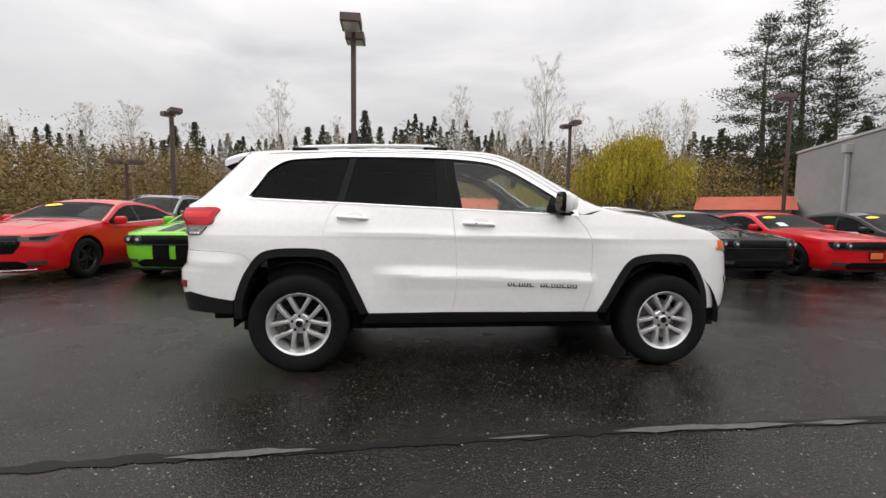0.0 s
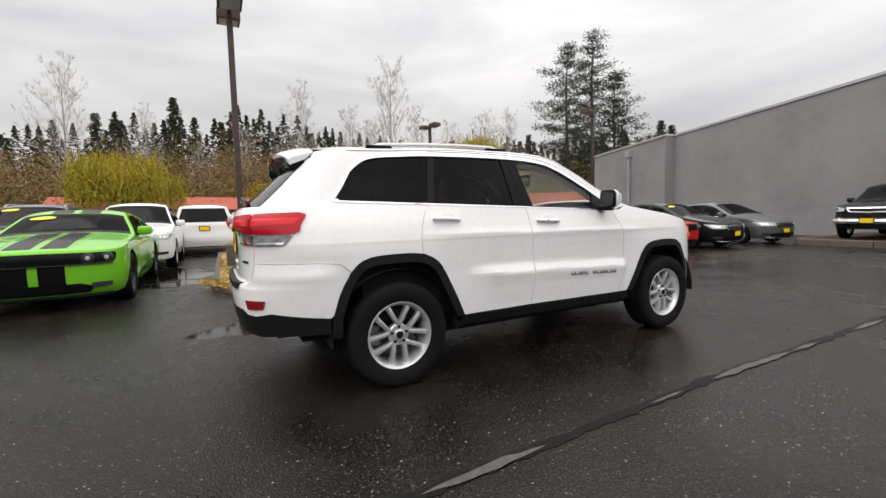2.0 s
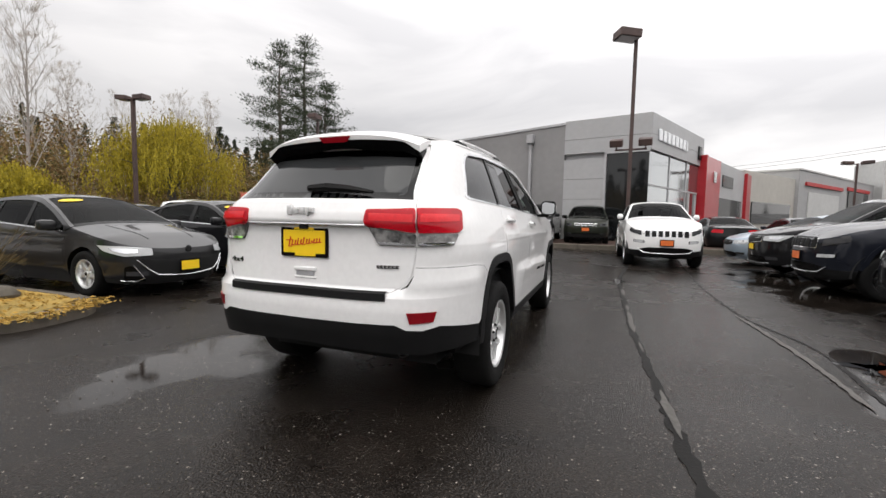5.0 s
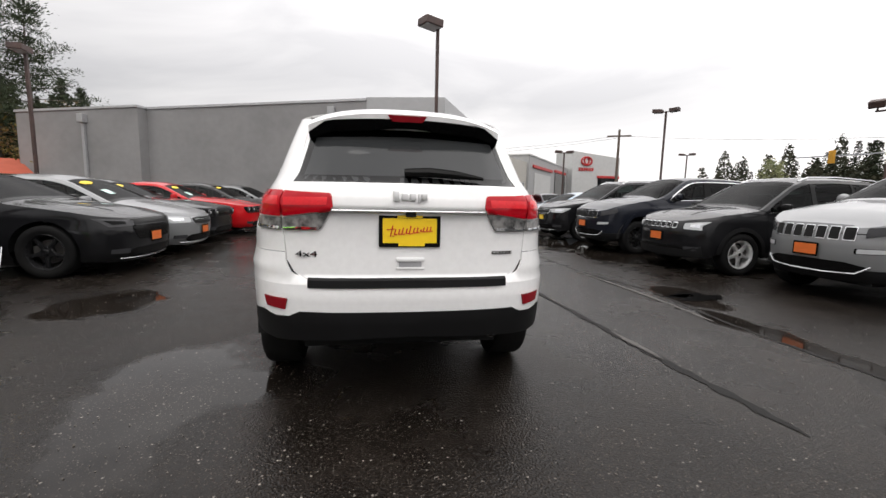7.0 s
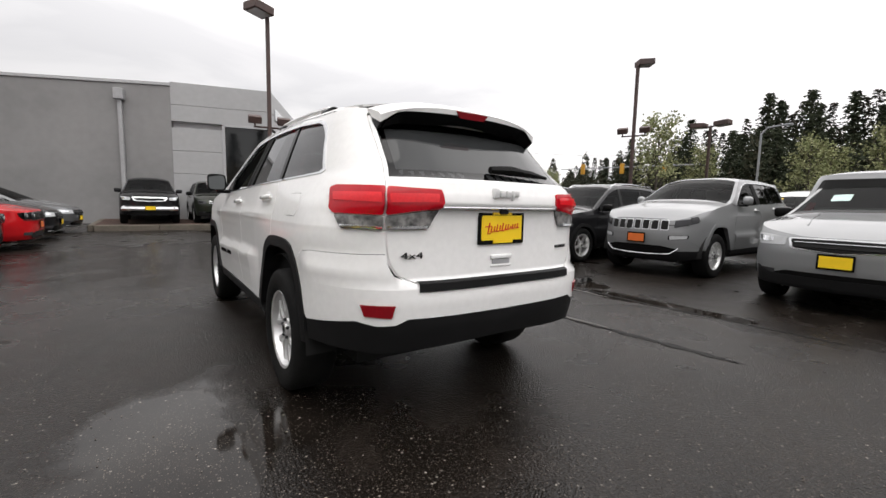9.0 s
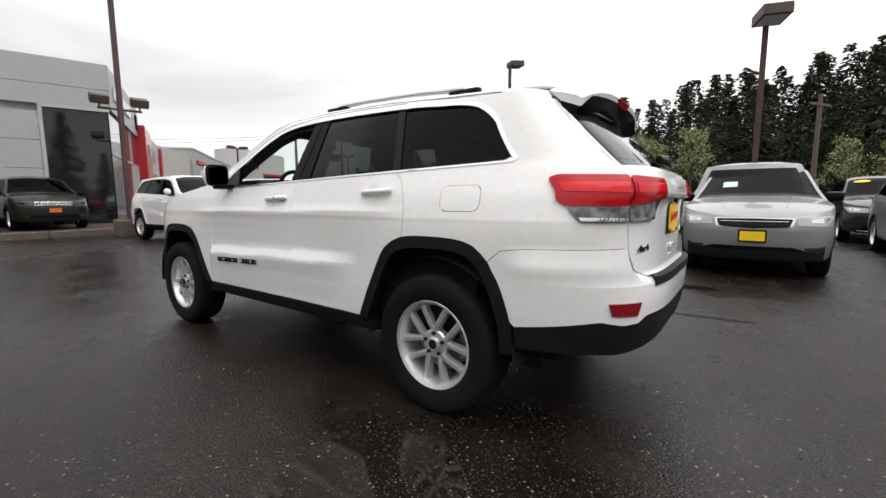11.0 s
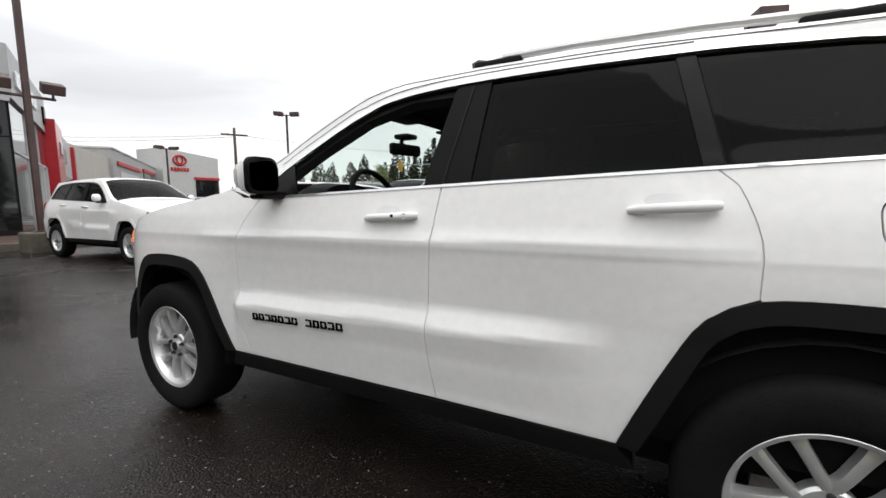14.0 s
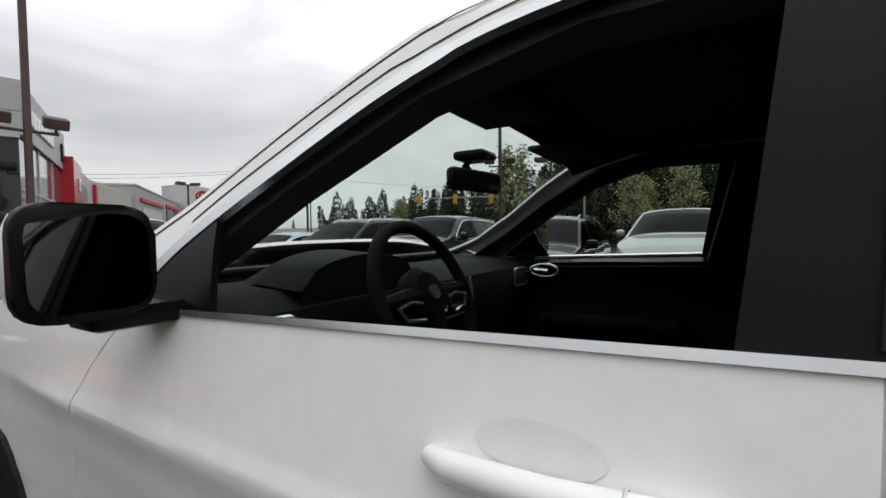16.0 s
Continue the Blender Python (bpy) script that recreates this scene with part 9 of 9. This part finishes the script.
# row on the other side, noses toward the white car
parked_car("crossover", PAINTS["silver"], nose_at("crossover", -5.75, -6.5, 90), "silver compact crossover with seven-slot grille and yellow sticker", "crossover_car", face="slots", card=None, sticker=1, rails=True)
parked_car("crossover", PAINTS["silver"], nose_at("crossover", -2.78, -4.65, 90), "silver crossover with dark grille, yellow plate card and sticker", "crossover_car", clad=True, sticker=1, rails=True, paper=True)
estate_car(nose_at("estate", 0.0, -5.4, 90), PAINTS["silver"], "silver off-road car with seven-slot grille and orange plate card", step=0.10, group="parked cars")
parked_car("crossover", BLK, nose_at("crossover", 2.35, -4.95, 90), "black crossover with seven-slot grille and orange plate card", "crossover_car", face="slots", card=M_ORANGE, clad=True, rails=True)
estate_car(nose_at("estate", 4.95, -4.85, 90), PAINTS["navy"], "navy black off-road car with chrome seven-slot grille", step=0.10, group="parked cars", rim_mat=M_DARKALLOY)
parked_car("large_suv", BLK, nose_at("large_suv", 7.6, -4.9, 90), "black seven-seat sport utility car with yellow plate card", "large_car", rails=True)
parked_car("saloon", PAINTS["light_blue"], nose_at("saloon", 10.3, -5.0, 90), "pale blue saloon with dark grille at end of row", card=None)
parked_car("saloon", BLK, tail_at("saloon", 15.0, -6.4, 0), "black saloon with red tail lamps facing the drive aisle", card=None)
parked_car("saloon", PAINTS["navy"], tail_at("saloon", 15.6, -9.4, 0), "dark blue saloon with red tail lamps", card=None)
# far rows
parked_car("crossover", PAINTS["white"], nose_at("crossover", -4.35, 8.3, -90), "white crossover with dark grille parked behind green coupe", "crossover_car", card=None)
parked_car("minivan", PAINTS["white"], tail_at("minivan", -2.85, 12.6, 90), "white people carrier seen from behind with yellow plate", "people_carrier", card=None, plate_rear=True)
parked_car("large_suv", BLK, tail_at("large_suv", -0.55, 13.6, 90), "black sport utility car seen from behind with yellow plate", "large_car", card=None, plate_rear=True)
parked_car("boxy_suv", PAINTS["white"], nose_at("boxy_suv", 0.25, 9.2, -90), "white boxy off-road car with seven-slot grille and yellow sticker", "off_road_car", face="slots", card=None, sticker=1)
parked_car("large_suv", PAINTS["grey"], nose_at("large_suv", -8.6, 8.6, -90), "grey sport utility car with chrome window trim", "large_car", card=None, rails=True)
parked_car("crossover", PAINTS["dark_grey"], nose_at("crossover", -6.6, 8.8, -90), "dark grey crossover with yellow windscreen sticker", "crossover_car", card=None, sticker=1, rails=True)
for k, (kind, col, lab) in enumerate((("saloon", "silver", "silver saloon in a far row"), ("crossover", "dark_grey", "dark grey crossover in a far row"), ("large_suv", "silver", "silver sport utility car in a far row"),
                                      ("minivan", "white", "white people carrier in a far row"), ("saloon", "grey", "grey saloon in a far row"), ("crossover", "silver", "silver crossover in a far row"), ("saloon", "white", "white saloon in a far row"))):
    parked_car(kind, PAINTS[col], nose_at(kind, -8.2 + 2.75 * k, -11.4, 90 if k % 2 else -90), lab, {"saloon": "saloon_car", "crossover": "crossover_car", "large_suv": "large_car", "minivan": "people_carrier"}[kind], card=None, sticker=k % 2, step=0.14)
for k, (kind, col) in enumerate((("saloon", "dark_grey"), ("crossover", "white"), ("saloon", "black"))):
    parked_car(kind, PAINTS[col], nose_at(kind, 5.2 + 2.8 * k, 10.5, -90), {"dark_grey": "dark grey saloon in the second row", "white": "white crossover in the second row", "black": "black saloon in the second row"}[col], {"saloon": "saloon_car", "crossover": "crossover_car"}[kind], card=None, sticker=1, step=0.14)
